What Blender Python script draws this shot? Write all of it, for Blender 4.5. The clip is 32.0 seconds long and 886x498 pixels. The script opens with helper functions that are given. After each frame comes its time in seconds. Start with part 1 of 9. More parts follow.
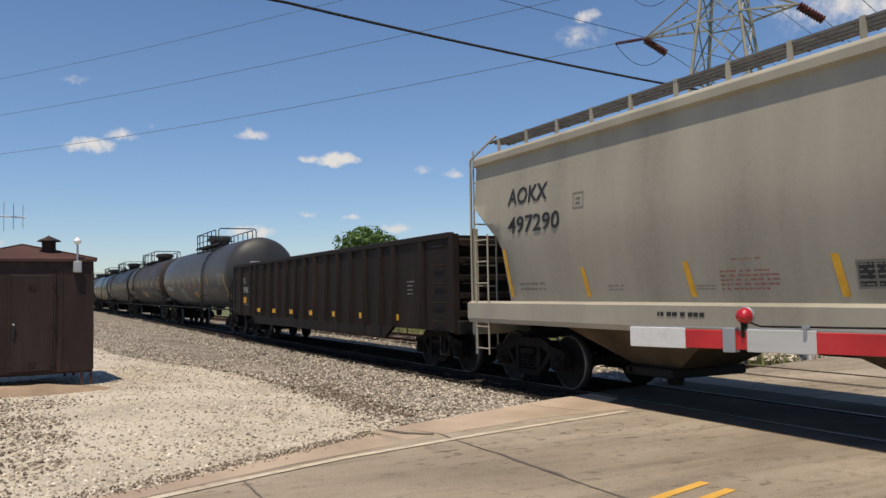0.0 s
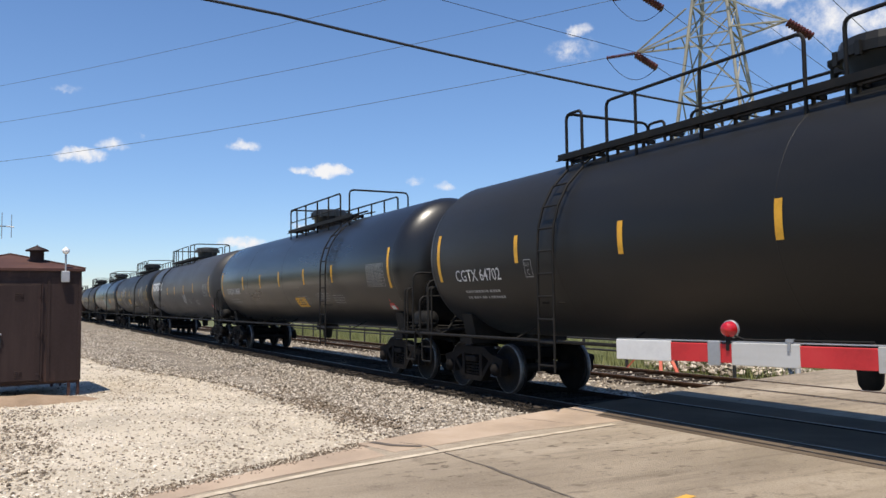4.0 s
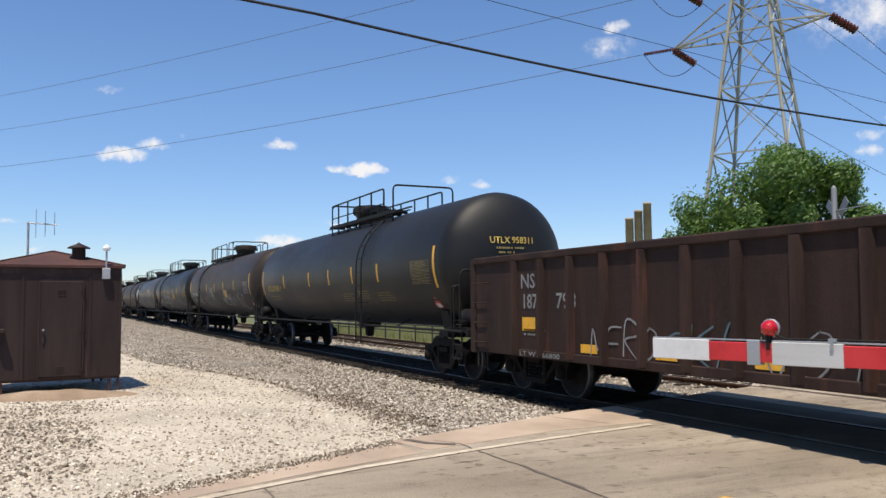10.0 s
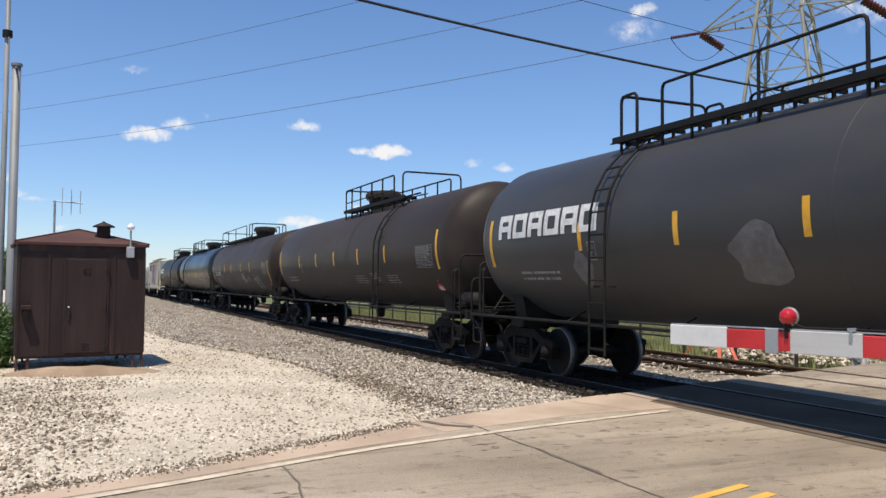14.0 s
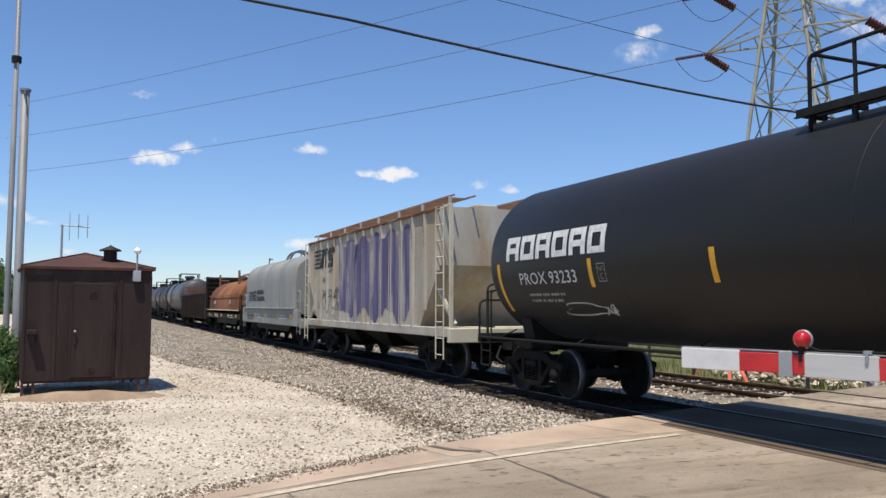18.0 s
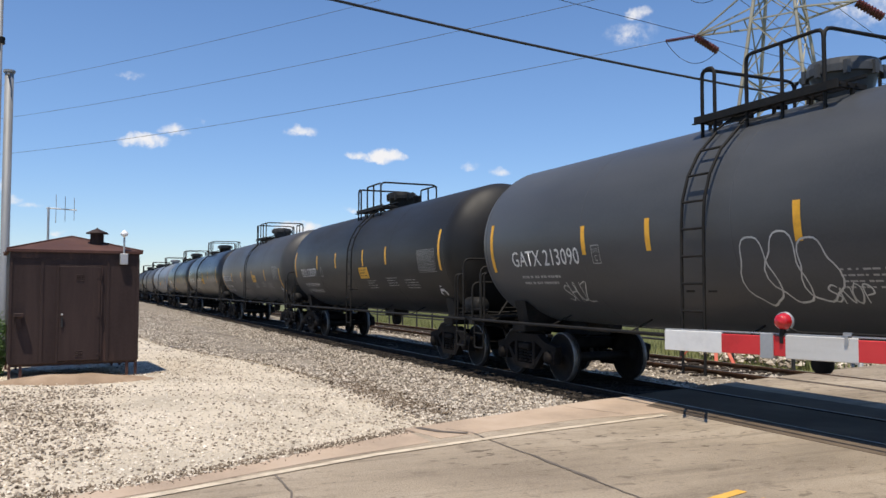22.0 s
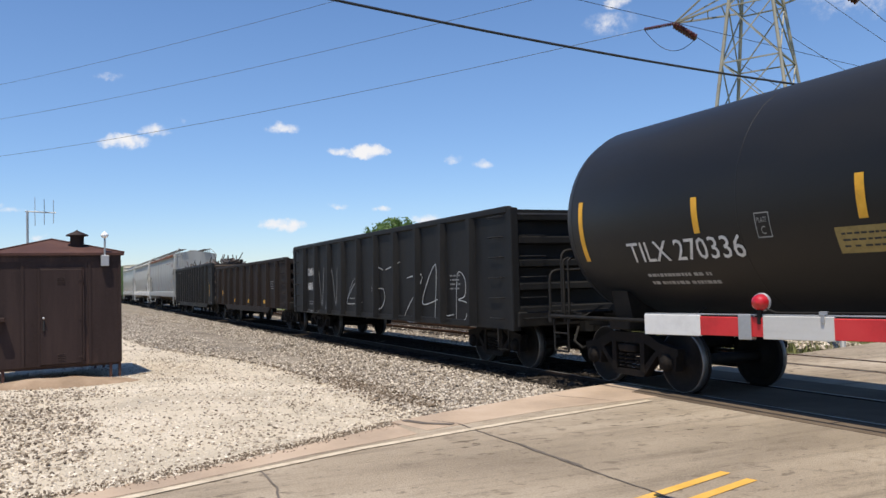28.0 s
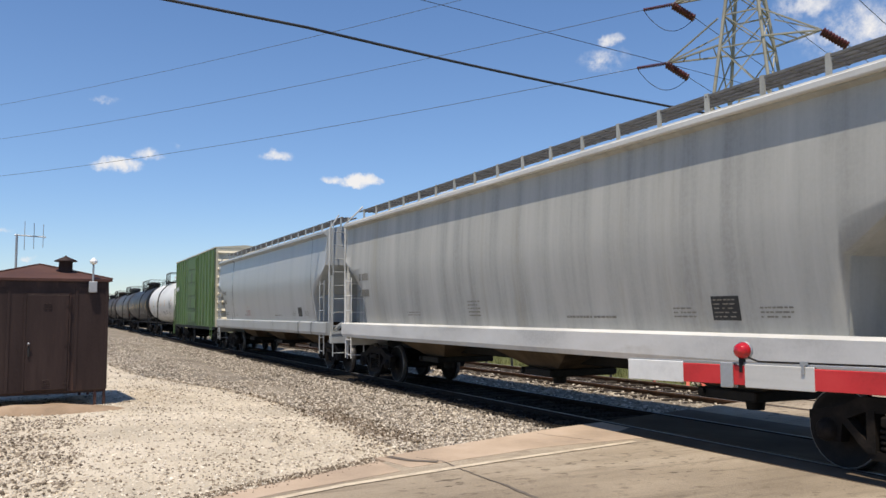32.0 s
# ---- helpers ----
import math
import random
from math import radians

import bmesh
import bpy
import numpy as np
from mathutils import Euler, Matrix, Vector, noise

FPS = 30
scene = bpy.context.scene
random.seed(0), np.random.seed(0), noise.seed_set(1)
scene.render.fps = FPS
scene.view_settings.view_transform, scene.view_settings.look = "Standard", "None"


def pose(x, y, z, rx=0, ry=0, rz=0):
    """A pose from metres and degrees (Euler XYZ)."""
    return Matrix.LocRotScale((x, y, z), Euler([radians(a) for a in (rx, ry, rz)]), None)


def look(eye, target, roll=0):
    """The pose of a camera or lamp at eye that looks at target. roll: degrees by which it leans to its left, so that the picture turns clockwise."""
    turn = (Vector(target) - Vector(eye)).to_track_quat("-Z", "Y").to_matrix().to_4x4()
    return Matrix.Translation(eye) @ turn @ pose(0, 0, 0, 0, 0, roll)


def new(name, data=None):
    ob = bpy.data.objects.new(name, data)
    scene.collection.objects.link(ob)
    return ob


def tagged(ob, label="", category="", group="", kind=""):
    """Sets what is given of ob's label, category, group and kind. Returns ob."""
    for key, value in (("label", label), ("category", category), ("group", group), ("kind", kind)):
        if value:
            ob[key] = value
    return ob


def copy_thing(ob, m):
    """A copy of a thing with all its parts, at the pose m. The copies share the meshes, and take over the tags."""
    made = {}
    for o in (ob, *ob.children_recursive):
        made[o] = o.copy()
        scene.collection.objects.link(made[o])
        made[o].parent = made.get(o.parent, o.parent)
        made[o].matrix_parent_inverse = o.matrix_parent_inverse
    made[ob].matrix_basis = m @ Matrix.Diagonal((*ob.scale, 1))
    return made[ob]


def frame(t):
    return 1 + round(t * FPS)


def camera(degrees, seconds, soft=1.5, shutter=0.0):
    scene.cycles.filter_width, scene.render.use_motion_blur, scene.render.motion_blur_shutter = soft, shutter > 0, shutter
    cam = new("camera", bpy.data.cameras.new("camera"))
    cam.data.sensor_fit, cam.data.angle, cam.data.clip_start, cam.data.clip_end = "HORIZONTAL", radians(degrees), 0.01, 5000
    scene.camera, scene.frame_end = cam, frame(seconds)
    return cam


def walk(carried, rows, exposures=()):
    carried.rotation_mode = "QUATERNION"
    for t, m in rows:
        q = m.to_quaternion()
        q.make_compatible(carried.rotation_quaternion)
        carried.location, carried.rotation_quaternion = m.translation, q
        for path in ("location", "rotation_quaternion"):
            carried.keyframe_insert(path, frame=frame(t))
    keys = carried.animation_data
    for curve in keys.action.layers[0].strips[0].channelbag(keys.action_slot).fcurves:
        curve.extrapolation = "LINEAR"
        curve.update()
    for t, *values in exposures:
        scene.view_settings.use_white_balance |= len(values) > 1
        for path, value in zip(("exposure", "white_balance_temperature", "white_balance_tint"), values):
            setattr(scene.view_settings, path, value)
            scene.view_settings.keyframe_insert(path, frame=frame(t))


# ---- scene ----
cam = camera(57.1, 32.0)
PATH = [
    (0.0, pose(-0.0426, -0.0583, 1.7300, 92.909, 0.997, 62.884)),
    (0.5, pose(-0.0475, -0.0566, 1.7245, 92.911, 1.054, 63.264)),
    (1.0, pose(-0.0274, -0.0536, 1.7193, 93.438, 1.114, 63.280)),
    (1.5, pose(-0.0120, -0.0371, 1.7218, 93.692, 1.231, 62.871)),
    (2.0, pose(0.0168, -0.0360, 1.7168, 93.638, 1.372, 61.292)),
    (2.5, pose(0.0573, -0.0597, 1.7203, 94.056, 0.429, 59.770)),
    (3.0, pose(0.0685, -0.0805, 1.7289, 94.143, -0.157, 59.323)),
    (3.5, pose(0.0492, -0.0875, 1.7219, 94.193, -0.425, 60.308)),
    (4.0, pose(-0.0123, -0.0434, 1.7278, 93.748, 0.672, 62.242)),
    (4.5, pose(-0.0095, -0.0360, 1.7236, 93.257, 0.682, 63.419)),
    (6.5, pose(-0.0045, -0.0308, 1.7126, 92.056, -0.186, 64.852)),
    (7.0, pose(-0.0539, -0.0138, 1.7174, 92.179, -0.299, 65.054)),
    (7.5, pose(-0.0281, -0.0288, 1.7127, 92.389, 0.194, 64.924)),
    (8.0, pose(-0.0662, -0.0287, 1.7109, 92.785, 0.871, 64.729)),
    (8.5, pose(-0.0619, -0.0232, 1.7152, 92.976, 0.656, 64.788)),
    (9.0, pose(-0.0707, -0.0466, 1.7219, 92.972, 0.203, 65.072)),
    (9.5, pose(-0.0748, -0.0256, 1.7215, 92.949, 0.426, 65.397)),
    (10.0, pose(-0.0387, -0.0155, 1.7192, 93.658, 0.443, 64.720)),
    (10.5, pose(-0.0414, 0.0028, 1.7198, 94.681, 0.091, 64.063)),
    (11.0, pose(-0.0477, 0.0273, 1.7285, 94.010, 0.751, 64.530)),
    (11.5, pose(-0.0435, 0.0239, 1.7232, 93.285, 1.227, 65.770)),
    (12.0, pose(-0.0172, 0.0084, 1.7191, 92.944, 0.871, 66.394)),
    (12.5, pose(0.0128, -0.0116, 1.7212, 92.724, 0.710, 66.641)),
    (13.0, pose(0.0011, -0.0005, 1.7194, 92.503, 0.301, 66.501)),
    (13.5, pose(-0.0066, 0.0013, 1.7215, 92.341, -0.418, 66.097)),
    (15.5, pose(-0.0121, -0.0303, 1.7153, 93.279, 0.008, 67.026)),
    (16.0, pose(-0.0141, -0.0023, 1.7097, 93.319, 0.184, 67.452)),
    (16.5, pose(-0.0023, -0.0056, 1.7103, 93.414, 0.144, 67.618)),
    (17.0, pose(0.0070, 0.0062, 1.7061, 93.716, 0.160, 67.838)),
    (17.5, pose(-0.0047, 0.0093, 1.7103, 93.813, 0.059, 67.676)),
    (18.0, pose(-0.0711, 0.0245, 1.7318, 94.001, -0.143, 66.693)),
    (18.5, pose(-0.1116, 0.0508, 1.7389, 94.349, -0.534, 66.595)),
    (19.0, pose(-0.1405, 0.0770, 1.7386, 94.228, -0.097, 68.291)),
    (19.5, pose(-0.1404, 0.0638, 1.7292, 94.341, 0.133, 68.327)),
    (20.0, pose(-0.1485, 0.1007, 1.7286, 94.036, 0.536, 67.302)),
    (20.5, pose(-0.0975, 0.0756, 1.7330, 93.187, 0.816, 66.910)),
    (21.0, pose(-0.0610, 0.0754, 1.7381, 92.721, 0.587, 67.011)),
    (21.5, pose(-0.0485, 0.0550, 1.7387, 92.527, 0.141, 66.661)),
    (22.0, pose(-0.0497, 0.0584, 1.7365, 92.761, -0.045, 66.010)),
    (22.5, pose(-0.0555, 0.0713, 1.7312, 92.909, 0.090, 65.863)),
    (23.0, pose(-0.0752, 0.0781, 1.7296, 93.114, -0.258, 65.552)),
    (23.5, pose(-0.0798, 0.0878, 1.7362, 93.939, 0.425, 64.684)),
    (24.0, pose(-0.0967, 0.0715, 1.7403, 94.474, 0.016, 64.304)),
    (24.5, pose(-0.0875, 0.0697, 1.7387, 94.356, -0.307, 64.261)),
    (25.0, pose(-0.1083, 0.0955, 1.7392, 93.747, -0.285, 64.172)),
    (25.5, pose(-0.0585, 0.0777, 1.7394, 93.215, -0.126, 63.596)),
    (27.5, pose(-0.0387, 0.0896, 1.7245, 92.542, 1.467, 64.798)),
    (28.0, pose(-0.0324, 0.1058, 1.7147, 92.298, 1.552, 65.063)),
    (28.5, pose(-0.0335, 0.1180, 1.7220, 92.202, 1.434, 65.274)),
    (29.0, pose(-0.0330, 0.1160, 1.7214, 92.243, 0.928, 65.323)),
    (29.5, pose(-0.0120, 0.1038, 1.7282, 92.728, 0.577, 65.154)),
    (30.0, pose(-0.0080, 0.1211, 1.7254, 93.136, 0.488, 65.005)),
    (30.5, pose(0.0089, 0.1072, 1.7247, 93.490, 0.483, 65.112)),
    (31.0, pose(0.0068, 0.1204, 1.7348, 93.973, 0.595, 65.114)),
    (31.5, pose(0.0214, 0.1269, 1.7279, 94.284, 0.783, 64.788)),
    (32.0, pose(0.0257, 0.1104, 1.7823, 94.459, 0.245, 64.353)),
]
walk(cam, PATH, exposures=[(0.0, -0.34, 7050, 10), (0.5, -0.24, 6950, 10), (1.0, -0.06, 6800, 10), (1.6, 0.0, 6650, 10), (17.0, 0.0, 6650, 10), (18.2, -0.04, 6550, 10), (19.0, -0.18, 6600, 10), (20.2, -0.08, 6600, 10), (22.0, -0.02, 6650, 10), (30.0, 0.0, 6650, 10), (31.0, 0.0, 6800, 10), (32.0, -0.06, 6800, 10)])

CLOUDS = []


def cloud(azimuth, elevation, width, height, density):
    CLOUDS.append((azimuth, elevation, width, height, density if density > 0.7 else 0.4 + 0.55 * density))


cloud(-86.39, 9.71, 2.01, 0.62, 1.3)
cloud(-84.49, 10.48, 1.28, 0.57, 1.1)
cloud(-70.13, 9.19, 1.74, 0.57, 1.4)
cloud(-72.11, 9.26, 1.01, 0.33, 0.6)
cloud(-75.93, 10.85, 1.46, 0.48, 0.6)
cloud(-87.14, 13.81, 1.37, 0.33, 0.35)
cloud(-64.22, 8.58, 1.10, 0.43, 0.45)
cloud(-62.03, 8.20, 0.91, 0.43, 0.5)
cloud(-52.26, 18.47, 1.01, 0.57, 0.8)
cloud(-52.74, 17.07, 2.10, 1.05, 0.75)
cloud(-76.50, 4.40, 1.46, 0.29, 0.9)
cloud(-82.74, 11.17, 0.64, 0.29, 0.4)
cloud(-91.33, 3.62, 0.73, 0.24, 0.6)
cloud(-36.74, 17.31, 5.03, 2.29, 0.75)
cloud(-39.49, 19.32, 2.74, 1.19, 0.8)
cloud(-31.77, 16.77, 3.20, 2.86, 1.0)
cloud(-34.94, 11.03, 1.28, 0.57, 0.9)
cloud(-53.41, -2.26, 2.29, 0.67, 0.9)
cloud(-72.36, 5.50, 1.01, 0.24, 0.6)
cloud(-69.12, 5.28, 0.91, 0.33, 0.9)
cloud(-66.13, 4.53, 1.28, 0.48, 0.7)
cloud(-96.23, 6.36, 2.29, 0.86, 0.9)
cloud(-93.81, 5.50, 0.82, 0.38, 0.6)
cloud(-97.08, 14.70, 1.10, 0.57, 0.6)
cloud(-76.57, 4.17, 1.46, 0.43, 1.0)
cloud(-92.88, 5.18, 0.82, 0.24, 0.5)
cloud(-36.86, 10.19, 1.37, 0.48, 0.8)
cloud(-36.74, 9.14, 1.14, 0.57, 0.8)
cloud(-75.94, 4.15, 1.65, 0.48, 1.0)

# ---- world and sun ----
SUN = Vector((0.26, -0.23, 1.0)).normalized()


def sky():
    w = bpy.data.worlds.new("sky")
    scene.world = w
    w.use_nodes = True
    nt = w.node_tree
    bg = nt.nodes["Background"]
    st = nt.nodes.new("ShaderNodeTexSky")
    st.sky_type, st.sun_disc = "NISHITA", False
    st.sun_elevation = math.asin(SUN.z)
    st.sun_rotation = math.atan2(SUN.x, SUN.y)
    st.air_density, st.dust_density, st.ozone_density = 1.0, 0.1, 5.0
    tc = nt.nodes.new("ShaderNodeTexCoord")
    nz = nt.nodes.new("ShaderNodeTexNoise")
    nz.inputs["Scale"].default_value, nz.inputs["Detail"].default_value, nz.inputs["Roughness"].default_value = 30, 7, 0.66
    nt.links.new(tc.outputs["Generated"], nz.inputs["Vector"])
    warp = nt.nodes.new("ShaderNodeVectorMath")
    warp.operation = "MULTIPLY_ADD"
    warp.inputs[1].default_value = (0.034, 0.034, 0.024)
    nt.links.new(nz.outputs["Color"], warp.inputs[0])
    off = nt.nodes.new("ShaderNodeVectorMath")
    off.operation = "SUBTRACT"
    off.inputs[1].default_value = (0.017, 0.017, 0.012)
    nt.links.new(tc.outputs["Generated"], off.inputs[0])
    nt.links.new(off.outputs[0], warp.inputs[2])
    total = None

    def maths(op, a, b=None, c=None):
        n = nt.nodes.new("ShaderNodeMath")
        n.operation = op
        for i, v in enumerate((a, b, c)):
            if v is None:
                continue
            if hasattr(v, "is_linked"):
                nt.links.new(v, n.inputs[i])
            else:
                n.inputs[i].default_value = v
        return n.outputs[0]

    for az, el, wd, ht, dens in CLOUDS:
        a, e = radians(az), radians(el)
        d = Vector((math.cos(e) * math.sin(a), math.cos(e) * math.cos(a), math.sin(e)))
        right = Vector((math.cos(a), -math.sin(a), 0))
        up = right.cross(d)
        acc = None
        for axis, size in ((right, wd), (up, ht)):
            n = nt.nodes.new("ShaderNodeVectorMath")
            n.operation = "DOT_PRODUCT"
            n.inputs[1].default_value = axis / math.sin(radians(size))
            nt.links.new(warp.outputs[0], n.inputs[0])
            acc = maths("MULTIPLY_ADD", n.outputs["Value"], n.outputs["Value"], acc if acc else 0.0)
        front = nt.nodes.new("ShaderNodeVectorMath")
        front.operation = "DOT_PRODUCT"
        front.inputs[1].default_value = d
        nt.links.new(tc.outputs["Generated"], front.inputs[0])
        blob = maths("MAXIMUM", maths("MULTIPLY_ADD", acc, -dens, dens), 0.0)
        blob = maths("MULTIPLY", blob, maths("GREATER_THAN", front.outputs["Value"], 0.5))
        total = maths("MAXIMUM", total, blob) if total else blob
    puff = maths("MULTIPLY_ADD", nz.outputs["Fac"], 4.4, -2.3)
    cover = nt.nodes.new("ShaderNodeMapRange")
    cover.interpolation_type = "SMOOTHSTEP"
    cover.inputs[1].default_value, cover.inputs[2].default_value = 0.12, 1.15
    nt.links.new(maths("MULTIPLY_ADD", maths("MINIMUM", total, 0.6), puff, total), cover.inputs[0])
    mx = nt.nodes.new("ShaderNodeMix")
    mx.data_type = "RGBA"
    nt.links.new(cover.outputs[0], mx.inputs[0])
    tint = nt.nodes.new("ShaderNodeHueSaturation")
    tint.inputs["Saturation"].default_value = 1.12
    nt.links.new(st.outputs[0], tint.inputs["Color"])
    hue = nt.nodes.new("ShaderNodeMix")
    hue.data_type, hue.blend_type = "RGBA", "MULTIPLY"
    hue.inputs[0].default_value = 1.0
    hue.inputs[7].default_value = (1.13, 1.045, 1.09, 1)
    nt.links.new(tint.outputs[0], hue.inputs[6])
    sep = nt.nodes.new("ShaderNodeSeparateXYZ")
    nt.links.new(tc.outputs["Generated"], sep.inputs[0])
    low = nt.nodes.new("ShaderNodeMapRange")
    low.interpolation_type = "SMOOTHSTEP"
    low.inputs[1].default_value, low.inputs[2].default_value, low.inputs[3].default_value, low.inputs[4].default_value = 0.0, 0.3, 1.0, 0.0
    nt.links.new(sep.outputs["Z"], low.inputs[0])
    air = nt.nodes.new("ShaderNodeMix")
    air.data_type, air.blend_type = "RGBA", "MULTIPLY"
    air.inputs[7].default_value = (0.76, 0.87, 0.98, 1)
    nt.links.new(low.outputs[0], air.inputs[0])
    nt.links.new(hue.outputs[2], air.inputs[6])
    nt.links.new(air.outputs[2], mx.inputs[6])
    mx.inputs[7].default_value = (6.7, 6.75, 7.0, 1)
    nt.links.new(mx.outputs[2], bg.inputs[0])
    bg.inputs[1].default_value = 0.135


def sunlight():
    lamp = bpy.data.lights.new("sun", "SUN")
    lamp.energy, lamp.angle, lamp.color = 5.0, radians(0.53), (1.0, 0.92, 0.79)
    ob = new("sun", lamp)
    ob.matrix_basis = look(SUN * 60, (0, 0, 0))


sky()
sunlight()


# ---- materials ----
def ramp(nt, fac, stops):
    n = nt.nodes.new("ShaderNodeValToRGB")
    el = n.color_ramp.elements
    while len(el) < len(stops):
        el.new(0.5)
    for e, (p, c) in zip(el, stops):
        e.position, e.color = p, (*c, 1)
    nt.links.new(fac, n.inputs[0])
    return n.outputs[0]


def noise_out(nt, vec, scale, detail=4.0, rough=0.6, stretch=None):
    if stretch:
        mp = nt.nodes.new("ShaderNodeMapping")
        mp.inputs["Scale"].default_value = stretch
        nt.links.new(vec, mp.inputs[0])
        vec = mp.outputs[0]
    n = nt.nodes.new("ShaderNodeTexNoise")
    n.inputs["Scale"].default_value, n.inputs["Detail"].default_value, n.inputs["Roughness"].default_value = scale, detail, rough
    nt.links.new(vec, n.inputs["Vector"])
    return n.outputs["Fac"]


def mixed(nt, fac, a, b):
    n = nt.nodes.new("ShaderNodeMix")
    n.data_type = "RGBA"
    for s, v in ((0, fac), (6, a), (7, b)):
        if hasattr(v, "is_linked"):
            nt.links.new(v, n.inputs[s])
        else:
            n.inputs[s].default_value = (*v, 1) if isinstance(v, tuple) else v
    return n.outputs[2]


def surface(name, base, second=None, rough=0.6, metal=0.0, scale=6.0, fine=60.0, bump=0.2, stain=None, stain_at=0.55,
            stretch=None, coords="Object", per_object=0.0, coat=0.0, rough_var=0.12, bump_dist=0.01, spec=0.5, dust=0.0):
    """Base colour broken up at two scales, stains of a second colour, gloss variation and fine relief."""
    m = bpy.data.materials.new(name)
    m.use_nodes = True
    nt = m.node_tree
    b = nt.nodes["Principled BSDF"]
    tc = nt.nodes.new("ShaderNodeTexCoord")
    vec = tc.outputs[coords]
    if coords == "Object":
        oi = nt.nodes.new("ShaderNodeObjectInfo")
        ad = nt.nodes.new("ShaderNodeVectorMath")
        ad.operation = "MULTIPLY_ADD"
        nt.links.new(oi.outputs["Random"], ad.inputs[0])
        ad.inputs[1].default_value = (37, 11, 5)
        nt.links.new(vec, ad.inputs[2])
        vec = ad.outputs[0]
    big = noise_out(nt, vec, scale, 5, 0.6, stretch)
    small = noise_out(nt, vec, fine, 3, 0.7)
    second = second or tuple(min(1, c * 1.35 + 0.003) for c in base)
    dark = tuple(c * 0.72 for c in base)
    col = ramp(nt, big, [(0.3, dark), (0.5, base), (0.72, second)])
    col = mixed(nt, ramp(nt, small, [(0.35, (0.0,) * 3), (0.75, (0.35,) * 3)]), col, second)
    if stain:
        st = noise_out(nt, vec, scale * 0.6, 6, 0.65, stretch or (1, 1, 0.35))
        col = mixed(nt, ramp(nt, st, [(stain_at, (0.0,) * 3), (stain_at + 0.16, (0.85,) * 3)]), col, stain)
    if per_object:
        oi2 = nt.nodes.new("ShaderNodeObjectInfo")
        hs = nt.nodes.new("ShaderNodeHueSaturation")
        mr = nt.nodes.new("ShaderNodeMapRange")
        mr.inputs[3].default_value, mr.inputs[4].default_value = 1 - per_object, 1 + per_object
        nt.links.new(oi2.outputs["Random"], mr.inputs[0])
        nt.links.new(mr.outputs[0], hs.inputs["Value"])
        nt.links.new(col, hs.inputs["Color"])
        col = hs.outputs[0]
    nt.links.new(col, b.inputs["Base Color"])
    r = ramp(nt, big, [(0.25, (max(0, rough - rough_var),) * 3), (0.75, (min(1, rough + rough_var),) * 3)])
    nt.links.new(r, b.inputs["Roughness"])
    b.inputs["Metallic"].default_value = metal
    b.inputs["Specular IOR Level"].default_value = spec
    b.inputs["Coat Weight"].default_value = coat
    b.inputs["Sheen Weight"].default_value, b.inputs["Sheen Roughness"].default_value = dust, 0.4
    b.inputs["Coat Roughness"].default_value = 0.08
    if bump:
        bp = nt.nodes.new("ShaderNodeBump")
        bp.inputs["Strength"].default_value, bp.inputs["Distance"].default_value = bump, bump_dist
        nt.links.new(small, bp.inputs["Height"])
        nt.links.new(bp.outputs[0], b.inputs["Normal"])
    return m


M_STEEL = surface("dark_steel", (0.0115, 0.011, 0.0105), (0.027, 0.024, 0.021), 0.65, 0.0, 4, 40, 0.25, (0.04, 0.028, 0.021), 0.64, spec=0.2)
M_TRUCK = surface("truck_cast_steel", (0.012, 0.0105, 0.0095), (0.03, 0.024, 0.02), 0.8, 0.0, 5, 45, 0.3, (0.045, 0.031, 0.022), 0.62, spec=0.12)
M_WHEEL = surface("wheel_steel", (0.012, 0.0105, 0.0095), (0.028, 0.023, 0.02), 0.7, 0.0, 5, 40, 0.2, spec=0.2)
M_TREAD = surface("worn_tread", (0.2, 0.19, 0.18), (0.3, 0.29, 0.28), 0.5, 0.7, 8, 60, 0.1)
M_RAILTOP = surface("polished_rail", (0.2, 0.19, 0.18), (0.3, 0.29, 0.28), 0.45, 0.6, 3, 50, 0.1)
M_RAIL = surface("rusty_rail", (0.075, 0.042, 0.028), (0.14, 0.08, 0.05), 0.85, 0, 5, 60, 0.3, spec=0.15)
# darker copy of the rail steel, with the train's shade in its colour
M_RAILDARK = surface("shade_darkened_rail", (0.022, 0.016, 0.013), (0.045, 0.032, 0.025), 0.8, 0, 5, 60, 0.3, spec=0.15)
M_TIE = surface("creosoted_tie", (0.035, 0.027, 0.021), (0.08, 0.066, 0.054), 0.9, 0, 8, 60, 0.5, stretch=(1, 0.2, 1), per_object=0.3, spec=0.1)
M_YELLOW = surface("yellow_reflector", (0.76, 0.38, 0.02), (0.82, 0.46, 0.05), 0.5, 0, 6, 80, 0.1, (0.35, 0.2, 0.03), 0.62)
M_WHITE = surface("white_stencil", (0.62, 0.62, 0.6), (0.75, 0.75, 0.72), 0.6, 0, 9, 90, 0.1, (0.35, 0.34, 0.31), 0.62)
M_GOLD = surface("yellow_stencil", (0.68, 0.45, 0.08), (0.75, 0.55, 0.15), 0.6, 0, 9, 90, 0.1)
M_BLACKINK = surface("black_stencil", (0.015, 0.015, 0.016), (0.04, 0.04, 0.04), 0.6, 0, 9, 90, 0.1)
M_SPRAY = surface("white_spray_paint", (0.42, 0.43, 0.42), (0.54, 0.55, 0.54), 0.6, 0, 5, 60, 0.1, (0.22, 0.22, 0.22), 0.6)
M_SPRAYGREEN = surface("mint_spray_paint", (0.2, 0.5, 0.46), (0.34, 0.6, 0.55), 0.6, 0, 5, 60, 0.1)
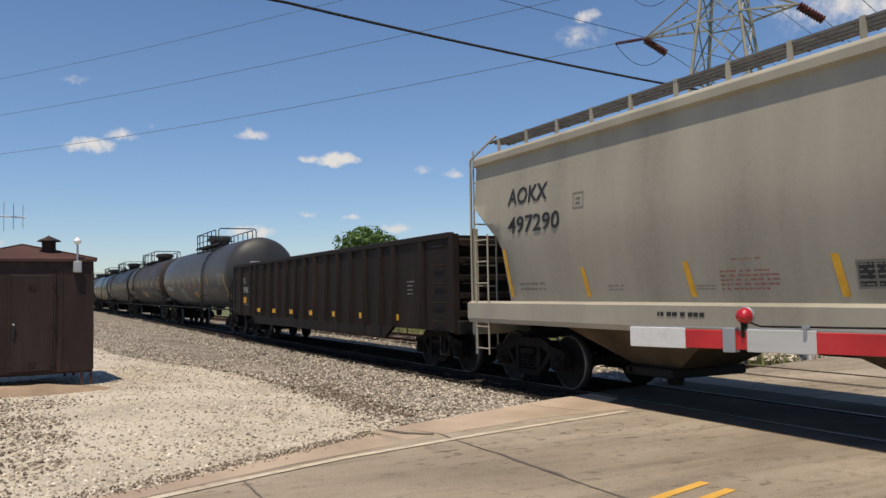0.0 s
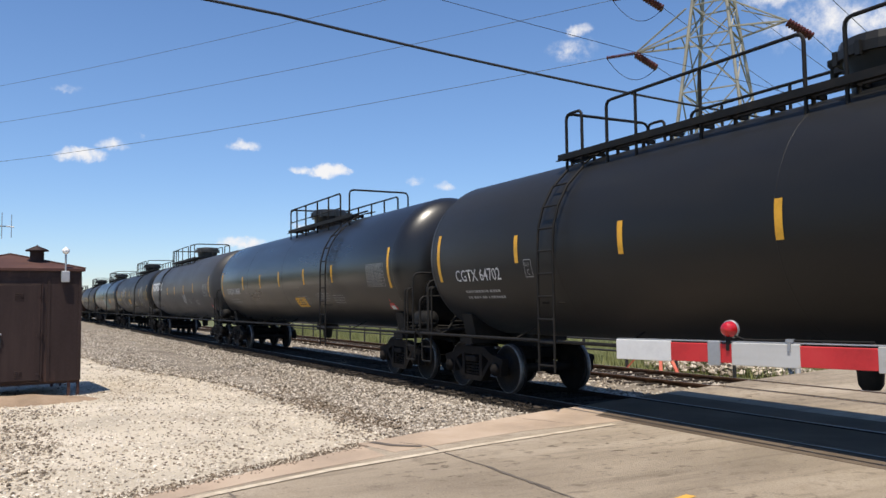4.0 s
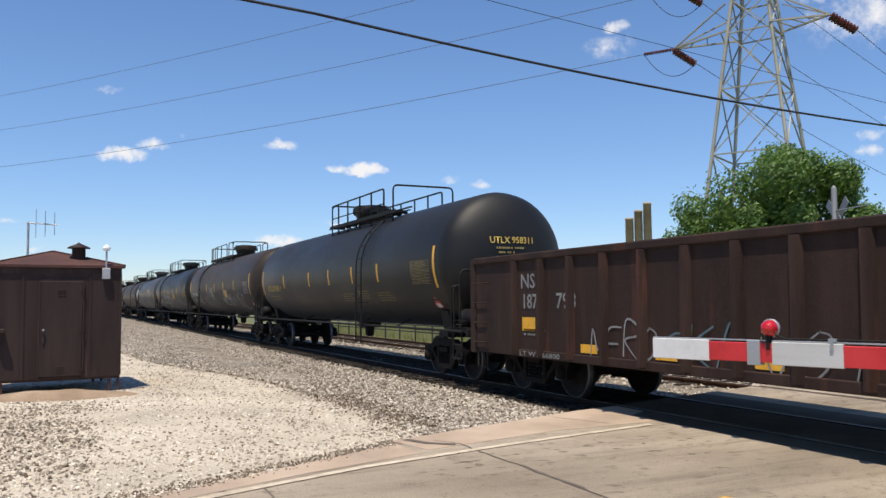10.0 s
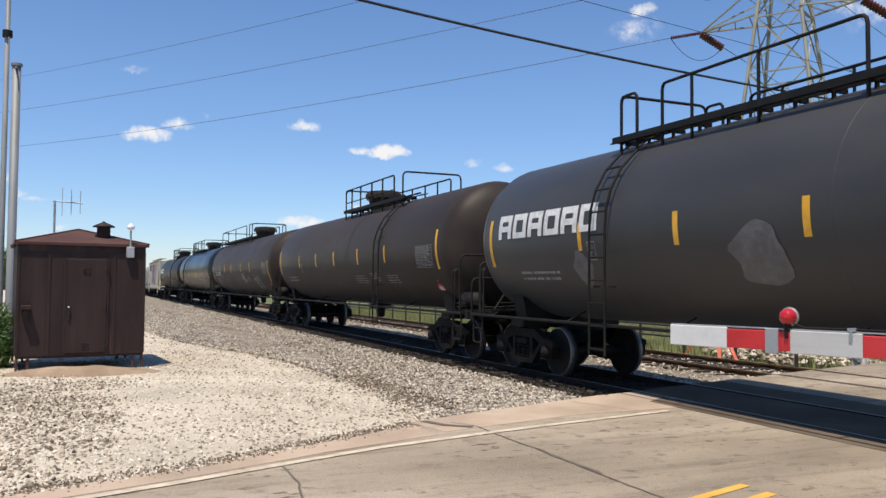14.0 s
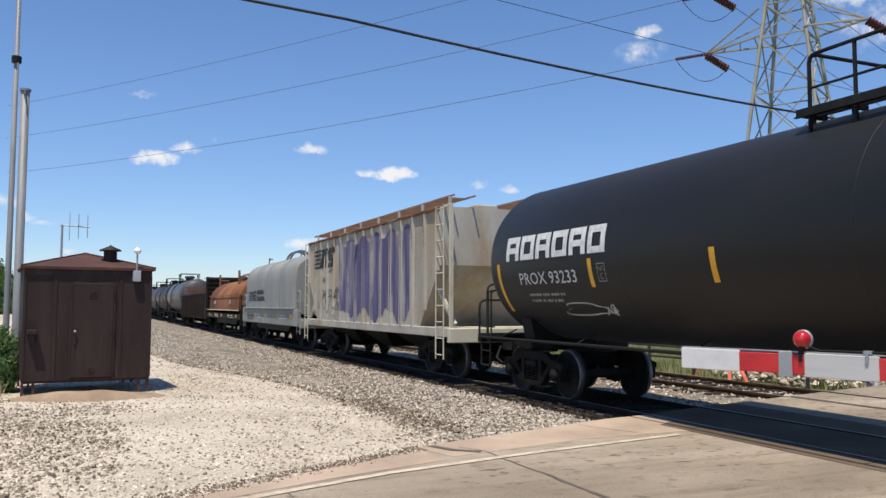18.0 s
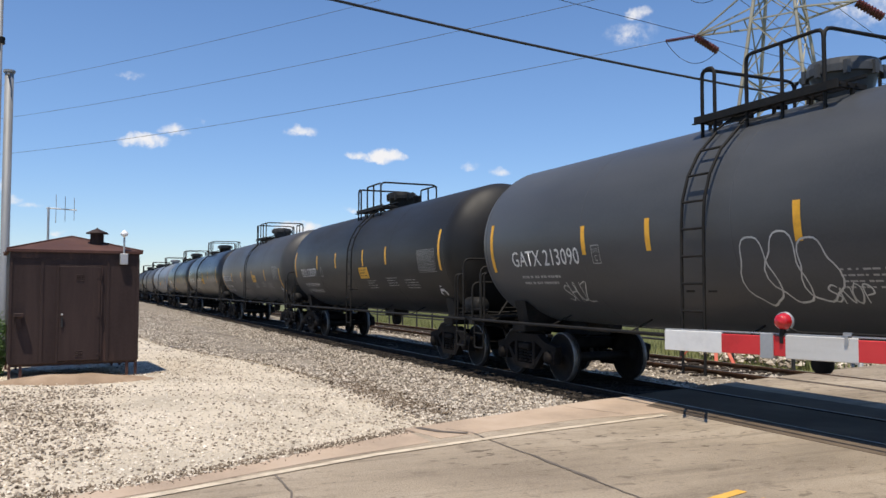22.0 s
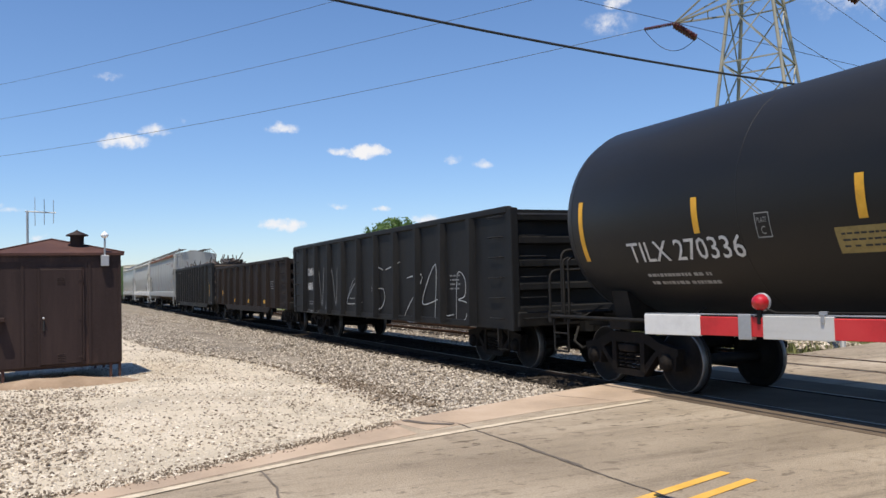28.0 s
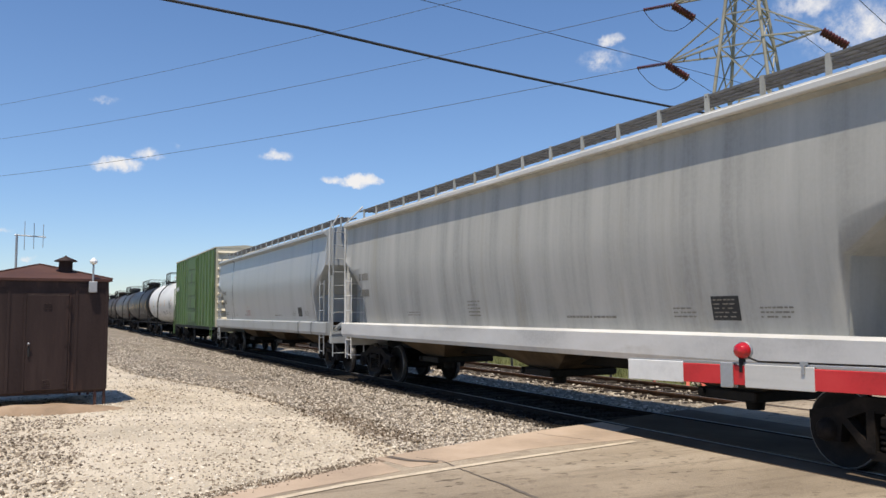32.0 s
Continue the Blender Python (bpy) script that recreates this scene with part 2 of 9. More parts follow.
M_SPRAYGREY = surface("faded_spray_paint", (0.2, 0.2, 0.195), (0.3, 0.3, 0.29), 0.7, 0, 4, 60, 0.1, (0.08, 0.08, 0.08), 0.58)
M_SPRAYPINK = surface("pink_spray_paint", (0.42, 0.16, 0.2), (0.5, 0.22, 0.26), 0.6, 0, 5, 60, 0.1)
M_PLACARD = surface("red_placard", (0.55, 0.03, 0.03), (0.62, 0.06, 0.05), 0.5, 0, 6, 80, 0.05)

M_SPRAYBLUE = surface("dim_blue_spray_paint", (0.07, 0.13, 0.15), (0.11, 0.18, 0.2), 0.7, 0, 4, 60, 0.1)
M_SPRAYMID = surface("patchy_white_spray_paint", (0.3, 0.3, 0.29), (0.42, 0.42, 0.41), 0.7, 0, 2.2, 40, 0.1, (0.05, 0.05, 0.05), 0.5)
M_SPRAYDEEP = surface("deep_green_spray_paint", (0.03, 0.16, 0.15), (0.05, 0.2, 0.18), 0.6, 0, 4, 60, 0.1)
M_OLDSPRAY = surface("rubbed_rust_spray_paint", (0.06, 0.032, 0.026), (0.08, 0.045, 0.035), 0.7, 0, 4, 60, 0.1)

TANKS = {
    "dull": surface("dull_black_tank_paint", (0.0095, 0.0092, 0.0088), (0.0145, 0.0138, 0.0128), 0.5, 0, 0.7, 30, 0.06, (0.026, 0.022, 0.019), 0.62, (0.3, 1, 1), spec=0.33, dust=0.05),
    "grey": surface("weathered_charcoal_tank_paint", (0.037, 0.0365, 0.0365), (0.05, 0.049, 0.048), 0.48, 0, 0.7, 30, 0.06, (0.054, 0.048, 0.042), 0.6, (0.3, 1, 1), spec=0.4, dust=0.06),
    "brown": surface("brown_dusted_tank_paint", (0.036, 0.028, 0.0232), (0.052, 0.04, 0.0325), 0.52, 0, 0.8, 30, 0.08, (0.06, 0.0435, 0.033), 0.57, (0.3, 1, 1), spec=0.14, dust=0.045),
    "shiny": surface("satin_black_tank_paint", (0.0105, 0.0105, 0.011), (0.016, 0.016, 0.016), 0.31, 0, 0.7, 30, 0.03, (0.024, 0.022, 0.019), 0.62, (0.3, 1, 1), rough_var=0.07, spec=0.55, dust=0.02),
    "midgrey": surface("mid_grey_tank_paint", (0.06, 0.063, 0.067), (0.082, 0.085, 0.089), 0.42, 0, 0.7, 30, 0.06, (0.1, 0.096, 0.088), 0.6, (0.3, 1, 1), spec=0.22, dust=0.06),
    "blue": surface("blue_grey_tank_paint", (0.17, 0.185, 0.21), (0.22, 0.235, 0.26), 0.42, 0, 0.7, 30, 0.06, (0.11, 0.115, 0.12), 0.64, (0.3, 1, 1)),
    "rust": surface("rust_streaked_black_tank_paint", (0.0125, 0.012, 0.0115), (0.0185, 0.017, 0.0155), 0.5, 0, 0.8, 30, 0.08, (0.05, 0.027, 0.017), 0.66, (0.25, 1, 1), spec=0.3, dust=0.045),
    "white": surface("white_tank_paint", (0.7, 0.69, 0.65), (0.78, 0.77, 0.74), 0.45, 0, 0.7, 30, 0.06, (0.4, 0.36, 0.3), 0.66, (0.3, 1, 1)),
}
M_GONBROWN = surface("dark_brown_gondola", (0.018, 0.0128, 0.0105), (0.031, 0.0215, 0.017), 0.72, 0, 1.2, 25, 0.3, (0.06, 0.034, 0.024), 0.6, (1.6, 1, 0.3), spec=0.2)
M_GONRUST = surface("faded_red_rust_gondola", (0.034, 0.021, 0.0175), (0.06, 0.036, 0.028), 0.75, 0, 1.5, 25, 0.35, (0.135, 0.05, 0.034), 0.58, (1.6, 1, 0.3), spec=0.15)
M_GONBLACK = surface("black_gondola", (0.0105, 0.0105, 0.011), (0.02, 0.0193, 0.0183), 0.62, 0, 1.2, 25, 0.25, (0.042, 0.033, 0.027), 0.62, (1.6, 1, 0.3), spec=0.25)
M_HOPBEIGE = surface("cream_grey_hopper", (0.37, 0.335, 0.265), (0.455, 0.415, 0.33), 0.6, 0, 0.7, 18, 0.06, (0.34, 0.295, 0.22), 0.6, (1, 1, 0.12), spec=0.15)
M_HOPGREY = surface("weathered_grey_hopper", (0.325, 0.33, 0.318), (0.4, 0.402, 0.382), 0.6, 0, 0.9, 18, 0.06, (0.24, 0.215, 0.17), 0.58, (1.6, 1, 0.1), spec=0.15)
M_HOPWHITE = surface("streaked_pale_hopper", (0.4, 0.393, 0.36), (0.48, 0.473, 0.435), 0.55, 0, 1.6, 18, 0.06, (0.345, 0.318, 0.26), 0.55, (1.6, 1, 0.07), spec=0.2)
M_HOPGLOSS = surface("smooth_grey_hopper", (0.37, 0.38, 0.375), (0.43, 0.44, 0.43), 0.35, 0, 0.8, 18, 0.03, (0.3, 0.29, 0.26), 0.66, (1.5, 1, 0.1), spec=0.3)
M_HOPTAN = surface("tan_stained_hopper", (0.42, 0.385, 0.32), (0.53, 0.5, 0.43), 0.75, 0, 0.9, 18, 0.15, (0.35, 0.24, 0.115), 0.52, (1.2, 1, 0.35), spec=0.12)
M_PURPLE = surface("purple_spray_paint", (0.1, 0.09, 0.17), (0.19, 0.175, 0.29), 0.7, 0, 1.3, 20, 0.1, (0.4, 0.38, 0.36), 0.49, (3, 1, 0.35), spec=0.1)
M_RUSTBAND = surface("rust_band", (0.15, 0.066, 0.042), (0.24, 0.12, 0.075), 0.85, 0, 2.2, 25, 0.25, (0.3, 0.29, 0.26), 0.54, (0.5, 1, 1), spec=0.1)
M_COILGREY = surface("grey_coil_hood", (0.27, 0.272, 0.25), (0.34, 0.34, 0.312), 0.6, 0, 0.8, 18, 0.08, (0.25, 0.25, 0.23), 0.6, (1, 1, 0.4), spec=0.15)
M_COILRUST = surface("rusted_coil_hood", (0.27, 0.115, 0.055), (0.36, 0.18, 0.095), 0.8, 0, 0.75, 18, 0.25, (0.1, 0.045, 0.033), 0.47, (0.7, 1, 1.0), spec=0.1)
M_BOXGREEN = surface("green_boxcar", (0.07, 0.135, 0.04), (0.11, 0.185, 0.065), 0.65, 0, 1.2, 20, 0.15, (0.03, 0.045, 0.025), 0.53)
M_CREAM = surface("cream_paint", (0.55, 0.5, 0.38), (0.62, 0.58, 0.46), 0.6, 0, 1.5, 25, 0.1)
M_GRATE = surface("weathered_grating", (0.13, 0.125, 0.12), (0.19, 0.18, 0.17), 0.75, 0.1, 5, 40, 0.2, (0.13, 0.085, 0.06), 0.6)
M_SCRAP = surface("scrap_iron", (0.05, 0.045, 0.042), (0.12, 0.09, 0.07), 0.7, 0.4, 3, 30, 0.3, (0.15, 0.07, 0.04), 0.55, per_object=0.3)
# grime brown, with the shade below the hopper body mixed into the colour
M_BAY = surface("grimy_shaded_slope_sheet", (0.11, 0.08, 0.052), (0.17, 0.125, 0.085), 0.85, 0, 1.5, 25, 0.2, (0.055, 0.043, 0.033), 0.52, spec=0.1)
M_SILL = surface("white_sill_paint", (0.6, 0.59, 0.56), (0.7, 0.69, 0.66), 0.55, 0, 1.2, 25, 0.06, (0.4, 0.36, 0.3), 0.6, (0.4, 1, 1), spec=0.2)
M_FAINT = surface("faded_stencil", (0.2, 0.185, 0.155), (0.26, 0.24, 0.2), 0.7, 0, 9, 90, 0.1)
M_REDINK = surface("faded_red_stencil", (0.32, 0.12, 0.1), (0.36, 0.16, 0.13), 0.7, 0, 9, 90, 0.1)
# crossing asphalt, its albedo lowered to stand in for the train's shadow
M_CROSS = surface("shade_darkened_crossing_asphalt", (0.125, 0.096, 0.071), (0.18, 0.14, 0.104), 0.92, 0, 0.8, 90, 0.5, (0.22, 0.17, 0.124), 0.62, spec=0.05)
M_CRATE = surface("brown_timber_crate", (0.14, 0.065, 0.045), (0.19, 0.1, 0.07), 0.8, 0, 3, 40, 0.3)

M_SHED = surface("brown_painted_steel_shed", (0.04, 0.0265, 0.0245), (0.062, 0.042, 0.038), 0.6, 0, 1.6, 30, 0.15, (0.095, 0.055, 0.045), 0.56, (2.2, 2.2, 0.22), spec=0.15)
M_SHEDROOF = surface("red_brown_roof_steel", (0.085, 0.043, 0.036), (0.12, 0.064, 0.052), 0.75, 0, 1.6, 30, 0.12, (0.06, 0.038, 0.034), 0.58, spec=0.15)
M_MAST = surface("dull_mast_steel", (0.24, 0.245, 0.25), (0.31, 0.315, 0.32), 0.6, 0.2, 2, 40, 0.15, (0.18, 0.175, 0.165), 0.6, (1, 1, 0.2))
M_GATEGRIME = surface("grimy_white_gate_sheeting", (0.52, 0.51, 0.48), (0.62, 0.61, 0.58), 0.55, 0, 2, 60, 0.05, (0.4, 0.38, 0.34), 0.52, (0.3, 1, 2))
M_OCHRE = surface("rusted_yellow_reflector", (0.5, 0.2, 0.04), (0.6, 0.28, 0.07), 0.6, 0, 6, 60, 0.1, (0.3, 0.13, 0.06), 0.55)
M_MOUND = surface("sandy_brown_dirt", (0.3, 0.215, 0.145), (0.42, 0.315, 0.225), 0.95, 0, 1.6, 40, 0.6, (0.22, 0.15, 0.1), 0.56, spec=0.08)
M_GALV = surface("galvanised_steel", (0.4, 0.41, 0.42), (0.5, 0.5, 0.51), 0.5, 0.5, 2, 40, 0.15)
M_POLE = surface("weathered_pole_timber", (0.24, 0.21, 0.18), (0.36, 0.33, 0.29), 0.9, 0, 3, 50, 0.4, stretch=(4, 4, 0.3))
M_PYLON = surface("weathered_pylon_steel", (0.35, 0.325, 0.25), (0.45, 0.42, 0.34), 0.75, 0.0, 0.5, 25, 0.1, (0.36, 0.25, 0.1), 0.6)
M_CABLE = surface("black_cable", (0.02, 0.02, 0.022), rough=0.6, bump=0)
M_WIRE = surface("aluminium_wire", (0.13, 0.14, 0.16), rough=0.5, metal=0.3, bump=0)
M_INSUL = surface("maroon_porcelain", (0.1, 0.022, 0.02), (0.15, 0.04, 0.035), 0.35, 0, 4, 40, 0)
M_GATEWHITE = surface("white_gate_sheeting", (0.7, 0.695, 0.67), (0.76, 0.755, 0.73), 0.55, 0, 3, 60, 0.05, (0.5, 0.49, 0.46), 0.6)
M_GATERED = surface("red_gate_sheeting", (0.58, 0.025, 0.03), (0.64, 0.045, 0.045), 0.45, 0, 3, 60, 0.05, (0.42, 0.03, 0.03), 0.62)
M_GLOBE = surface("red_lamp_lens", (0.5, 0.008, 0.012), (0.62, 0.02, 0.02), 0.15, 0, 40, 90, 0.35, coat=0.4)
M_GLASSWHITE = surface("white_globe", (0.82, 0.82, 0.8), rough=0.3, bump=0)
M_REDSTEEL = surface("faded_red_barrier_steel", (0.5, 0.09, 0.05), (0.6, 0.16, 0.1), 0.7, 0, 4, 50, 0.2)
M_FENCE = surface("black_fence_pipe", (0.03, 0.03, 0.03), (0.05, 0.045, 0.04), 0.6, 0.1, 4, 40, 0.1)
M_BRICKTAN = surface("tan_chimney", (0.42, 0.31, 0.2), (0.5, 0.39, 0.27), 0.85, 0, 0.5, 10, 0.2, (0.33, 0.24, 0.16), 0.6)
M_CONC = surface("pinkish_concrete", (0.44, 0.33, 0.235), (0.53, 0.415, 0.315), 0.9, 0, 0.9, 40, 0.5, (0.31, 0.23, 0.16), 0.56)


def road_material():
    """Worn asphalt: broad patches, lengthwise streaks, stains, aggregate and dark specks."""
    m = surface("worn_tan_road", (0.33, 0.27, 0.2), rough=0.92, bump=0, spec=0.15)
    nt = m.node_tree
    b = nt.nodes["Principled BSDF"]
    vec = nt.nodes.new("ShaderNodeTexCoord").outputs["Object"]
    broad = noise_out(nt, vec, 0.4, 6, 0.6, (1.0, 0.4, 1))
    col = ramp(nt, broad, [(0.34, (0.255, 0.207, 0.153)), (0.5, (0.38, 0.312, 0.232)), (0.66, (0.49, 0.41, 0.315))])
    streak = noise_out(nt, vec, 1.3, 7, 0.7, (2.6, 0.22, 1))
    col = mixed(nt, ramp(nt, streak, [(0.5, (0.0,) * 3), (0.68, (0.6,) * 3)]), col, (0.17, 0.137, 0.1))
    stain = noise_out(nt, vec, 2.4, 8, 0.72)
    col = mixed(nt, ramp(nt, stain, [(0.56, (0.0,) * 3), (0.7, (0.55,) * 3)]), col, (0.14, 0.112, 0.085))
    grit = noise_out(nt, vec, 55, 3, 0.75)
    col = mixed(nt, ramp(nt, grit, [(0.36, (0.5,) * 3), (0.5, (0.0,) * 3)]), col, (0.15, 0.12, 0.09))
    col = mixed(nt, ramp(nt, grit, [(0.56, (0.0,) * 3), (0.7, (0.5,) * 3)]), col, (0.56, 0.49, 0.39))
    spots = nt.nodes.new("ShaderNodeTexVoronoi")
    spots.inputs["Scale"].default_value = 5.0
    nt.links.new(vec, spots.inputs["Vector"])
    col = mixed(nt, ramp(nt, spots.outputs["Distance"], [(0.05, (0.6,) * 3), (0.1, (0.0,) * 3)]), col, (0.1, 0.08, 0.06))
    grease = noise_out(nt, vec, 7.5, 4, 0.6, (1.0, 0.55, 1))
    where = noise_out(nt, vec, 0.55, 3, 0.5)
    both = nt.nodes.new("ShaderNodeMath")
    both.operation = "MULTIPLY"
    nt.links.new(ramp(nt, grease, [(0.58, (0.0,) * 3), (0.64, (0.9,) * 3)]), both.inputs[0])
    nt.links.new(ramp(nt, where, [(0.42, (0.15,) * 3), (0.6, (1.0,) * 3)]), both.inputs[1])
    col = mixed(nt, both.outputs[0], col, (0.115, 0.09, 0.066))
    nt.links.new(col, b.inputs["Base Color"])
    bp = nt.nodes.new("ShaderNodeBump")
    bp.inputs["Strength"].default_value, bp.inputs["Distance"].default_value = 0.9, 0.015
    nt.links.new(grit, bp.inputs["Height"])
    nt.links.new(bp.outputs[0], b.inputs["Normal"])
    return m


M_ASPH = road_material()
M_TAR = surface("tar_seal", (0.12, 0.098, 0.078), (0.19, 0.16, 0.13), 0.85, 0, 6, 80, 0.2)
M_LINEWHITE = surface("worn_white_line", (0.58, 0.49, 0.37), (0.68, 0.59, 0.46), 0.85, 0, 5, 40, 0.3, (0.38, 0.3, 0.22), 0.5, spec=0.1)
M_LINEYELLOW = surface("worn_yellow_line", (0.68, 0.37, 0.06), (0.75, 0.44, 0.1), 0.8, 0, 3, 40, 0.3, (0.4, 0.3, 0.17), 0.52)
M_LOT = surface("crushed_limestone", (0.6, 0.52, 0.405), (0.72, 0.635, 0.515), 0.95, 0, 0.6, 22, 1.0, (0.43, 0.35, 0.26), 0.54, bump_dist=0.05, spec=0.1)
M_BALLAST = surface("ballast_bed", (0.26, 0.222, 0.175), (0.4, 0.35, 0.285), 0.95, 0, 1.0, 14, 1.0, (0.17, 0.142, 0.11), 0.52, bump_dist=0.1, spec=0.1)
# near-black: some oil, and the train's shade put into the colour
M_OILSHADE = surface("oiled_ballast", (0.02, 0.017, 0.014), (0.04, 0.034, 0.028), 0.9, 0, 1.2, 16, 1.0, (0.06, 0.049, 0.038), 0.66, bump_dist=0.06, spec=0.08)
M_DIRT = surface("sandy_dirt", (0.42, 0.34, 0.24), (0.52, 0.44, 0.32), 0.95, 0, 0.5, 40, 0.4, (0.3, 0.24, 0.17), 0.58)
M_GRASSLAND = surface("dry_grassland", (0.11, 0.125, 0.048), (0.2, 0.19, 0.09), 0.95, 0, 0.15, 8, 0.6, (0.3, 0.25, 0.15), 0.62, bump_dist=0.1)
M_GRASS = surface("grass_blades", (0.2, 0.22, 0.075), (0.33, 0.31, 0.14), 0.8, 0, 1, 20, 0)
M_DRYGRASS = surface("dry_grass_blades", (0.34, 0.27, 0.15), (0.42, 0.35, 0.2), 0.85, 0, 1, 20, 0)
M_BARK = surface("bark", (0.09, 0.07, 0.055), (0.15, 0.12, 0.1), 0.9, 0, 4, 40, 0.5)


def leaf_material(name, a, b):
    m = bpy.data.materials.new(name)
    m.use_nodes = True
    nt = m.node_tree
    p = nt.nodes["Principled BSDF"]
    g = nt.nodes.new("ShaderNodeNewGeometry")
    nt.links.new(ramp(nt, g.outputs["Random Per Island"], [(0.0, tuple(c * 0.6 for c in a)), (0.5, a), (1.0, b)]), p.inputs["Base Color"])
    p.inputs["Roughness"].default_value = 0.55
    p.inputs["Transmission Weight"].default_value = 0.0
    tr = nt.nodes.new("ShaderNodeBsdfTranslucent")
    tr.inputs[0].default_value = (*b, 1)
    mx = nt.nodes.new("ShaderNodeMixShader")
    mx.inputs[0].default_value = 0.3
    out = nt.nodes["Material Output"]
    nt.links.new(p.outputs[0], mx.inputs[1])
    nt.links.new(tr.outputs[0], mx.inputs[2])
    nt.links.new(mx.outputs[0], out.inputs[0])
    return m


M_LEAF = leaf_material("tree_leaves", (0.09, 0.17, 0.034), (0.19, 0.3, 0.065))
M_LEAFDARK = leaf_material("far_tree_leaves", (0.085, 0.155, 0.035), (0.14, 0.23, 0.055))
M_BUSH = leaf_material("bush_leaves", (0.08, 0.16, 0.045), (0.15, 0.25, 0.08))


# ---- mesh helpers ----
class Mesh:
    """Collects vertices and faces for one part."""

    def __init__(self):
        self.v, self.f, self.smooth = [], [], []

    def add(self, verts, faces, smooth=False):
        k = len(self.v)
        self.v += [tuple(p) for p in verts]
        self.f += [tuple(i + k for i in f) for f in faces]
        self.smooth += [smooth] * len(faces)
        return self

    def box(self, c, s, turn=None, bevel=0.0):
        hx, hy, hz = s[0] / 2, s[1] / 2, s[2] / 2
        if bevel and min(hx, hy, hz) > bevel * 1.2:
            vs, b = [], bevel
            for z, i in ((-hz, b), (-hz + b, 0), (hz - b, 0), (hz, b)):
                x, y = hx - i, hy - i
                vs += [(-x + b, -y, z), (x - b, -y, z), (x, -y + b, z), (x, y - b, z), (x - b, y, z), (-x + b, y, z), (-x, y - b, z), (-x, -y + b, z)]
            fs = [tuple(range(7, -1, -1)), tuple(range(24, 32))]
            for r in range(3):
                fs += [(r * 8 + j, r * 8 + (j + 1) % 8, r * 8 + 8 + (j + 1) % 8, r * 8 + 8 + j) for j in range(8)]
        else:
            vs = [(x, y, z) for z in (-hz, hz) for x, y in ((-hx, -hy), (hx, -hy), (hx, hy), (-hx, hy))]
            fs = [(3, 2, 1, 0), (4, 5, 6, 7), (0, 1, 5, 4), (1, 2, 6, 5), (2, 3, 7, 6), (3, 0, 4, 7)]
        m = Matrix.Translation(c) @ (turn.to_4x4() if turn else Matrix())
        return self.add([m @ Vector(p) for p in vs], fs)

    def beam(self, a, b, w, h=None):
        a, b = Vector(a), Vector(b)
        d = b - a
        turn = d.to_track_quat("X", "Z").to_matrix()
        return self.box((a + b) / 2, (d.length, w, h or w), turn)

    def tube(self, pts, r, n=6, cap=True):
        pts = [Vector(p) for p in pts]
        side = None
        vs, fs = [], []
        for i, p in enumerate(pts):
            d = (pts[min(i + 1, len(pts) - 1)] - pts[max(i - 1, 0)]).normalized()
            if side is None:
                side = d.orthogonal().normalized()
            side = (side - d * side.dot(d)).normalized()
            up = d.cross(side)
            rr = r[i] if isinstance(r, (list, tuple)) else r
            vs += [p + rr * (math.cos(2 * math.pi * k / n) * side + math.sin(2 * math.pi * k / n) * up) for k in range(n)]
        for i in range(len(pts) - 1):
            fs += [(i * n + k, i * n + (k + 1) % n, (i + 1) * n + (k + 1) % n, (i + 1) * n + k) for k in range(n)]
        self.add(vs, fs, True)
        if cap:
            self.add(vs[:n], [tuple(range(n - 1, -1, -1))])
            self.add(vs[-n:], [tuple(range(n))])
        return self

    def lathe(self, prof, axis="x", n=32, at=(0, 0, 0), smooth=True, cap=True):
        vs, fs = [], []
        for a, r in prof:
            for k in range(n):
                c, s = r * math.cos(2 * math.pi * k / n), r * math.sin(2 * math.pi * k / n)
                p = {"x": (a, c, s), "y": (s, a, c), "z": (c, s, a)}[axis]
                vs.append((p[0] + at[0], p[1] + at[1], p[2] + at[2]))
        for i in range(len(prof) - 1):
            fs += [(i * n + k, i * n + (k + 1) % n, (i + 1) * n + (k + 1) % n, (i + 1) * n + k) for k in range(n)]
        self.add(vs, fs, smooth)
        if cap and prof[0][1] > 1e-4:
            self.add(vs[:n], [tuple(range(n - 1, -1, -1))])
        if cap and prof[-1][1] > 1e-4:
            self.add(vs[-n:], [tuple(range(n))])
        return self

    def prism(self, outline, axis, a, b):
        """Extrudes a flat outline from a to b along an axis; the outline gives the two other coordinates in order."""
        def put(p, t):
            return {"x": (t, p[0], p[1]), "y": (p[0], t, p[1]), "z": (p[0], p[1], t)}[axis]
        n = len(outline)
        vs = [put(p, a) for p in outline] + [put(p, b) for p in outline]
        fs = [tuple(range(n)), tuple(range(2 * n - 1, n - 1, -1))] + [(i + n, (i + 1) % n + n, (i + 1) % n, i) for i in range(n)]
        return self.add(vs, fs)

    def data(self, name, mat):
        me = bpy.data.meshes.new(name)
        me.from_pydata(self.v, [], self.f)
        me.polygons.foreach_set("use_smooth", self.smooth)
        me.materials.append(mat)
        me.update()
        bm = bmesh.new()
        bm.from_mesh(me)
        bmesh.ops.recalc_face_normals(bm, faces=bm.faces)
        bm.to_mesh(me)
        bm.free()
        return me


def thing(name, m=None, label="", category="", group="", kind="", mesh=None):
    ob = new(name, mesh)
    if m is not None:
        ob.matrix_basis = m
    return tagged(ob, label, category, group, kind)


SMALL_PRINT = {"graffiti", "stencil_note", "weight_data", "test_panel", "end_data", "notice_text", "panel_text", "sill_text", "rust_run"}


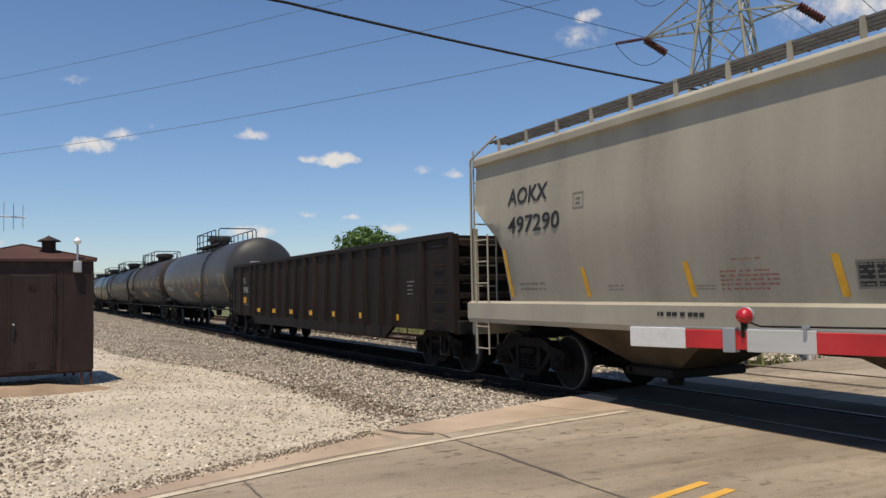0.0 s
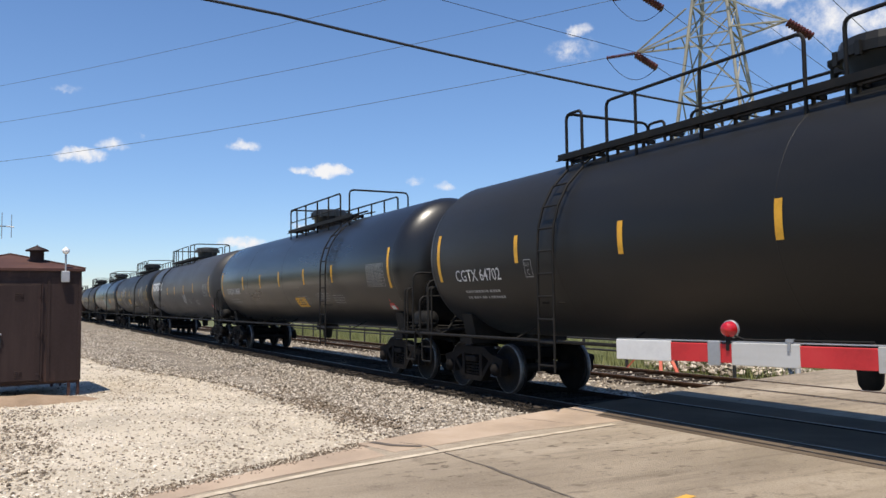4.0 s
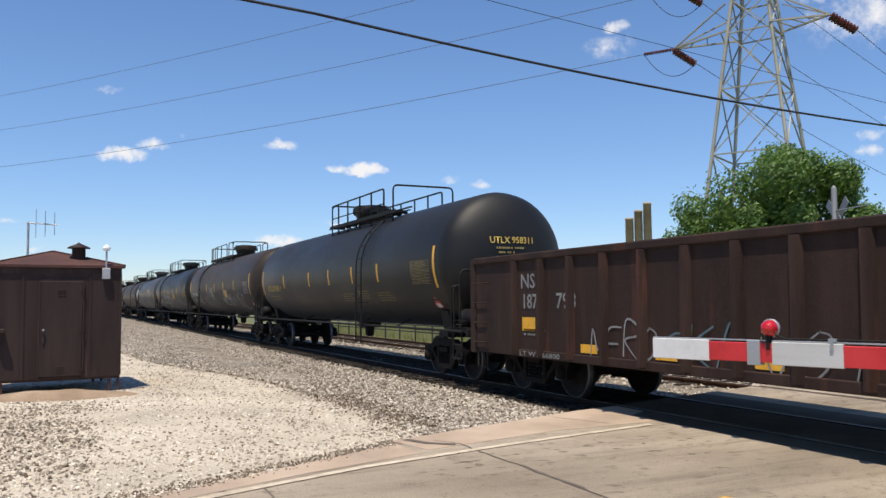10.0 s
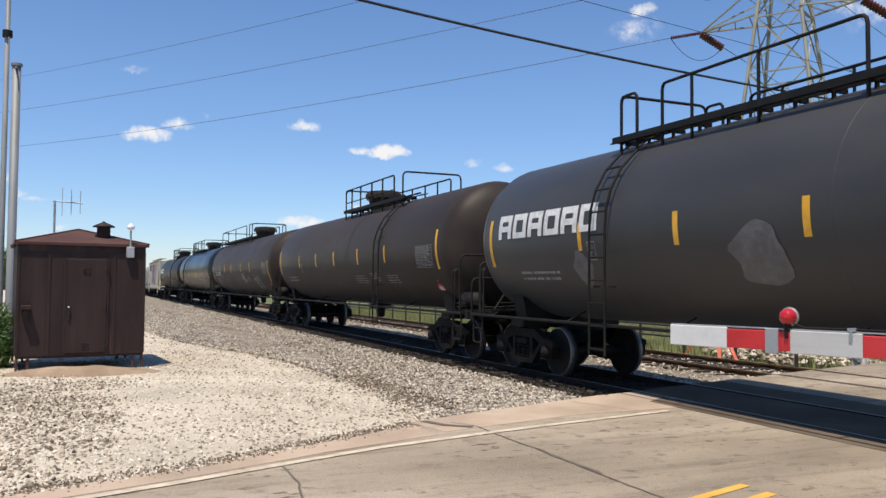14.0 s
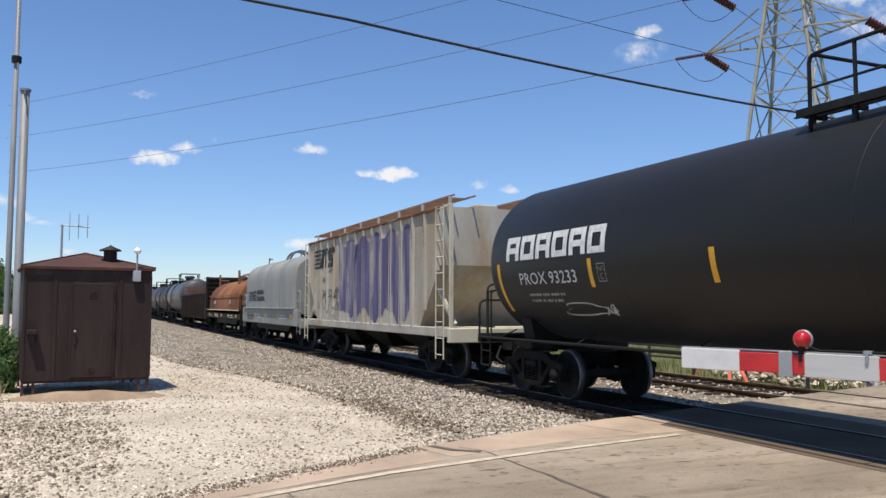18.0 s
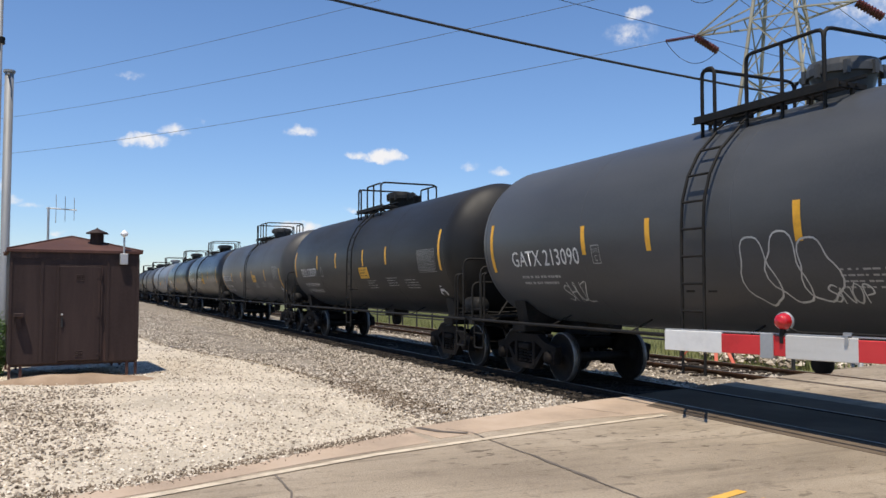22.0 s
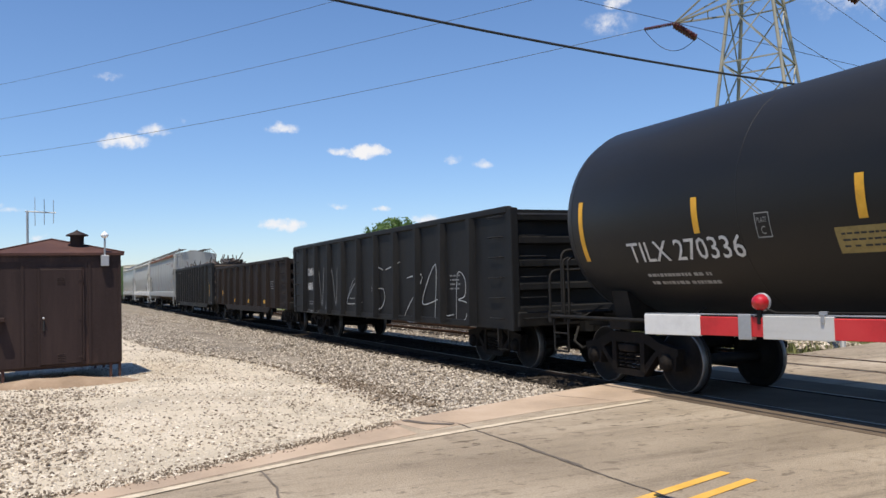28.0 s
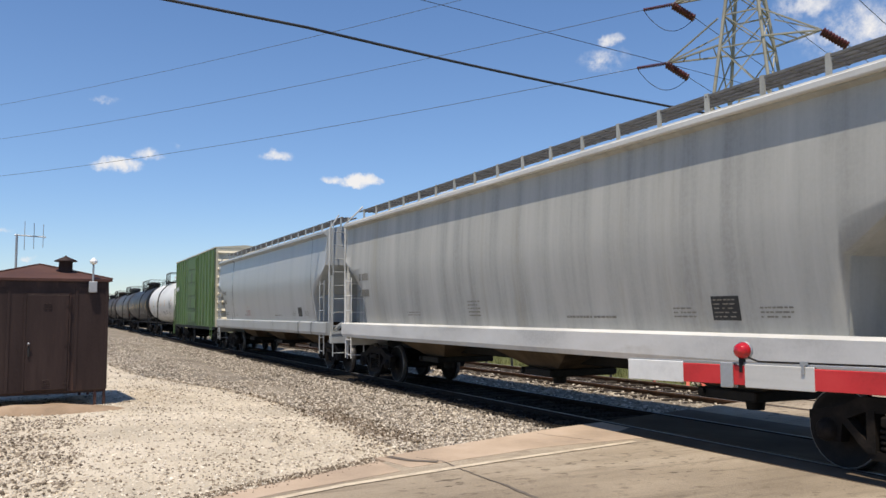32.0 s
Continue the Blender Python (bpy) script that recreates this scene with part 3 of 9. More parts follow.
def part(name, mesh, mat, parent, label="", m=None, kind=""):
    kind = kind or ("stuff" if name in SMALL_PRINT else "")
    data = mesh.data(name, mat) if isinstance(mesh, Mesh) else mesh
    ob = new(name, data)
    ob.parent = parent
    if m is not None:
        ob.matrix_basis = m
    return tagged(ob, label, kind=kind)


STORE = {}


def shared(key, mat, build):
    """One mesh for all alike parts."""
    k = (key, mat.name)
    if k not in STORE:
        STORE[k] = build().data(key if isinstance(key, str) else key[0], mat)
    return STORE[k]


def letters(text, size, mat, bend=None, weight=0.006, squeeze=1.0, width=None):
    """Flat lettering, x along the line and z up, its face to -y; bend moves each vertex onto the surface behind it."""
    cu = bpy.data.curves.new("lettering", "FONT")
    cu.body, cu.size, cu.offset, cu.resolution_u = text, size, weight, 2
    ob = bpy.data.objects.new("lettering", cu)
    me = bpy.data.meshes.new_from_object(ob)
    bpy.data.objects.remove(ob)
    bpy.data.curves.remove(cu)
    if width:
        squeeze = width / max(v.co.x for v in me.vertices)
    for v in me.vertices:
        p = Vector((v.co.x * squeeze, 0, v.co.y))
        v.co = bend(p) if bend else p
    me.materials.clear()
    me.materials.append(mat)
    me.update()
    return me


def bars(mesh, x, z, w, h, rows, seed, put, fill=0.62):
    """Writing too small to read: rows of short bars."""
    rnd = random.Random(seed)
    step = h / rows
    for r in range(rows):
        zz, xx = z + h - (r + 0.5) * step, x
        while xx < x + w * (0.75 + 0.25 * rnd.random()):
            ww = min(rnd.uniform(0.03, 0.1), x + w - xx)
            if ww < 0.015:
                break
            q = [(xx, zz - step * fill / 2), (xx + ww, zz - step * fill / 2), (xx + ww, zz + step * fill / 2), (xx, zz + step * fill / 2)]
            mesh.add([put(Vector((a, 0, b))) for a, b in q], [(0, 1, 2, 3)])
            xx += ww + rnd.choice((0.014, 0.018, 0.022, 0.055))


def patch(mesh, x, z, w, h, put, n=4, skew=0.0):
    vs = [put(Vector((x + w * i + skew * (1 - j / n), 0, z + h * j / n))) for j in range(n + 1) for i in (0, 1)]
    mesh.add(vs, [(2 * j, 2 * j + 1, 2 * j + 3, 2 * j + 2) for j in range(n)], True)


def scribble(mesh, x, z, w, h, seed, put, strokes=8, width=0.03):
    """Loose spray-can letters: each cell gets a few strokes, loops and slashes as thin ribbons on a surface."""
    rnd = random.Random(seed)
    cell = w / strokes
    for s in range(strokes):
        cx, cz = x + cell * (s + 0.5), z + h / 2 + rnd.uniform(-0.08, 0.08) * h
        a, b = cell * rnd.uniform(0.42, 0.62), h * rnd.uniform(0.34, 0.46)
        for _ in range(rnd.choice((1, 2, 2, 3))):
            kind = rnd.random()
            if kind < 0.4:
                ph, turn, n = rnd.uniform(0, 6.3), rnd.choice((-1, 1)) * rnd.uniform(3.0, 6.2), 12
                f = rnd.uniform(0.5, 1.0)
                line = [(cx + a * f * math.cos(ph + turn * i / n), cz + b * (f + 0.2) * 0.8 * math.sin(ph + turn * i / n)) for i in range(n + 1)]
            elif kind < 0.75:
                n = 6
                p, q = (cx + a * rnd.uniform(-1, 0.4), cz - b * rnd.uniform(0.6, 1.1)), (cx + a * rnd.uniform(-0.4, 1), cz + b * rnd.uniform(0.6, 1.1))
                sag = rnd.uniform(-0.35, 0.35) * a
                line = [(p[0] + (q[0] - p[0]) * i / n + sag * math.sin(3.14 * i / n), p[1] + (q[1] - p[1]) * i / n) for i in range(n + 1)]
            else:
                pts = [(cx + a * rnd.uniform(-1, 1), cz + b * (1 if k % 2 else -1) * rnd.uniform(0.5, 1)) for k in range(4)]
                line = [(p[0] + (q[0] - p[0]) * i / 4, p[1] + (q[1] - p[1]) * i / 4) for p, q in zip(pts, pts[1:]) for i in range(4)] + [pts[-1]]
                n = len(line) - 1
            vs = []
            for i, (px, pz) in enumerate(line):
                qx, qz = line[min(i + 1, n)]
                rx, rz = line[max(i - 1, 0)]
                dx, dz = qx - rx, qz - rz
                ln = math.hypot(dx, dz) or 1
                wd = width * (0.65 + 0.4 * math.sin(3.1 * i / n))
                vs += [put(Vector((px - dz / ln * wd, 0, pz + dx / ln * wd))), put(Vector((px + dz / ln * wd, 0, pz - dx / ln * wd)))]
            mesh.add(vs, [(2 * i, 2 * i + 1, 2 * i + 3, 2 * i + 2) for i in range(n)])


def outline_tag(mesh, x, z, w, h, seed, put, count=3, width=0.025):
    """Fat outlined bubble letters."""
    rnd = random.Random(seed)
    for k in range(count):
        cx, cz = x + w * (k + 0.5) / count, z + h * rnd.uniform(0.45, 0.55)
        rx, rz = w / count * 0.58, h * rnd.uniform(0.4, 0.52)
        n, wob, ph = 28, rnd.uniform(0.1, 0.22), rnd.uniform(0, 6)
        vs = []
        for i in range(n + 1):
            a = 6.283 * i / n
            r = 1 + wob * math.sin(3 * a + ph) + 0.08 * math.sin(5 * a + ph)
            for e in (-width, width):
                vs.append(put(Vector((cx + (rx * r + e) * math.cos(a), 0, cz + (rz * r + e) * math.sin(a)))))
        mesh.add(vs, [(2 * i, 2 * i + 1, 2 * i + 3, 2 * i + 2) for i in range(n)])


STROKES = {
    "A": (((0, 0), (0.5, 1.05), (1, 0)), ((0.2, 0.4), (0.85, 0.4))),
    "B": (((0.05, 0), (0.1, 1), (0.7, 0.95), (0.75, 0.6), (0.15, 0.5), (0.9, 0.4), (0.8, 0.05), (0.05, 0)),),
    "C": (((0.9, 0.95), (0.5, 1), (0.15, 0.8), (0.02, 0.5), (0.12, 0.2), (0.45, 0), (0.9, 0.05)),),
    "D": (((0.1, 0), (0.1, 1), (0.7, 0.85), (0.95, 0.45), (0.65, 0.05), (0.1, 0)),),
    "E": (((0.95, 1), (0.1, 0.95), (0, 0), (0.95, 0.05)), ((0.05, 0.5), (0.8, 0.55))),
    "F": (((0.95, 1), (0.1, 0.95), (0, -0.1)), ((0.05, 0.5), (0.8, 0.55))),
    "G": (((0.9, 0.9), (0.45, 1), (0.05, 0.6), (0.1, 0.15), (0.5, 0), (0.9, 0.15), (0.9, 0.45), (0.5, 0.45)),),
    "H": (((0, 1), (0.05, 0)), ((1, 1.05), (0.95, -0.05)), ((0, 0.5), (1, 0.55))),
    "I": (((0.5, 1), (0.45, 0)),),
    "J": (((0.4, 1), (0.9, 1.05), (0.7, 0.2), (0.35, -0.1), (0, 0.15)),),
    "K": (((0.05, 1.05), (0, 0)), ((0.95, 1), (0.1, 0.5), (1, -0.1))),
    "L": (((0.1, 1.05), (0, 0.05), (0.9, 0)),),
    "M": (((0, 0), (0.1, 1), (0.5, 0.3), (0.85, 1.05), (1, -0.05)),),
    "N": (((0, 0), (0.05, 1), (0.9, 0.05), (1, 1.05)),),
    "O": (((0.5, 1), (0.05, 0.6), (0.1, 0.15), (0.55, 0), (0.95, 0.4), (0.85, 0.85), (0.45, 1)),),
    "P": (((0.1, -0.1), (0.1, 1), (0.75, 0.95), (0.85, 0.6), (0.15, 0.45)),),
    "R": (((0.05, 0), (0.1, 1), (0.8, 0.95), (0.9, 0.65), (0.15, 0.45), (1, -0.05)),),
    "S": (((1, 0.9), (0.5, 1), (0.05, 0.75), (0.5, 0.5), (0.95, 0.25), (0.5, 0), (0, 0.1)),),
    "T": (((0, 0.95), (1, 1.05)), ((0.5, 1), (0.45, -0.1))),
    "U": (((0.05, 1), (0.0, 0.4), (0.15, 0.08), (0.45, 0), (0.75, 0.1), (0.92, 0.4), (1, 1)),),
    "V": (((0, 1), (0.45, -0.05), (1, 1.1)),),
    "X": (((0, 1), (1, 0)), ((1, 1.05), (0, -0.1))),
    "Y": (((0, 1), (0.5, 0.5), (1, 1)), ((0.5, 0.5), (0.35, -0.15))),
    "Z": (((0, 0.95), (1, 1), (0, 0), (1.2, -0.05)),),
    "4": (((0.75, -0.05), (0.8, 1.05), (0, 0.3), (1.1, 0.35)),),
    "5": (((0.9, 1), (0.2, 1), (0.15, 0.6), (0.7, 0.6), (0.9, 0.3), (0.5, 0), (0, 0.1)),),
}
# the hooded sweep of paint that starts the big faded word, and a low spout of spray
STROKES["Q"] = (((0.5, 0), (0.38, 0.12), (0.42, 0.27), (0.6, 0.34), (0.2, 0.4), (0.0, 0.56), (0.12, 0.72), (0.3, 0.78), (0.42, 0.94), (0.62, 1), (0.85, 0.92), (0.95, 0.7), (0.9, 0.5), (1.0, 0.38), (1.05, 0.24)),
                ((0.3, 0.6), (0.4, 0.82), (0.62, 0.9), (0.78, 0.72), (0.8, 0.52)), ((0.6, 0.78), (0.58, 0.6), (0.64, 0.46)))
STROKES["W"] = (((0, 1.0), (0.25, 0), (0.5, 0.7), (0.75, 0), (1, 1.05)),)


def flowing(pts, steps=5):
    """A rounded line through the given points."""
    out = []
    for i in range(len(pts) - 1):
        a, b = pts[max(i - 1, 0)], pts[i]
        c, d = pts[i + 1], pts[min(i + 2, len(pts) - 1)]
        for k in range(steps):
            t = k / steps
            out.append(tuple(0.5 * (2 * q + (r - p) * t + (2 * p - 5 * q + 4 * r - w) * t * t + (3 * q - p - 3 * r + w) * t ** 3) for p, q, r, w in zip(a, b, c, d)))
    return out + [pts[-1]]


def sprayed_words(mesh, text, x, z, w, h, put, width, seed=0):
    """Hand-drawn capitals made of ribbons that swell and thin out."""
    cell = w / len(text)
    rnd = random.Random(len(text) + seed)
    for k, letter in enumerate(text):
        if letter == " ":
            continue
        lift, lean, grow = rnd.uniform(-0.1, 0.1) * h, rnd.uniform(-0.05, 0.25), rnd.uniform(0.85, 1.18)
        for line in STROKES[letter]:
            pts = flowing([(x + cell * (k + 0.04 + 0.92 * (a + lean * (b - 0.5)) + rnd.uniform(-0.03, 0.03)), z + lift + h * grow * (b + rnd.uniform(-0.04, 0.04))) for a, b in line])
            n, vs = len(pts) - 1, []
            for i, (px, pz) in enumerate(pts):
                (qx, qz), (rx, rz) = pts[min(i + 1, n)], pts[max(i - 1, 0)]
                ln = math.hypot(qx - rx, qz - rz) or 1
                wd = width * (0.6 + 0.5 * math.sin(math.pi * (0.12 + 0.8 * i / n)))
                nx, nz = -(qz - rz) / ln * wd, (qx - rx) / ln * wd
                vs += [put(Vector((px - nx, 0, pz - nz))), put(Vector((px + nx, 0, pz + nz)))]
            mesh.add(vs, [(2 * j, 2 * j + 1, 2 * j + 3, 2 * j + 2) for j in range(n)])


def blot(mesh, x, z, w, h, seed, put):
    """A filled patch with a wavy outline."""
    rnd = random.Random(seed)
    n, ph = 30, rnd.uniform(0, 6)
    cx, cz = x + w / 2, z + h / 2
    rings = []
    for f in (0.05, 0.4, 0.7, 1.0):
        rings.append([put(Vector((cx + f * w / 2 * (1 + 0.16 * math.sin(4 * a + ph) + 0.07 * math.sin(7 * a)) * math.cos(a), 0, cz + f * h / 2 * (1 + 0.12 * math.sin(3 * a + ph)) * math.sin(a)))) for a in [6.283 * i / n for i in range(n)]])
    vs = [p for r in rings for p in r]
    fs = [tuple(range(n))] + [(r * n + i, r * n + (i + 1) % n, (r + 1) * n + (i + 1) % n, (r + 1) * n + i) for r in range(3) for i in range(n)]
    mesh.add(vs, fs)


def bent_bar(pts, radius=0.12, steps=3):
    """Rounds the corners of a pipe's line."""
    pts = [Vector(p) for p in pts]
    out = [pts[0]]
    for a, b, c in zip(pts, pts[1:], pts[2:]):
        r = min(radius, (b - a).length / 2.2, (c - b).length / 2.2)
        p, q = b + (a - b).normalized() * r, b + (c - b).normalized() * r
        out += [(1 - t) ** 2 * p + 2 * t * (1 - t) * b + t * t * q for t in [i / steps for i in range(steps + 1)]]
    return out + [pts[-1]]

# ---- large structure ----
RND = random.Random(7)


def sheet(name, xs, ys, height, mat, label, category, kind="structure"):
    """A height field over a grid."""
    m = Mesh()
    vs = [(x, y, height(x, y)) for x in xs for y in ys]
    n = len(ys)
    fs = [(i * n + j, (i + 1) * n + j, (i + 1) * n + j + 1, i * n + j + 1) for i in range(len(xs) - 1) for j in range(n - 1)]
    m.add(vs, fs, True)
    return thing(name, None, label, category, kind=kind, mesh=m.data(name, mat))


def slab(outline, top, thick):
    return Mesh().prism(outline, "z", top - thick, top)


def ribbon(m, pts, width, z):
    """A painted stripe along a line on the ground."""
    vs = []
    for i, (x, y) in enumerate(pts):
        a, b = pts[max(i - 1, 0)], pts[min(i + 1, len(pts) - 1)]
        d = Vector((b[0] - a[0], b[1] - a[1])).normalized()
        vs += [(x - d.y * width / 2, y + d.x * width / 2, z), (x + d.y * width / 2, y - d.x * width / 2, z)]
    m.add(vs, [(2 * i, 2 * i + 1, 2 * i + 3, 2 * i + 2) for i in range(len(pts) - 1)])


def spread(a, b, n, power=1.0):
    return [a + (b - a) * (i / n) ** power for i in range(n + 1)]


def fractal(x, y, s):
    return noise.noise(Vector((x * s, y * s, 0.3)))


def ground_height(x, y):
    if -2.0 < y < 16.2:
        base = -0.7
    elif y <= -2.0:
        base = -0.08
    else:
        base = -0.35
    return base - 0.02 * abs(fractal(x, y, 0.3))


gx = [-3000, -1200, -600, -300, -180, -120] + spread(-90, 30, 60) + [60, 120, 300, 900, 3000]
gy = [-3000, -1000, -300, -120, -60, -30, -15] + spread(-8, 24, 40) + [32, 45, 70, 120, 300, 1000, 3000]
ground = sheet("ground", gx, gy, ground_height, M_GRASSLAND, "dry green grassland reaching to the horizon", "ground")


def lot_height(x, y):
    fall = 0.0 if y < 2.0 else -0.058 * (y - 2.0) ** 1.2
    mound = 0.0
    d = math.hypot((x + 18.6) / 2.2, y / 1.9)
    if d < 1.0:
        mound = -0.05 * (1 - d * d)
    return fall + mound + 0.02 * fractal(x, y, 0.9) + 0.008 * fractal(x, y, 4.0)


def left_edge(y):
    """The road's edge on the shed's side."""
    pts = [(-14, -3.9), (-3, -6.55), (0.95, -7.84), (3.9, -9.3), (6, -10.0), (8.2, -10.75), (40, -19.0)]
    for (a, xa), (b, xb) in zip(pts, pts[1:]):
        if y <= b:
            return xa + (xb - xa) * (y - a) / (b - a)
    return pts[-1][1]


m = Mesh()
lot_y = spread(-2.4, 5.5, 46)
cols = 130
vs = []
for i in range(cols + 1):
    for y in lot_y:
        x0, x1 = left_edge(y) - 0.02, -330.0
        x = x0 + (x1 - x0) * (i / cols) ** 2.6
        vs.append((x, y, lot_height(x, y)))
n = len(lot_y)
m.add(vs, [(i * n + j, (i + 1) * n + j, (i + 1) * n + j + 1, i * n + j + 1) for i in range(cols) for j in range(n - 1)], True)
gravel_lot = thing("gravel_lot", None, "pale crushed limestone lot beside the railway crossing", "gravel lot", kind="structure", mesh=m.data("gravel_lot", M_LOT))

dirt_patch = sheet("dirt_patch", spread(-60, -16, 40), spread(-9, -2.2, 10), lambda x, y: -0.02 + 0.03 * fractal(x, y, 0.6), M_DIRT,
                   "sandy dirt verge with dry grass", "dirt")
side_road = thing("side_road", None, "narrow pale gravel service road beside the railway", "road", kind="structure",
                  mesh=slab([(-30, -4.2), (-300, -30), (-300, -22), (-34, -2.9)], 0.01, 0.1).data("side_road", M_LOT))

# road and crossing
near_road = [(left_edge(y), y) for y in (-14, -8, -3, 0.95, 2.5, 3.9, 6, 8.2)] + [(0.4, 8.2), (2.2, 0), (4.5, -14)]
road = thing("road", None, "worn grey-tan two-lane road leading over the railway crossing", "road", kind="structure",
             mesh=slab(near_road[::-1], 0.0, 0.4).data("road", M_ASPH))


def crossing_piece(y0, y1, name="crossing_panel", mat=M_ASPH):
    a, b = left_edge(y0) - 0.25, left_edge(y1) - 0.25
    return part(name, slab([(a, y0), (11 + a + 0.3, y0), (11 + b + 0.3, y1), (b, y1)], -0.004, 0.35), mat, road)


part("apron", slab([(left_edge(y) - 0.28, y) for y in (3.75, 4.6, 6.0, 7.3)] + [(left_edge(8.2) - 0.15, 8.2), (-9.3, 8.2), (-9.25, 6.0), (-8.75, 3.9)], 0.004, 0.3), M_CONC, road)
part("shoulder", slab([(left_edge(y) - 0.1, y) for y in (-3, 0.95, 2.5, 3.72)] + [(-8.6, 3.72), (-8.15, 2.3), (-7.55, 0.9), (-6.3, -3)], 0.004, 0.3), M_CONC, road)
# panels below the train get the asphalt with shade in its colour
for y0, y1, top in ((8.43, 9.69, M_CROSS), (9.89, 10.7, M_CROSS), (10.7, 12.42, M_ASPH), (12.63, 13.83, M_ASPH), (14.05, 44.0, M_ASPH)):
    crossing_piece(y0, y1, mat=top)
# dark slab that paints the near edge of the train's shadow on the road
part("oiled_strip", slab([(-9.9, 7.72), (0.55, 7.72), (0.4, 8.22), (-10.2, 8.22)], 0.006, 0.1), M_CROSS, road, "asphalt darkened by painted train shadow along the rail")
m = Mesh()
ribbon(m, [(-6.2, -4.0), (-6.75, -1.2), (-7.34, 0.68), (-7.78, 1.85), (-8.16, 2.9), (-8.62, 4.9), (-9.07, 7.39)], 0.11, 0.009)
part("edge_line", m, M_LINEWHITE, road, "worn white edge line")
for dx in (0.0, 0.3):
    m = Mesh()
    ribbon(m, [(-3.1 + dx, -6.0), (-4.0 + dx, -0.6), (-5.2 + dx, 4.3), (-5.47 + dx, 5.28)], 0.1, 0.006)
    part("centre_line", m, M_LINEYELLOW, road, "worn yellow centre line")
def cracked(pts, step=0.09, wander=0.011, seed=0):
    """A crack's line that wanders about the given points."""
    rnd, out, drift = random.Random(seed), [], 0.0
    for (ax, ay), (bx, by) in zip(pts, pts[1:]):
        n = max(2, int(math.hypot(bx - ax, by - ay) / step))
        for i in range(n):
            drift = 0.8 * drift + rnd.uniform(-wander, wander)
            out.append((ax + (bx - ax) * i / n + 0.4 * rnd.uniform(-wander, wander), ay + (by - ay) * i / n + drift))
    return out + [pts[-1]]


m = Mesh()
ribbon(m, cracked([(-9.3, 4.22), (-8.95, 4.4), (-8.45, 4.37), (-7.4, 4.4), (-6.6, 4.34), (-5.35, 4.33), (-3.5, 4.2)], seed=1), 0.02, 0.0065)
ribbon(m, cracked([(-7.5, 4.4), (-6.9, 4.36), (-6.3, 4.36)], seed=3), 0.036, 0.0075)
ribbon(m, cracked([(-7.75, 1.75), (-7.0, 1.72), (-6.2, 1.6), (-5.0, 1.62)], seed=2), 0.02, 0.0065)
ribbon(m, cracked([(-10.3, 6.6), (-9.9, 6.75), (-9.4, 6.95)], seed=4), 0.016, 0.009)
part("tar_joint", m, M_TAR, road, "dark tarred joint")
m = Mesh()
ribbon(m, [(-9.5, 3.92), (-9.15, 4.06), (-8.9, 4.32)], 0.1, 0.012)
part("rubber_strip", m, M_TAR, road)

# ballast and rails
BALLAST = [(4.7, -0.62), (5.0, -0.24), (6.1, -0.2), (7.1, -0.13), (7.6, -0.12), (9.9, -0.13), (11.1, -0.18), (12.0, -0.12), (14.7, -0.14), (15.4, -0.35), (15.9, -0.62)]


def bed_z(y):
    for (a, za), (b, zb) in zip(BALLAST, BALLAST[1:]):
        if a <= y <= b:
            return za + (zb - za) * (y - a) / (b - a)
    return -0.6


def bed_shift(x):
    """How far the ballast spreads towards the shed."""
    pts = [(-400, 2.95), (-29, 2.8), (-25, 2.3), (-22, 1.15), (-19, 0.25), (-16, 0.0), (400, 0.0)]
    for (a, sa), (b, sb) in zip(pts, pts[1:]):
        if x <= b:
            return sa + (sb - sa) * (x - a) / (b - a)
    return 0.0


def bed_top(x, y, row):
    z = bed_z(row)
    if x < -16 and row >= 4.95 and y < 5.5:
        z = max(z, lot_height(x, y) + 0.035)
    return z


def bed(x0, x1, steps, cut=None):
    m = Mesh()
    ys = [4.7, 4.85, 5.0] + spread(5.2, 15.4, 34) + [15.9]
    vs = []
    for i in range(steps + 1):
        for y in ys:
            x = x0 + (x1 - x0) * (i / steps) ** 1.6
            if cut:
                x = (left_edge(y) - 0.26) + (x1 - x0) * (i / steps) ** 1.6
            yy = y - (bed_shift(x) if y < 5.6 else 0)
            vs.append((x, yy, bed_top(x, yy, y) + 0.035 * fractal(x, yy, 2.2) + 0.02 * fractal(x, yy, 6)))
    n = len(ys)
    m.add(vs, [(i * n + j, (i + 1) * n + j, (i + 1) * n + j + 1, i * n + j + 1) for i in range(steps) for j in range(n - 1)], True)
    return m


ballast = thing("ballast", None, "grey crushed-stone ballast under two railway tracks", "ballast", kind="structure", mesh=bed(-11, -420, 150, True).data("ballast", M_BALLAST))
part("ballast_bed", bed(1.2, 160, 30), M_BALLAST, ballast)

RAIL = [(-0.075, -0.172), (0.075, -0.172), (0.075, -0.155), (0.012, -0.135), (0.012, -0.045), (0.036, -0.035), (0.036, -0.004), (0.03, 0.0), (-0.03, 0.0), (-0.036, -0.004), (-0.036, -0.035), (-0.012, -0.045), (-0.012, -0.135), (-0.075, -0.155)]
TRACK_Y = (9.06, 13.22)
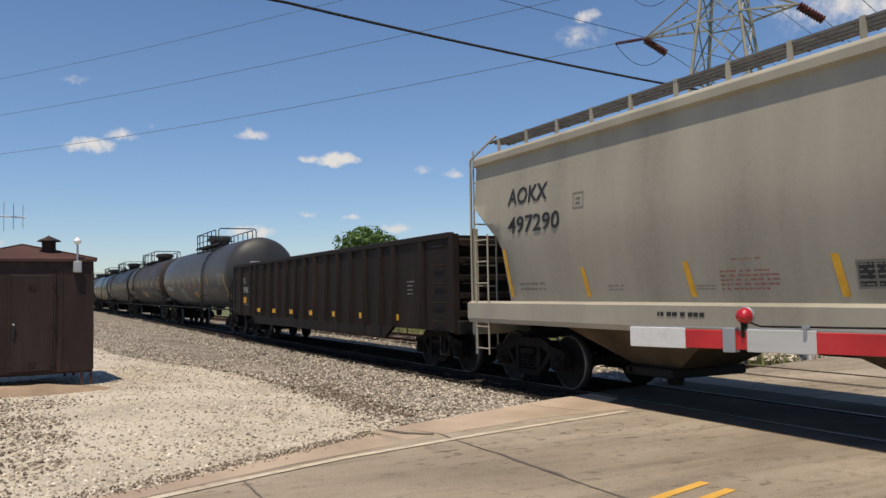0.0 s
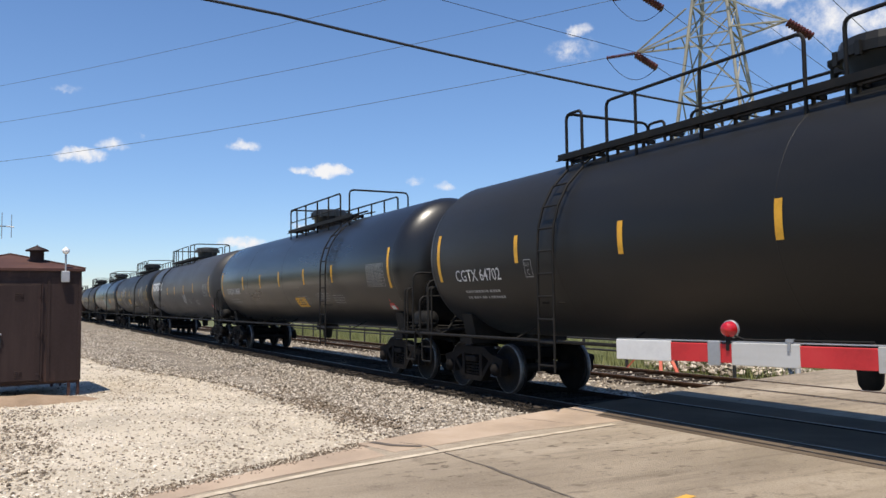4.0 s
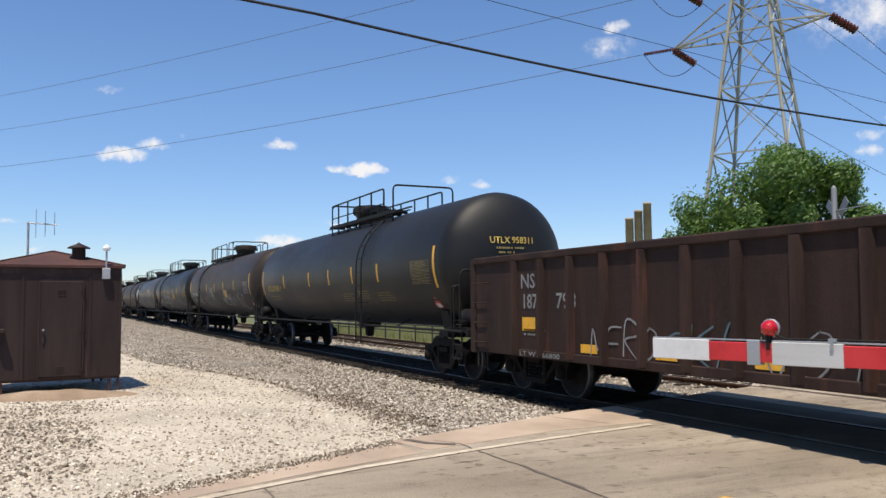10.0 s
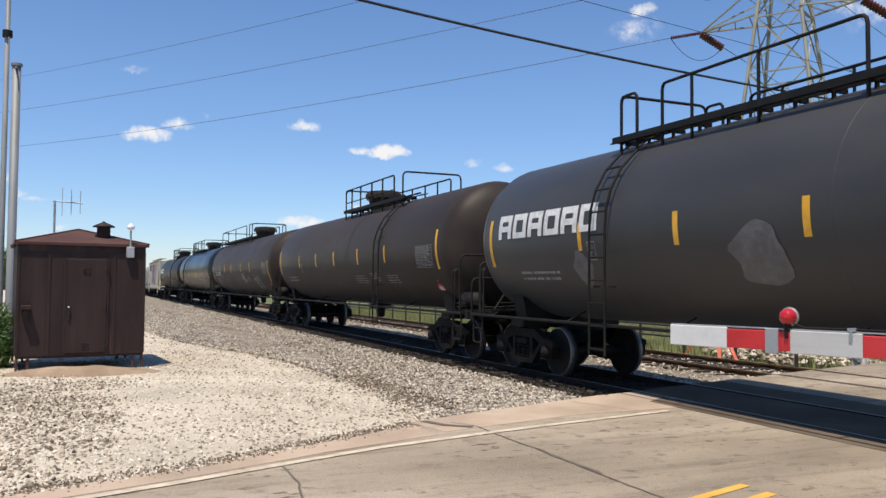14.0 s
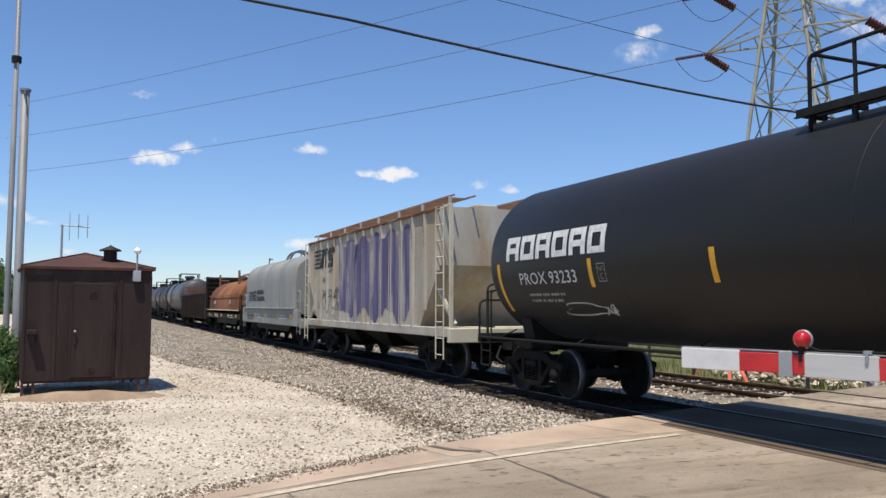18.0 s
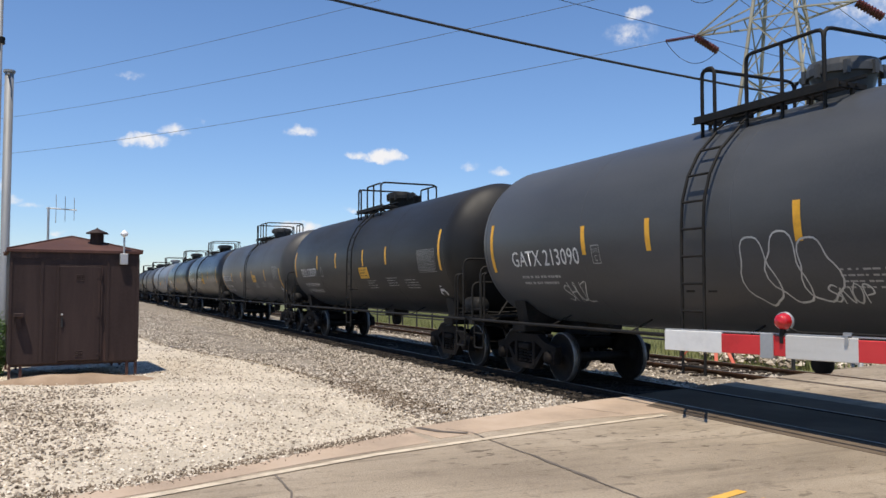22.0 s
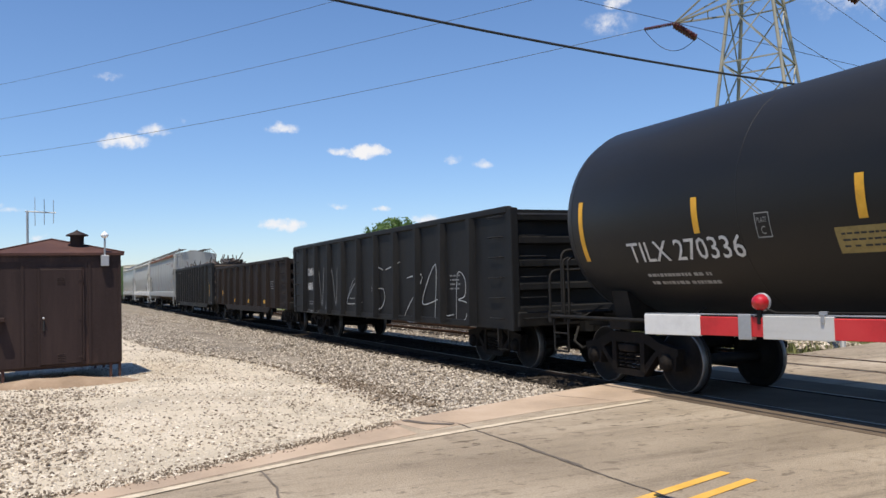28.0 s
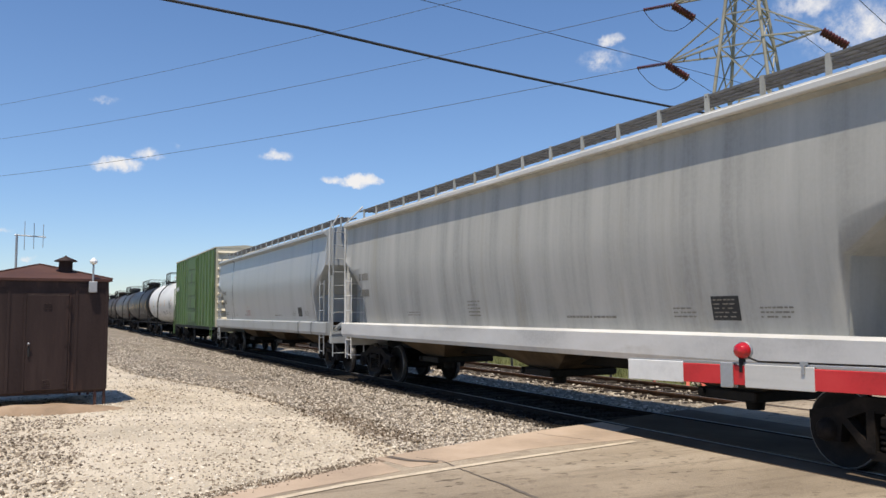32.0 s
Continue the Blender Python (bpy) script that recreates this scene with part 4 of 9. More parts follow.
for yc in TRACK_Y:
    track = thing("railway_track", None, "standard-gauge railway track on timber ties" if yc < 10 else "rusty second railway track on timber ties", "railway track", "railway tracks", "structure")
    for s in (-0.75, 0.75):
        rail = part("rail", Mesh().prism([(yc + s + a, b) for a, b in RAIL], "x", -420, 170), M_RAILDARK if yc < 10 else M_RAIL, track)
        part("rail_head", Mesh().box((-125, yc + s, 0.0), (590, 0.05 if yc < 10 else 0.03, 0.004)), M_RAILTOP, rail, "polished running surface")
    tie = Mesh().box((0, 0, 0), (0.23, 2.6, 0.18), bevel=0.012).data("tie", M_TIE)
    for i in range(100):
        x = -11.9 - 0.54 * i - (yc > 10) * 1.3
        part("tie", tie, M_TIE, track, m=pose(x, yc, -0.185 + RND.uniform(-0.008, 0.012), 0, 0, RND.uniform(-1.2, 1.2)))


def dark_edge(x):
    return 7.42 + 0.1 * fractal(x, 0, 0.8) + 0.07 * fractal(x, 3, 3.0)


# dark sheet over the bed: oil plus the train's shadow, painted on
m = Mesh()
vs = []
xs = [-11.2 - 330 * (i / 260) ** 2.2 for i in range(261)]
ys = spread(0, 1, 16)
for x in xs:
    a = dark_edge(x)
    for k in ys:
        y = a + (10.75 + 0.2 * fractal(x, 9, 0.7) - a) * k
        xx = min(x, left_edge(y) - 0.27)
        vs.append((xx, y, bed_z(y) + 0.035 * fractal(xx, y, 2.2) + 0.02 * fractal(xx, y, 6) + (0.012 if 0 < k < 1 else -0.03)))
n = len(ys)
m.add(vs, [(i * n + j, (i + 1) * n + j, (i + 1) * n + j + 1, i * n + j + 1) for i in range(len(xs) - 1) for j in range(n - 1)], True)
part("oiled_ballast", m, M_OILSHADE, ballast, "ballast blackened by oil and by painted train shade along the rails")


def stones(name, count, place, size, mat, label, seed):
    """Loose stones as one scatter of small faceted lumps."""
    rnd = random.Random(seed)
    m = Mesh()
    shapes = []
    for _ in range(10):
        pts = [Vector((rnd.uniform(0.7, 1.1) * a, rnd.uniform(0.6, 1.1) * b, rnd.uniform(0.5, 0.8) * c)) for a, b, c in ((1, 0, 0), (-1, 0, 0), (0, 1, 0), (0, -1, 0), (0, 0, 1), (0, 0, -1))]
        for p in pts:
            p += Vector((rnd.uniform(-0.3, 0.3), rnd.uniform(-0.3, 0.3), rnd.uniform(-0.2, 0.2)))
        shapes.append(pts)
    fs = [(0, 2, 4), (2, 1, 4), (1, 3, 4), (3, 0, 4), (2, 0, 5), (1, 2, 5), (3, 1, 5), (0, 3, 5)]
    for _ in range(count):
        x, y, z = place(rnd)
        r = size * rnd.uniform(0.5, 1.35)
        q = Euler((rnd.uniform(-0.5, 0.5), rnd.uniform(-0.5, 0.5), rnd.uniform(0, 6.3))).to_matrix()
        m.add([q @ p * r + Vector((x, y, z)) for p in rnd.choice(shapes)], fs)
    me = bpy.data.meshes.new(name)
    me.from_pydata(m.v, [], m.f)
    me.materials.append(mat)
    return thing(name, None, label, "stones", kind="stuff", mesh=me)


def stone_material(name, dark, mid, pale):
    mt = bpy.data.materials.new(name)
    mt.use_nodes = True
    nt = mt.node_tree
    g = nt.nodes.new("ShaderNodeNewGeometry")
    p = nt.nodes["Principled BSDF"]
    nt.links.new(ramp(nt, g.outputs["Random Per Island"], [(0.0, dark), (0.45, mid), (0.8, pale), (1.0, tuple(min(0.85, c * 1.25) for c in pale))]), p.inputs["Base Color"])
    p.inputs["Roughness"].default_value = 0.9
    p.inputs["Specular IOR Level"].default_value = 0.15
    return mt


M_STONES = stone_material("mixed_ballast_stone", (0.14, 0.113, 0.086), (0.345, 0.295, 0.235), (0.55, 0.485, 0.4))
M_CHIPS = stone_material("limestone_chips", (0.17, 0.135, 0.1), (0.5, 0.435, 0.345), (0.68, 0.61, 0.51))
# stone tones lowered likewise for oil and the shade beneath the cars
M_OILSHADESTONE = stone_material("oily_shaded_stone", (0.012, 0.01, 0.0085), (0.025, 0.021, 0.0175), (0.052, 0.043, 0.034))
M_COARSE = stone_material("coarse_grey_stone", (0.1, 0.076, 0.055), (0.36, 0.3, 0.23), (0.58, 0.505, 0.405))


def on_ballast(rnd):
    y = rnd.uniform(4.75, 7.48) - (abs(rnd.gauss(0, 0.3)) if rnd.random() < 0.12 else 0)
    x = left_edge(y) - 0.3 - 62 * rnd.random() ** 1.9
    yy = 7.48 - (7.48 - y) * (2.73 + bed_shift(x)) / 2.73
    return x, yy, max(bed_top(x, yy, max(4.95, min(y, yy + 0.001))) if y > 4.75 else -1, lot_height(x, yy)) + rnd.uniform(-0.01, 0.03)


def between_tracks(rnd):
    y = rnd.uniform(10.6, 15.3)
    x = left_edge(y) - 0.3 - 30 * rnd.random() ** 1.5
    return x, y, bed_z(y) + rnd.uniform(-0.02, 0.02)


def on_lot(rnd):
    y = rnd.uniform(-2.3, 5.35)
    x = left_edge(y) - 0.05 - 16 * rnd.random() ** 1.6
    return x, y, max(lot_height(x, y), bed_z(max(y, 5.0)) if y > 4.95 else -1) + rnd.uniform(-0.008, 0.006)


def in_streaks(rnd):
    """Darker pebbles lie in clusters and along old wheel tracks."""
    while True:
        x, y, z = on_lot(rnd)
        if rnd.random() < 0.05 + 1.6 * max(0.0, fractal(x * 0.35, y, 1.7) - 0.1) + 0.6 * max(0.0, fractal(x, y + 7, 3.1)):
            return x, y, z


def coarse_area(rnd):
    while True:
        y = rnd.uniform(-2.4, 1.0)
        x = left_edge(y) - 0.3 - 9.5 * rnd.random()
        edge = -0.1 + 0.7 * fractal(x, y, 0.9) + 0.25 * (-8 - x) / 4
        near_shed = min(1.0, max(0.0, (x + 15.6) / 1.2))
        if rnd.random() < (0.012 + 0.95 / (1.0 + math.exp((y - edge) / 0.14))) * (0.15 + 0.85 * near_shed):
            return x, y, lot_height(x, y) + rnd.uniform(-0.005, 0.02)


def on_oily_shade(rnd):
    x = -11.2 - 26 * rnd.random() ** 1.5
    y = rnd.uniform(dark_edge(x) - 0.08, 10.6)
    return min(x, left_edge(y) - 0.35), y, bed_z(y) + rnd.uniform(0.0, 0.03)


# stones that carry the painted train shade as well as oil
stones("oiled_stones", 9000, on_oily_shade, 0.04, M_OILSHADESTONE, "ballast stones blackened by oil and painted train shade along the rails", 9)
stones("ballast_stones", 50000, on_ballast, 0.034, M_STONES, "loose grey and buff ballast stones on the track shoulder", 3)
stones("track_stones", 9000, between_tracks, 0.045, M_STONES, "loose ballast stones between the ties", 4)
stones("limestone_chips", 19000, on_lot, 0.022, M_CHIPS, "scattered pale limestone chips", 5)
stones("lot_pebbles", 4600, in_streaks, 0.024, M_COARSE, "scattered darker pebbles on the limestone lot", 12)
stones("coarse_stones", 7000, coarse_area, 0.026, M_COARSE, "patch of coarse grey stones on the lot", 6)


def on_ridge(rnd):
    """The low dirt ridge where the lot meets the ballast."""
    x = -11.6 - 8.0 * rnd.random()
    y = 5.12 - 0.02 * max(0.0, -16 - x) ** 2 + 0.12 * fractal(x, 1, 0.8) + rnd.gauss(0, 0.24)
    return x, y, max(lot_height(x, y), bed_z(max(5.0, y)) if y > 5.0 else -1) + rnd.uniform(0.0, 0.05)


def on_shoulder(rnd):
    y = rnd.uniform(-2.5, 3.7)
    return left_edge(y) - 0.12 + abs(rnd.gauss(0, 0.14)) * rnd.random() - 0.25 * rnd.random(), y, 0.006


M_EARTH = stone_material("brown_earth", (0.09, 0.066, 0.045), (0.17, 0.13, 0.092), (0.27, 0.215, 0.16))
stones("ridge_earth", 3000, on_ridge, 0.026, M_EARTH, "low brown earth ridge between lot and ballast", 14)
stones("shoulder_grit", 2200, on_shoulder, 0.013, M_EARTH, "brown grit spilled along the road shoulder", 15)


def rubble(rnd):
    a, r = rnd.uniform(0, 6.28), rnd.random() ** 0.7
    return -17.0 + 3.0 * r * math.cos(a), 18.0 + 1.3 * r * math.sin(a), -0.3 + 0.5 * (1 - r) + rnd.uniform(0, 0.06)


stones("rubble_pile", 1400, rubble, 0.09, M_COARSE, "low pile of pale broken stone behind the tracks", 8)

# ---- equipment shed ----
def equipment_shed():
    w, d, h0, h1 = 2.33, 2.3, 0.25, 2.46
    a = math.atan2(0.22, 2.22)
    shed = thing("equipment_shed", pose(-17.62, -0.01, 0.02, 0, 0, math.degrees(a)), "dark brown steel equipment shed with hipped roof on short legs", "shed")
    # local x towards the road side, y across the front
    body = Mesh().box((-d / 2, 0, (h0 + h1) / 2), (d, w, h1 - h0), bevel=0.015)
    wall = part("wall", body, M_SHED, shed)
    for y in (-0.61, 0.58, -w / 2 + 0.02, w / 2 - 0.02):
        part("seam_strip", Mesh().box((0.004, y, (h0 + h1) / 2 - 0.07), (0.02, 0.05, h1 - h0 - 0.18)), M_SHED, wall)
    part("fascia", Mesh().box((0.003, 0, h1 - 0.09), (0.014, w, 0.16)), M_SHED, wall)
    o = 0.06
    c = [(o, -w / 2 - o, h1), (o, w / 2 + o, h1), (-d - o, w / 2 + o, h1), (-d - o, -w / 2 - o, h1)]
    lip = [(p[0], p[1], h1 - 0.05) for p in c]
    ap = (-d / 2, 0, h1 + 0.33)
    roof = Mesh().add(c + lip + [ap], [(0, 1, 8), (1, 2, 8), (2, 3, 8), (3, 0, 8), (4, 5, 1, 0), (5, 6, 2, 1), (6, 7, 3, 2), (7, 4, 0, 3), (7, 6, 5, 4)])
    for p in c:
        roof.tube([(p[0], p[1], p[2] + 0.01), (ap[0], ap[1], ap[2] + 0.01)], 0.016, 5)
    part("roof", roof, M_SHEDROOF, shed)
    vent = part("roof_vent", Mesh().lathe([(h1 + 0.1, 0.13), (h1 + 0.36, 0.13), (h1 + 0.38, 0.15)], "z", 14, (-0.55, 0.42, 0)), M_SHED, shed)
    part("vent_cap", Mesh().lathe([(h1 + 0.36, 0.14), (h1 + 0.365, 0.22), (h1 + 0.39, 0.21), (h1 + 0.47, 0.03), (h1 + 0.5, 0.0)], "z", 14, (-0.55, 0.42, 0)), M_SHED, vent)
    y0, y1, z0, z1 = -0.31, 0.44, 0.3, 2.14
    door = Mesh().box((0.022, (y0 + y1) / 2, (z0 + z1) / 2), (0.04, y1 - y0, z1 - z0), bevel=0.008)
    for z in (1.86, 0.38):
        for y in (0.02, 0.1):
            for k in range(4):
                door.box((0.046, y, z + 0.035 * k), (0.012, 0.055, 0.014), Euler((0, 0.5, 0)).to_matrix())
    dr = part("door", door, M_SHED, shed, "closed brown steel door with small louvres")
    for z in (0.42, 1.15, 1.92):
        part("hinge", Mesh().tube([(0.05, y1 + 0.015, z - 0.06), (0.05, y1 + 0.015, z + 0.06)], 0.014).box((0.046, y1 - 0.03, z), (0.01, 0.08, 0.03)), M_SHED, dr)
    part("handle", Mesh().box((0.055, y0 + 0.06, 1.05), (0.03, 0.035, 0.2), bevel=0.006), M_BLACKINK, dr)
    part("padlock", Mesh().lathe([(0.05, 0.0), (0.05, 0.022), (0.075, 0.022), (0.075, 0.0)], "x", 10, (0.02, y0 + 0.055, 1.2)), M_GALV, dr, "bright steel padlock")
    frame_ = Mesh()
    for y in (y0 - 0.02, y1 + 0.02):
        frame_.box((0.012, y, (z0 + z1) / 2), (0.035, 0.03, z1 - z0 + 0.08))
    frame_.box((0.012, (y0 + y1) / 2, z1 + 0.02), (0.035, y1 - y0 + 0.07, 0.03))
    part("door_frame", frame_, M_SHED, shed)
    box = part("meter_box", Mesh().box((0.06, 0.86, 2.3), (0.09, 0.15, 0.22), bevel=0.01), M_GALV, shed, "grey lamp junction box")
    part("lamp_post", Mesh().tube([(0.06, 0.86, 2.38), (0.06, 0.86, 2.78)], 0.02), M_GALV, box)
    part("lamp_globe", Mesh().lathe([(2.74, 0.0), (2.76, 0.05), (2.8, 0.075), (2.83, 0.07), (2.88, 0.02), (2.89, 0.0)], "z", 14, (0.06, 0.86, 0)), M_GLASSWHITE, box, "white lamp globe")
    part("cable_box", Mesh().box((0.09, -1.0, 1.2), (0.16, 0.17, 0.08), bevel=0.01).box((0.04, -1.0, 1.08), (0.06, 0.1, 0.2)), M_SHED, shed, "small cable box with a hood")
    for x in (-0.06, -d + 0.06):
        for y in (-w / 2 + 0.03, -w / 2 + 0.22, w / 2 - 0.2, w / 2 - 0.03):
            part("leg", Mesh().box((x, y, 0.06), (0.05, 0.05, 0.42)), M_SHEDROOF, shed)
    part("base_frame", Mesh().box((-d / 2, 0, 0.235), (d - 0.1, w - 0.1, 0.05)), M_SHED, shed)


equipment_shed()


def mound_height(x, y):
    """A low bank of dirt washed up before the shed."""
    d = ((x + 16.75 - 0.1 * y) / 0.62) ** 2 + (y / 1.5) ** 2
    return lot_height(x, y) - 0.05 + 0.2 * max(0.0, 1 - d) ** 0.7 + 0.025 * fractal(x, y, 2.0)


sheet("dirt_mound", spread(-17.5, -16.0, 24), spread(-1.6, 1.6, 30), mound_height, M_MOUND, "low sandy brown dirt bank before the shed", "dirt")


def mast(x, y, h, r0, r1, joint, label):
    t = thing("steel_mast", pose(x, y, -0.05), label, "mast")
    part("tube", Mesh().lathe([(0, r0), (h, r1), (h + 0.01, 0)], "z", 14), M_MAST, t)
    part("base_plate", Mesh().box((0, 0, 0.03), (r0 * 4, r0 * 4, 0.06), bevel=0.01), M_MAST, t)
    if joint:
        part("collar", Mesh().lathe([(joint - 0.08, r0 * 1.5), (joint + 0.08, r0 * 1.5)], "z", 14), M_STEEL, t)
    else:
        part("cap", Mesh().box((0.05, 0, h - 0.08), (0.4, 0.05, 0.05)).lathe([(h, r1 * 1.3), (h + 0.06, r1 * 1.3)], "z", 12), M_MAST, t)


mast(-22.1, -1.83, 13.5, 0.075, 0.045, 7.75, "tall galvanised steel mast with a dark joint collar")
mast(-21.95, -1.6, 6.95, 0.1, 0.1, 0, "shorter galvanised steel mast beside the tall one")

antenna = thing("yagi_antenna", pose(-23.9, -0.75, -0.05), "grey pole with a small vertical-element radio antenna", "antenna")
part("pole", Mesh().tube([(0, 0, 0), (0, 0, 3.92)], 0.03), M_GALV, antenna)
part("boom", Mesh().tube([(0, -0.05, 3.9), (0.1, 0.68, 3.86)], 0.018), M_GALV, antenna)
for i, h in enumerate((0.62, 0.55, 0.5)):
    part("element", Mesh().tube([(0.04 + 0.03 * i, 0.18 + 0.22 * i, 3.88 - h * 0.6), (0.04 + 0.03 * i, 0.18 + 0.22 * i, 3.88 + h * 0.62)], 0.009, 5), M_GALV, antenna)

# ---- crossing gate ----
GATE_DIR = Vector((0.961, 0.28, 0)).normalized()
GATE_TURN = math.degrees(math.atan2(GATE_DIR.y, GATE_DIR.x))


def crossing_gate():
    gate = thing("crossing_gate", pose(-4.84, 3.97, 1.292, 0, 0, GATE_TURN), "lowered railway crossing gate arm with red and white stripes", "crossing gate")
    step, x, k = 0.455, 0.0, 0
    while x < 6.2:
        h = 0.145 + 0.006 * x
        t = 0.03 if x < 0.9 else 0.036
        part("stripe", Mesh().box((x + step / 2, 0, h / 2 - 0.003 * k), (step, t, h - 0.02 * (k % 2)), bevel=0.004), (M_GATEGRIME if k > 1 else M_GATEWHITE, M_GATERED)[k % 2], gate, ("white reflective stripe", "red reflective stripe")[k % 2])
        x += step
        k += 1
    part("spine", Mesh().box((3.1, 0.01, 0.15), (6.2, 0.03, 0.008)), M_GALV, gate)
    part("splice_plate", Mesh().box((0.79, -0.025, 0.07), (0.09, 0.015, 0.165), bevel=0.004).box((0.79, 0.025, 0.07), (0.09, 0.015, 0.165)), M_GALV, gate, "grey splice plate")
    for x in (0.9, 1.95, 3.4):
        lamp = part("gate_lamp", Mesh().lathe([(-0.052, 0.0), (-0.047, 0.028), (-0.026, 0.047), (0.0, 0.053), (0.012, 0.056), (0.03, 0.056), (0.047, 0.043), (0.052, 0.0)], "y", 20, (x - 0.012, 0.0, 0.232)), M_GLOBE, gate, "unlit red gate lamp")
        part("lamp_rim", Mesh().lathe([(0.012, 0.057), (0.018, 0.062), (0.034, 0.062), (0.039, 0.052)], "y", 20, (x - 0.012, 0.0, 0.232), cap=False), M_GALV, lamp)
        part("lamp_bracket", Mesh().box((x - 0.012, 0.0, 0.165), (0.028, 0.04, 0.05)).box((x - 0.012, -0.02, 0.12), (0.02, 0.012, 0.06)).tube([(x + 0.03, 0, 0.19), (x + 0.1, 0, 0.165), (x + 0.9, 0, 0.168)], 0.007, 5), M_STEEL, lamp)
    for x in (1.3, 2.4, 3.0):
        part("bolt", Mesh().box((x, 0, 0.166), (0.05, 0.03, 0.02)).box((x, -0.022, 0.13), (0.02, 0.012, 0.05)), M_GALV, gate)
    part("mast", Mesh().lathe([(-1.36, 0.16), (-1.3, 0.16), (-1.29, 0.06), (1.6, 0.06)], "z", 14, (6.4, 0.25, 0)), M_GALV, gate)
    part("gate_mechanism", Mesh().box((6.4, 0.1, 0.05), (0.5, 0.35, 0.6), bevel=0.03), M_GALV, gate)


crossing_gate()

# ---- fence, barrier ----
fence = thing("pipe_fence", None, "low black pipe fence along the far side of the tracks", "fence")
for i in range(22):
    part("post", Mesh().tube([(-14.6 - 2.0 * i, 15.75, -0.45), (-14.6 - 2.0 * i, 15.75, 0.58)], 0.045, 6), M_FENCE, fence)
for z in (0.56, 0.24):
    part("rail", Mesh().tube([(-14.4, 15.75, z), (-57, 15.75, z)], 0.032, 6), M_FENCE, fence)

barrier = thing("steel_barrier", pose(-16.5, 15.0, -0.2), "faded red steel barrier frame beside the second track", "barrier")
for a, b in ((-0.55, -0.95), (0.05, 0.5), (0.3, 1.15)):
    part("leg", Mesh().beam((b, -0.35, 0), (a, 0.05, 0.62), 0.085, 0.04), M_REDSTEEL, barrier)
part("beam", Mesh().box((-0.15, 0.08, 0.6), (1.1, 0.05, 0.09), bevel=0.01), M_REDSTEEL, barrier)

def crossing_signal(x, y):
    sig = thing("crossing_signal", pose(x, y, -0.3, 0, 0, -22), "grey crossing signal mast seen from its back", "crossing signal")
    part("mast", Mesh().lathe([(0, 0.16), (0.08, 0.16), (0.1, 0.065), (4.66, 0.065), (4.72, 0.045), (4.76, 0.0)], "z", 14), M_MAST, sig)
    for a in (-45, 45):
        c, d = 0.6 * math.cos(math.radians(a)), 0.6 * math.sin(math.radians(a))
        part("crossbuck_blade", Mesh().beam((-c, 0.07 + 0.0002 * a, 3.95 - d), (c, 0.07 + 0.0002 * a, 3.95 + d), 0.012, 0.22), M_MAST, sig, "bare metal back of the crossbuck")
    part("arm", Mesh().tube([(-0.75, 0, 3.15), (0.75, 0, 3.15)], 0.03, 8), M_MAST, sig)
    part("bracing_rod", Mesh().tube([(0, 0, 4.13), (1.25, 0.1, 4.13)], 0.014, 6), M_MAST, sig)
    for dx in (-0.6, 0.6):
        lamp = part("signal_lamp", Mesh().lathe([(-0.1, 0.0), (-0.09, 0.1), (0.0, 0.15), (0.06, 0.16), (0.28, 0.17)], "y", 20, (dx, 0.1, 3.15), cap=False), M_STEEL, sig, "black hooded lamp")
        part("backing_disc", Mesh().lathe([(0.0, 0.0), (0.0, 0.3), (0.02, 0.3), (0.02, 0.0)], "y", 24, (dx, 0.1, 3.15)), M_STEEL, lamp)


crossing_signal(-13.76, 17.0)

# ---- pylon, poles, wires ----
PYL = Vector((-46.7, 49.6, 0))


def pylon():
    t = thing("lattice_pylon", pose(PYL.x, PYL.y, -0.3, 0, 0, 28), "pale weathered steel lattice transmission tower", "pylon")

    def half(z):
        return 4.3 - 0.115 * z if z < 30 else 0.85
    levels = [0, 7.0, 13.2, 18.4, 22.9, 25.6, 27.9, 30.3, 33.5, 37, 40.5]
    corners = ((-1, -1), (1, -1), (1, 1), (-1, 1))
    for cx, cy in corners:
        leg = Mesh().tube([(cx * half(z), cy * half(z), z) for z in (0, 15, 29.9, 30.0, 40.5)], 0.155, 4)
        part("leg", leg, M_PYLON, t)
    for k in range(4):
        (ax, ay), (bx, by) = corners[k], corners[(k + 1) % 4]
        brace = Mesh()
        for z0, z1 in zip(levels, levels[1:]):
            h0, h1 = half(z0), half(z1)
            brace.beam((ax * h0, ay * h0, z0), (bx * h1, by * h1, z1), 0.1, 0.08)
            brace.beam((bx * h0, by * h0, z0), (ax * h1, ay * h1, z1), 0.1, 0.08)
            brace.beam((ax * h1, ay * h1, z1), (bx * h1, by * h1, z1), 0.12, 0.1)
            if z1 < 15:
                hm, zm = (h0 + h1) / 2, (z0 + z1) / 2
                mid = ((ax + bx) / 2 * hm, (ay + by) / 2 * hm, zm)
                brace.beam((ax * hm, ay * hm, zm), mid, 0.09, 0.08)
                brace.beam((bx * hm, by * hm, zm), mid, 0.09, 0.08)
        part("lattice_face", brace, M_PYLON, t)
    return t


PYLON = pylon()


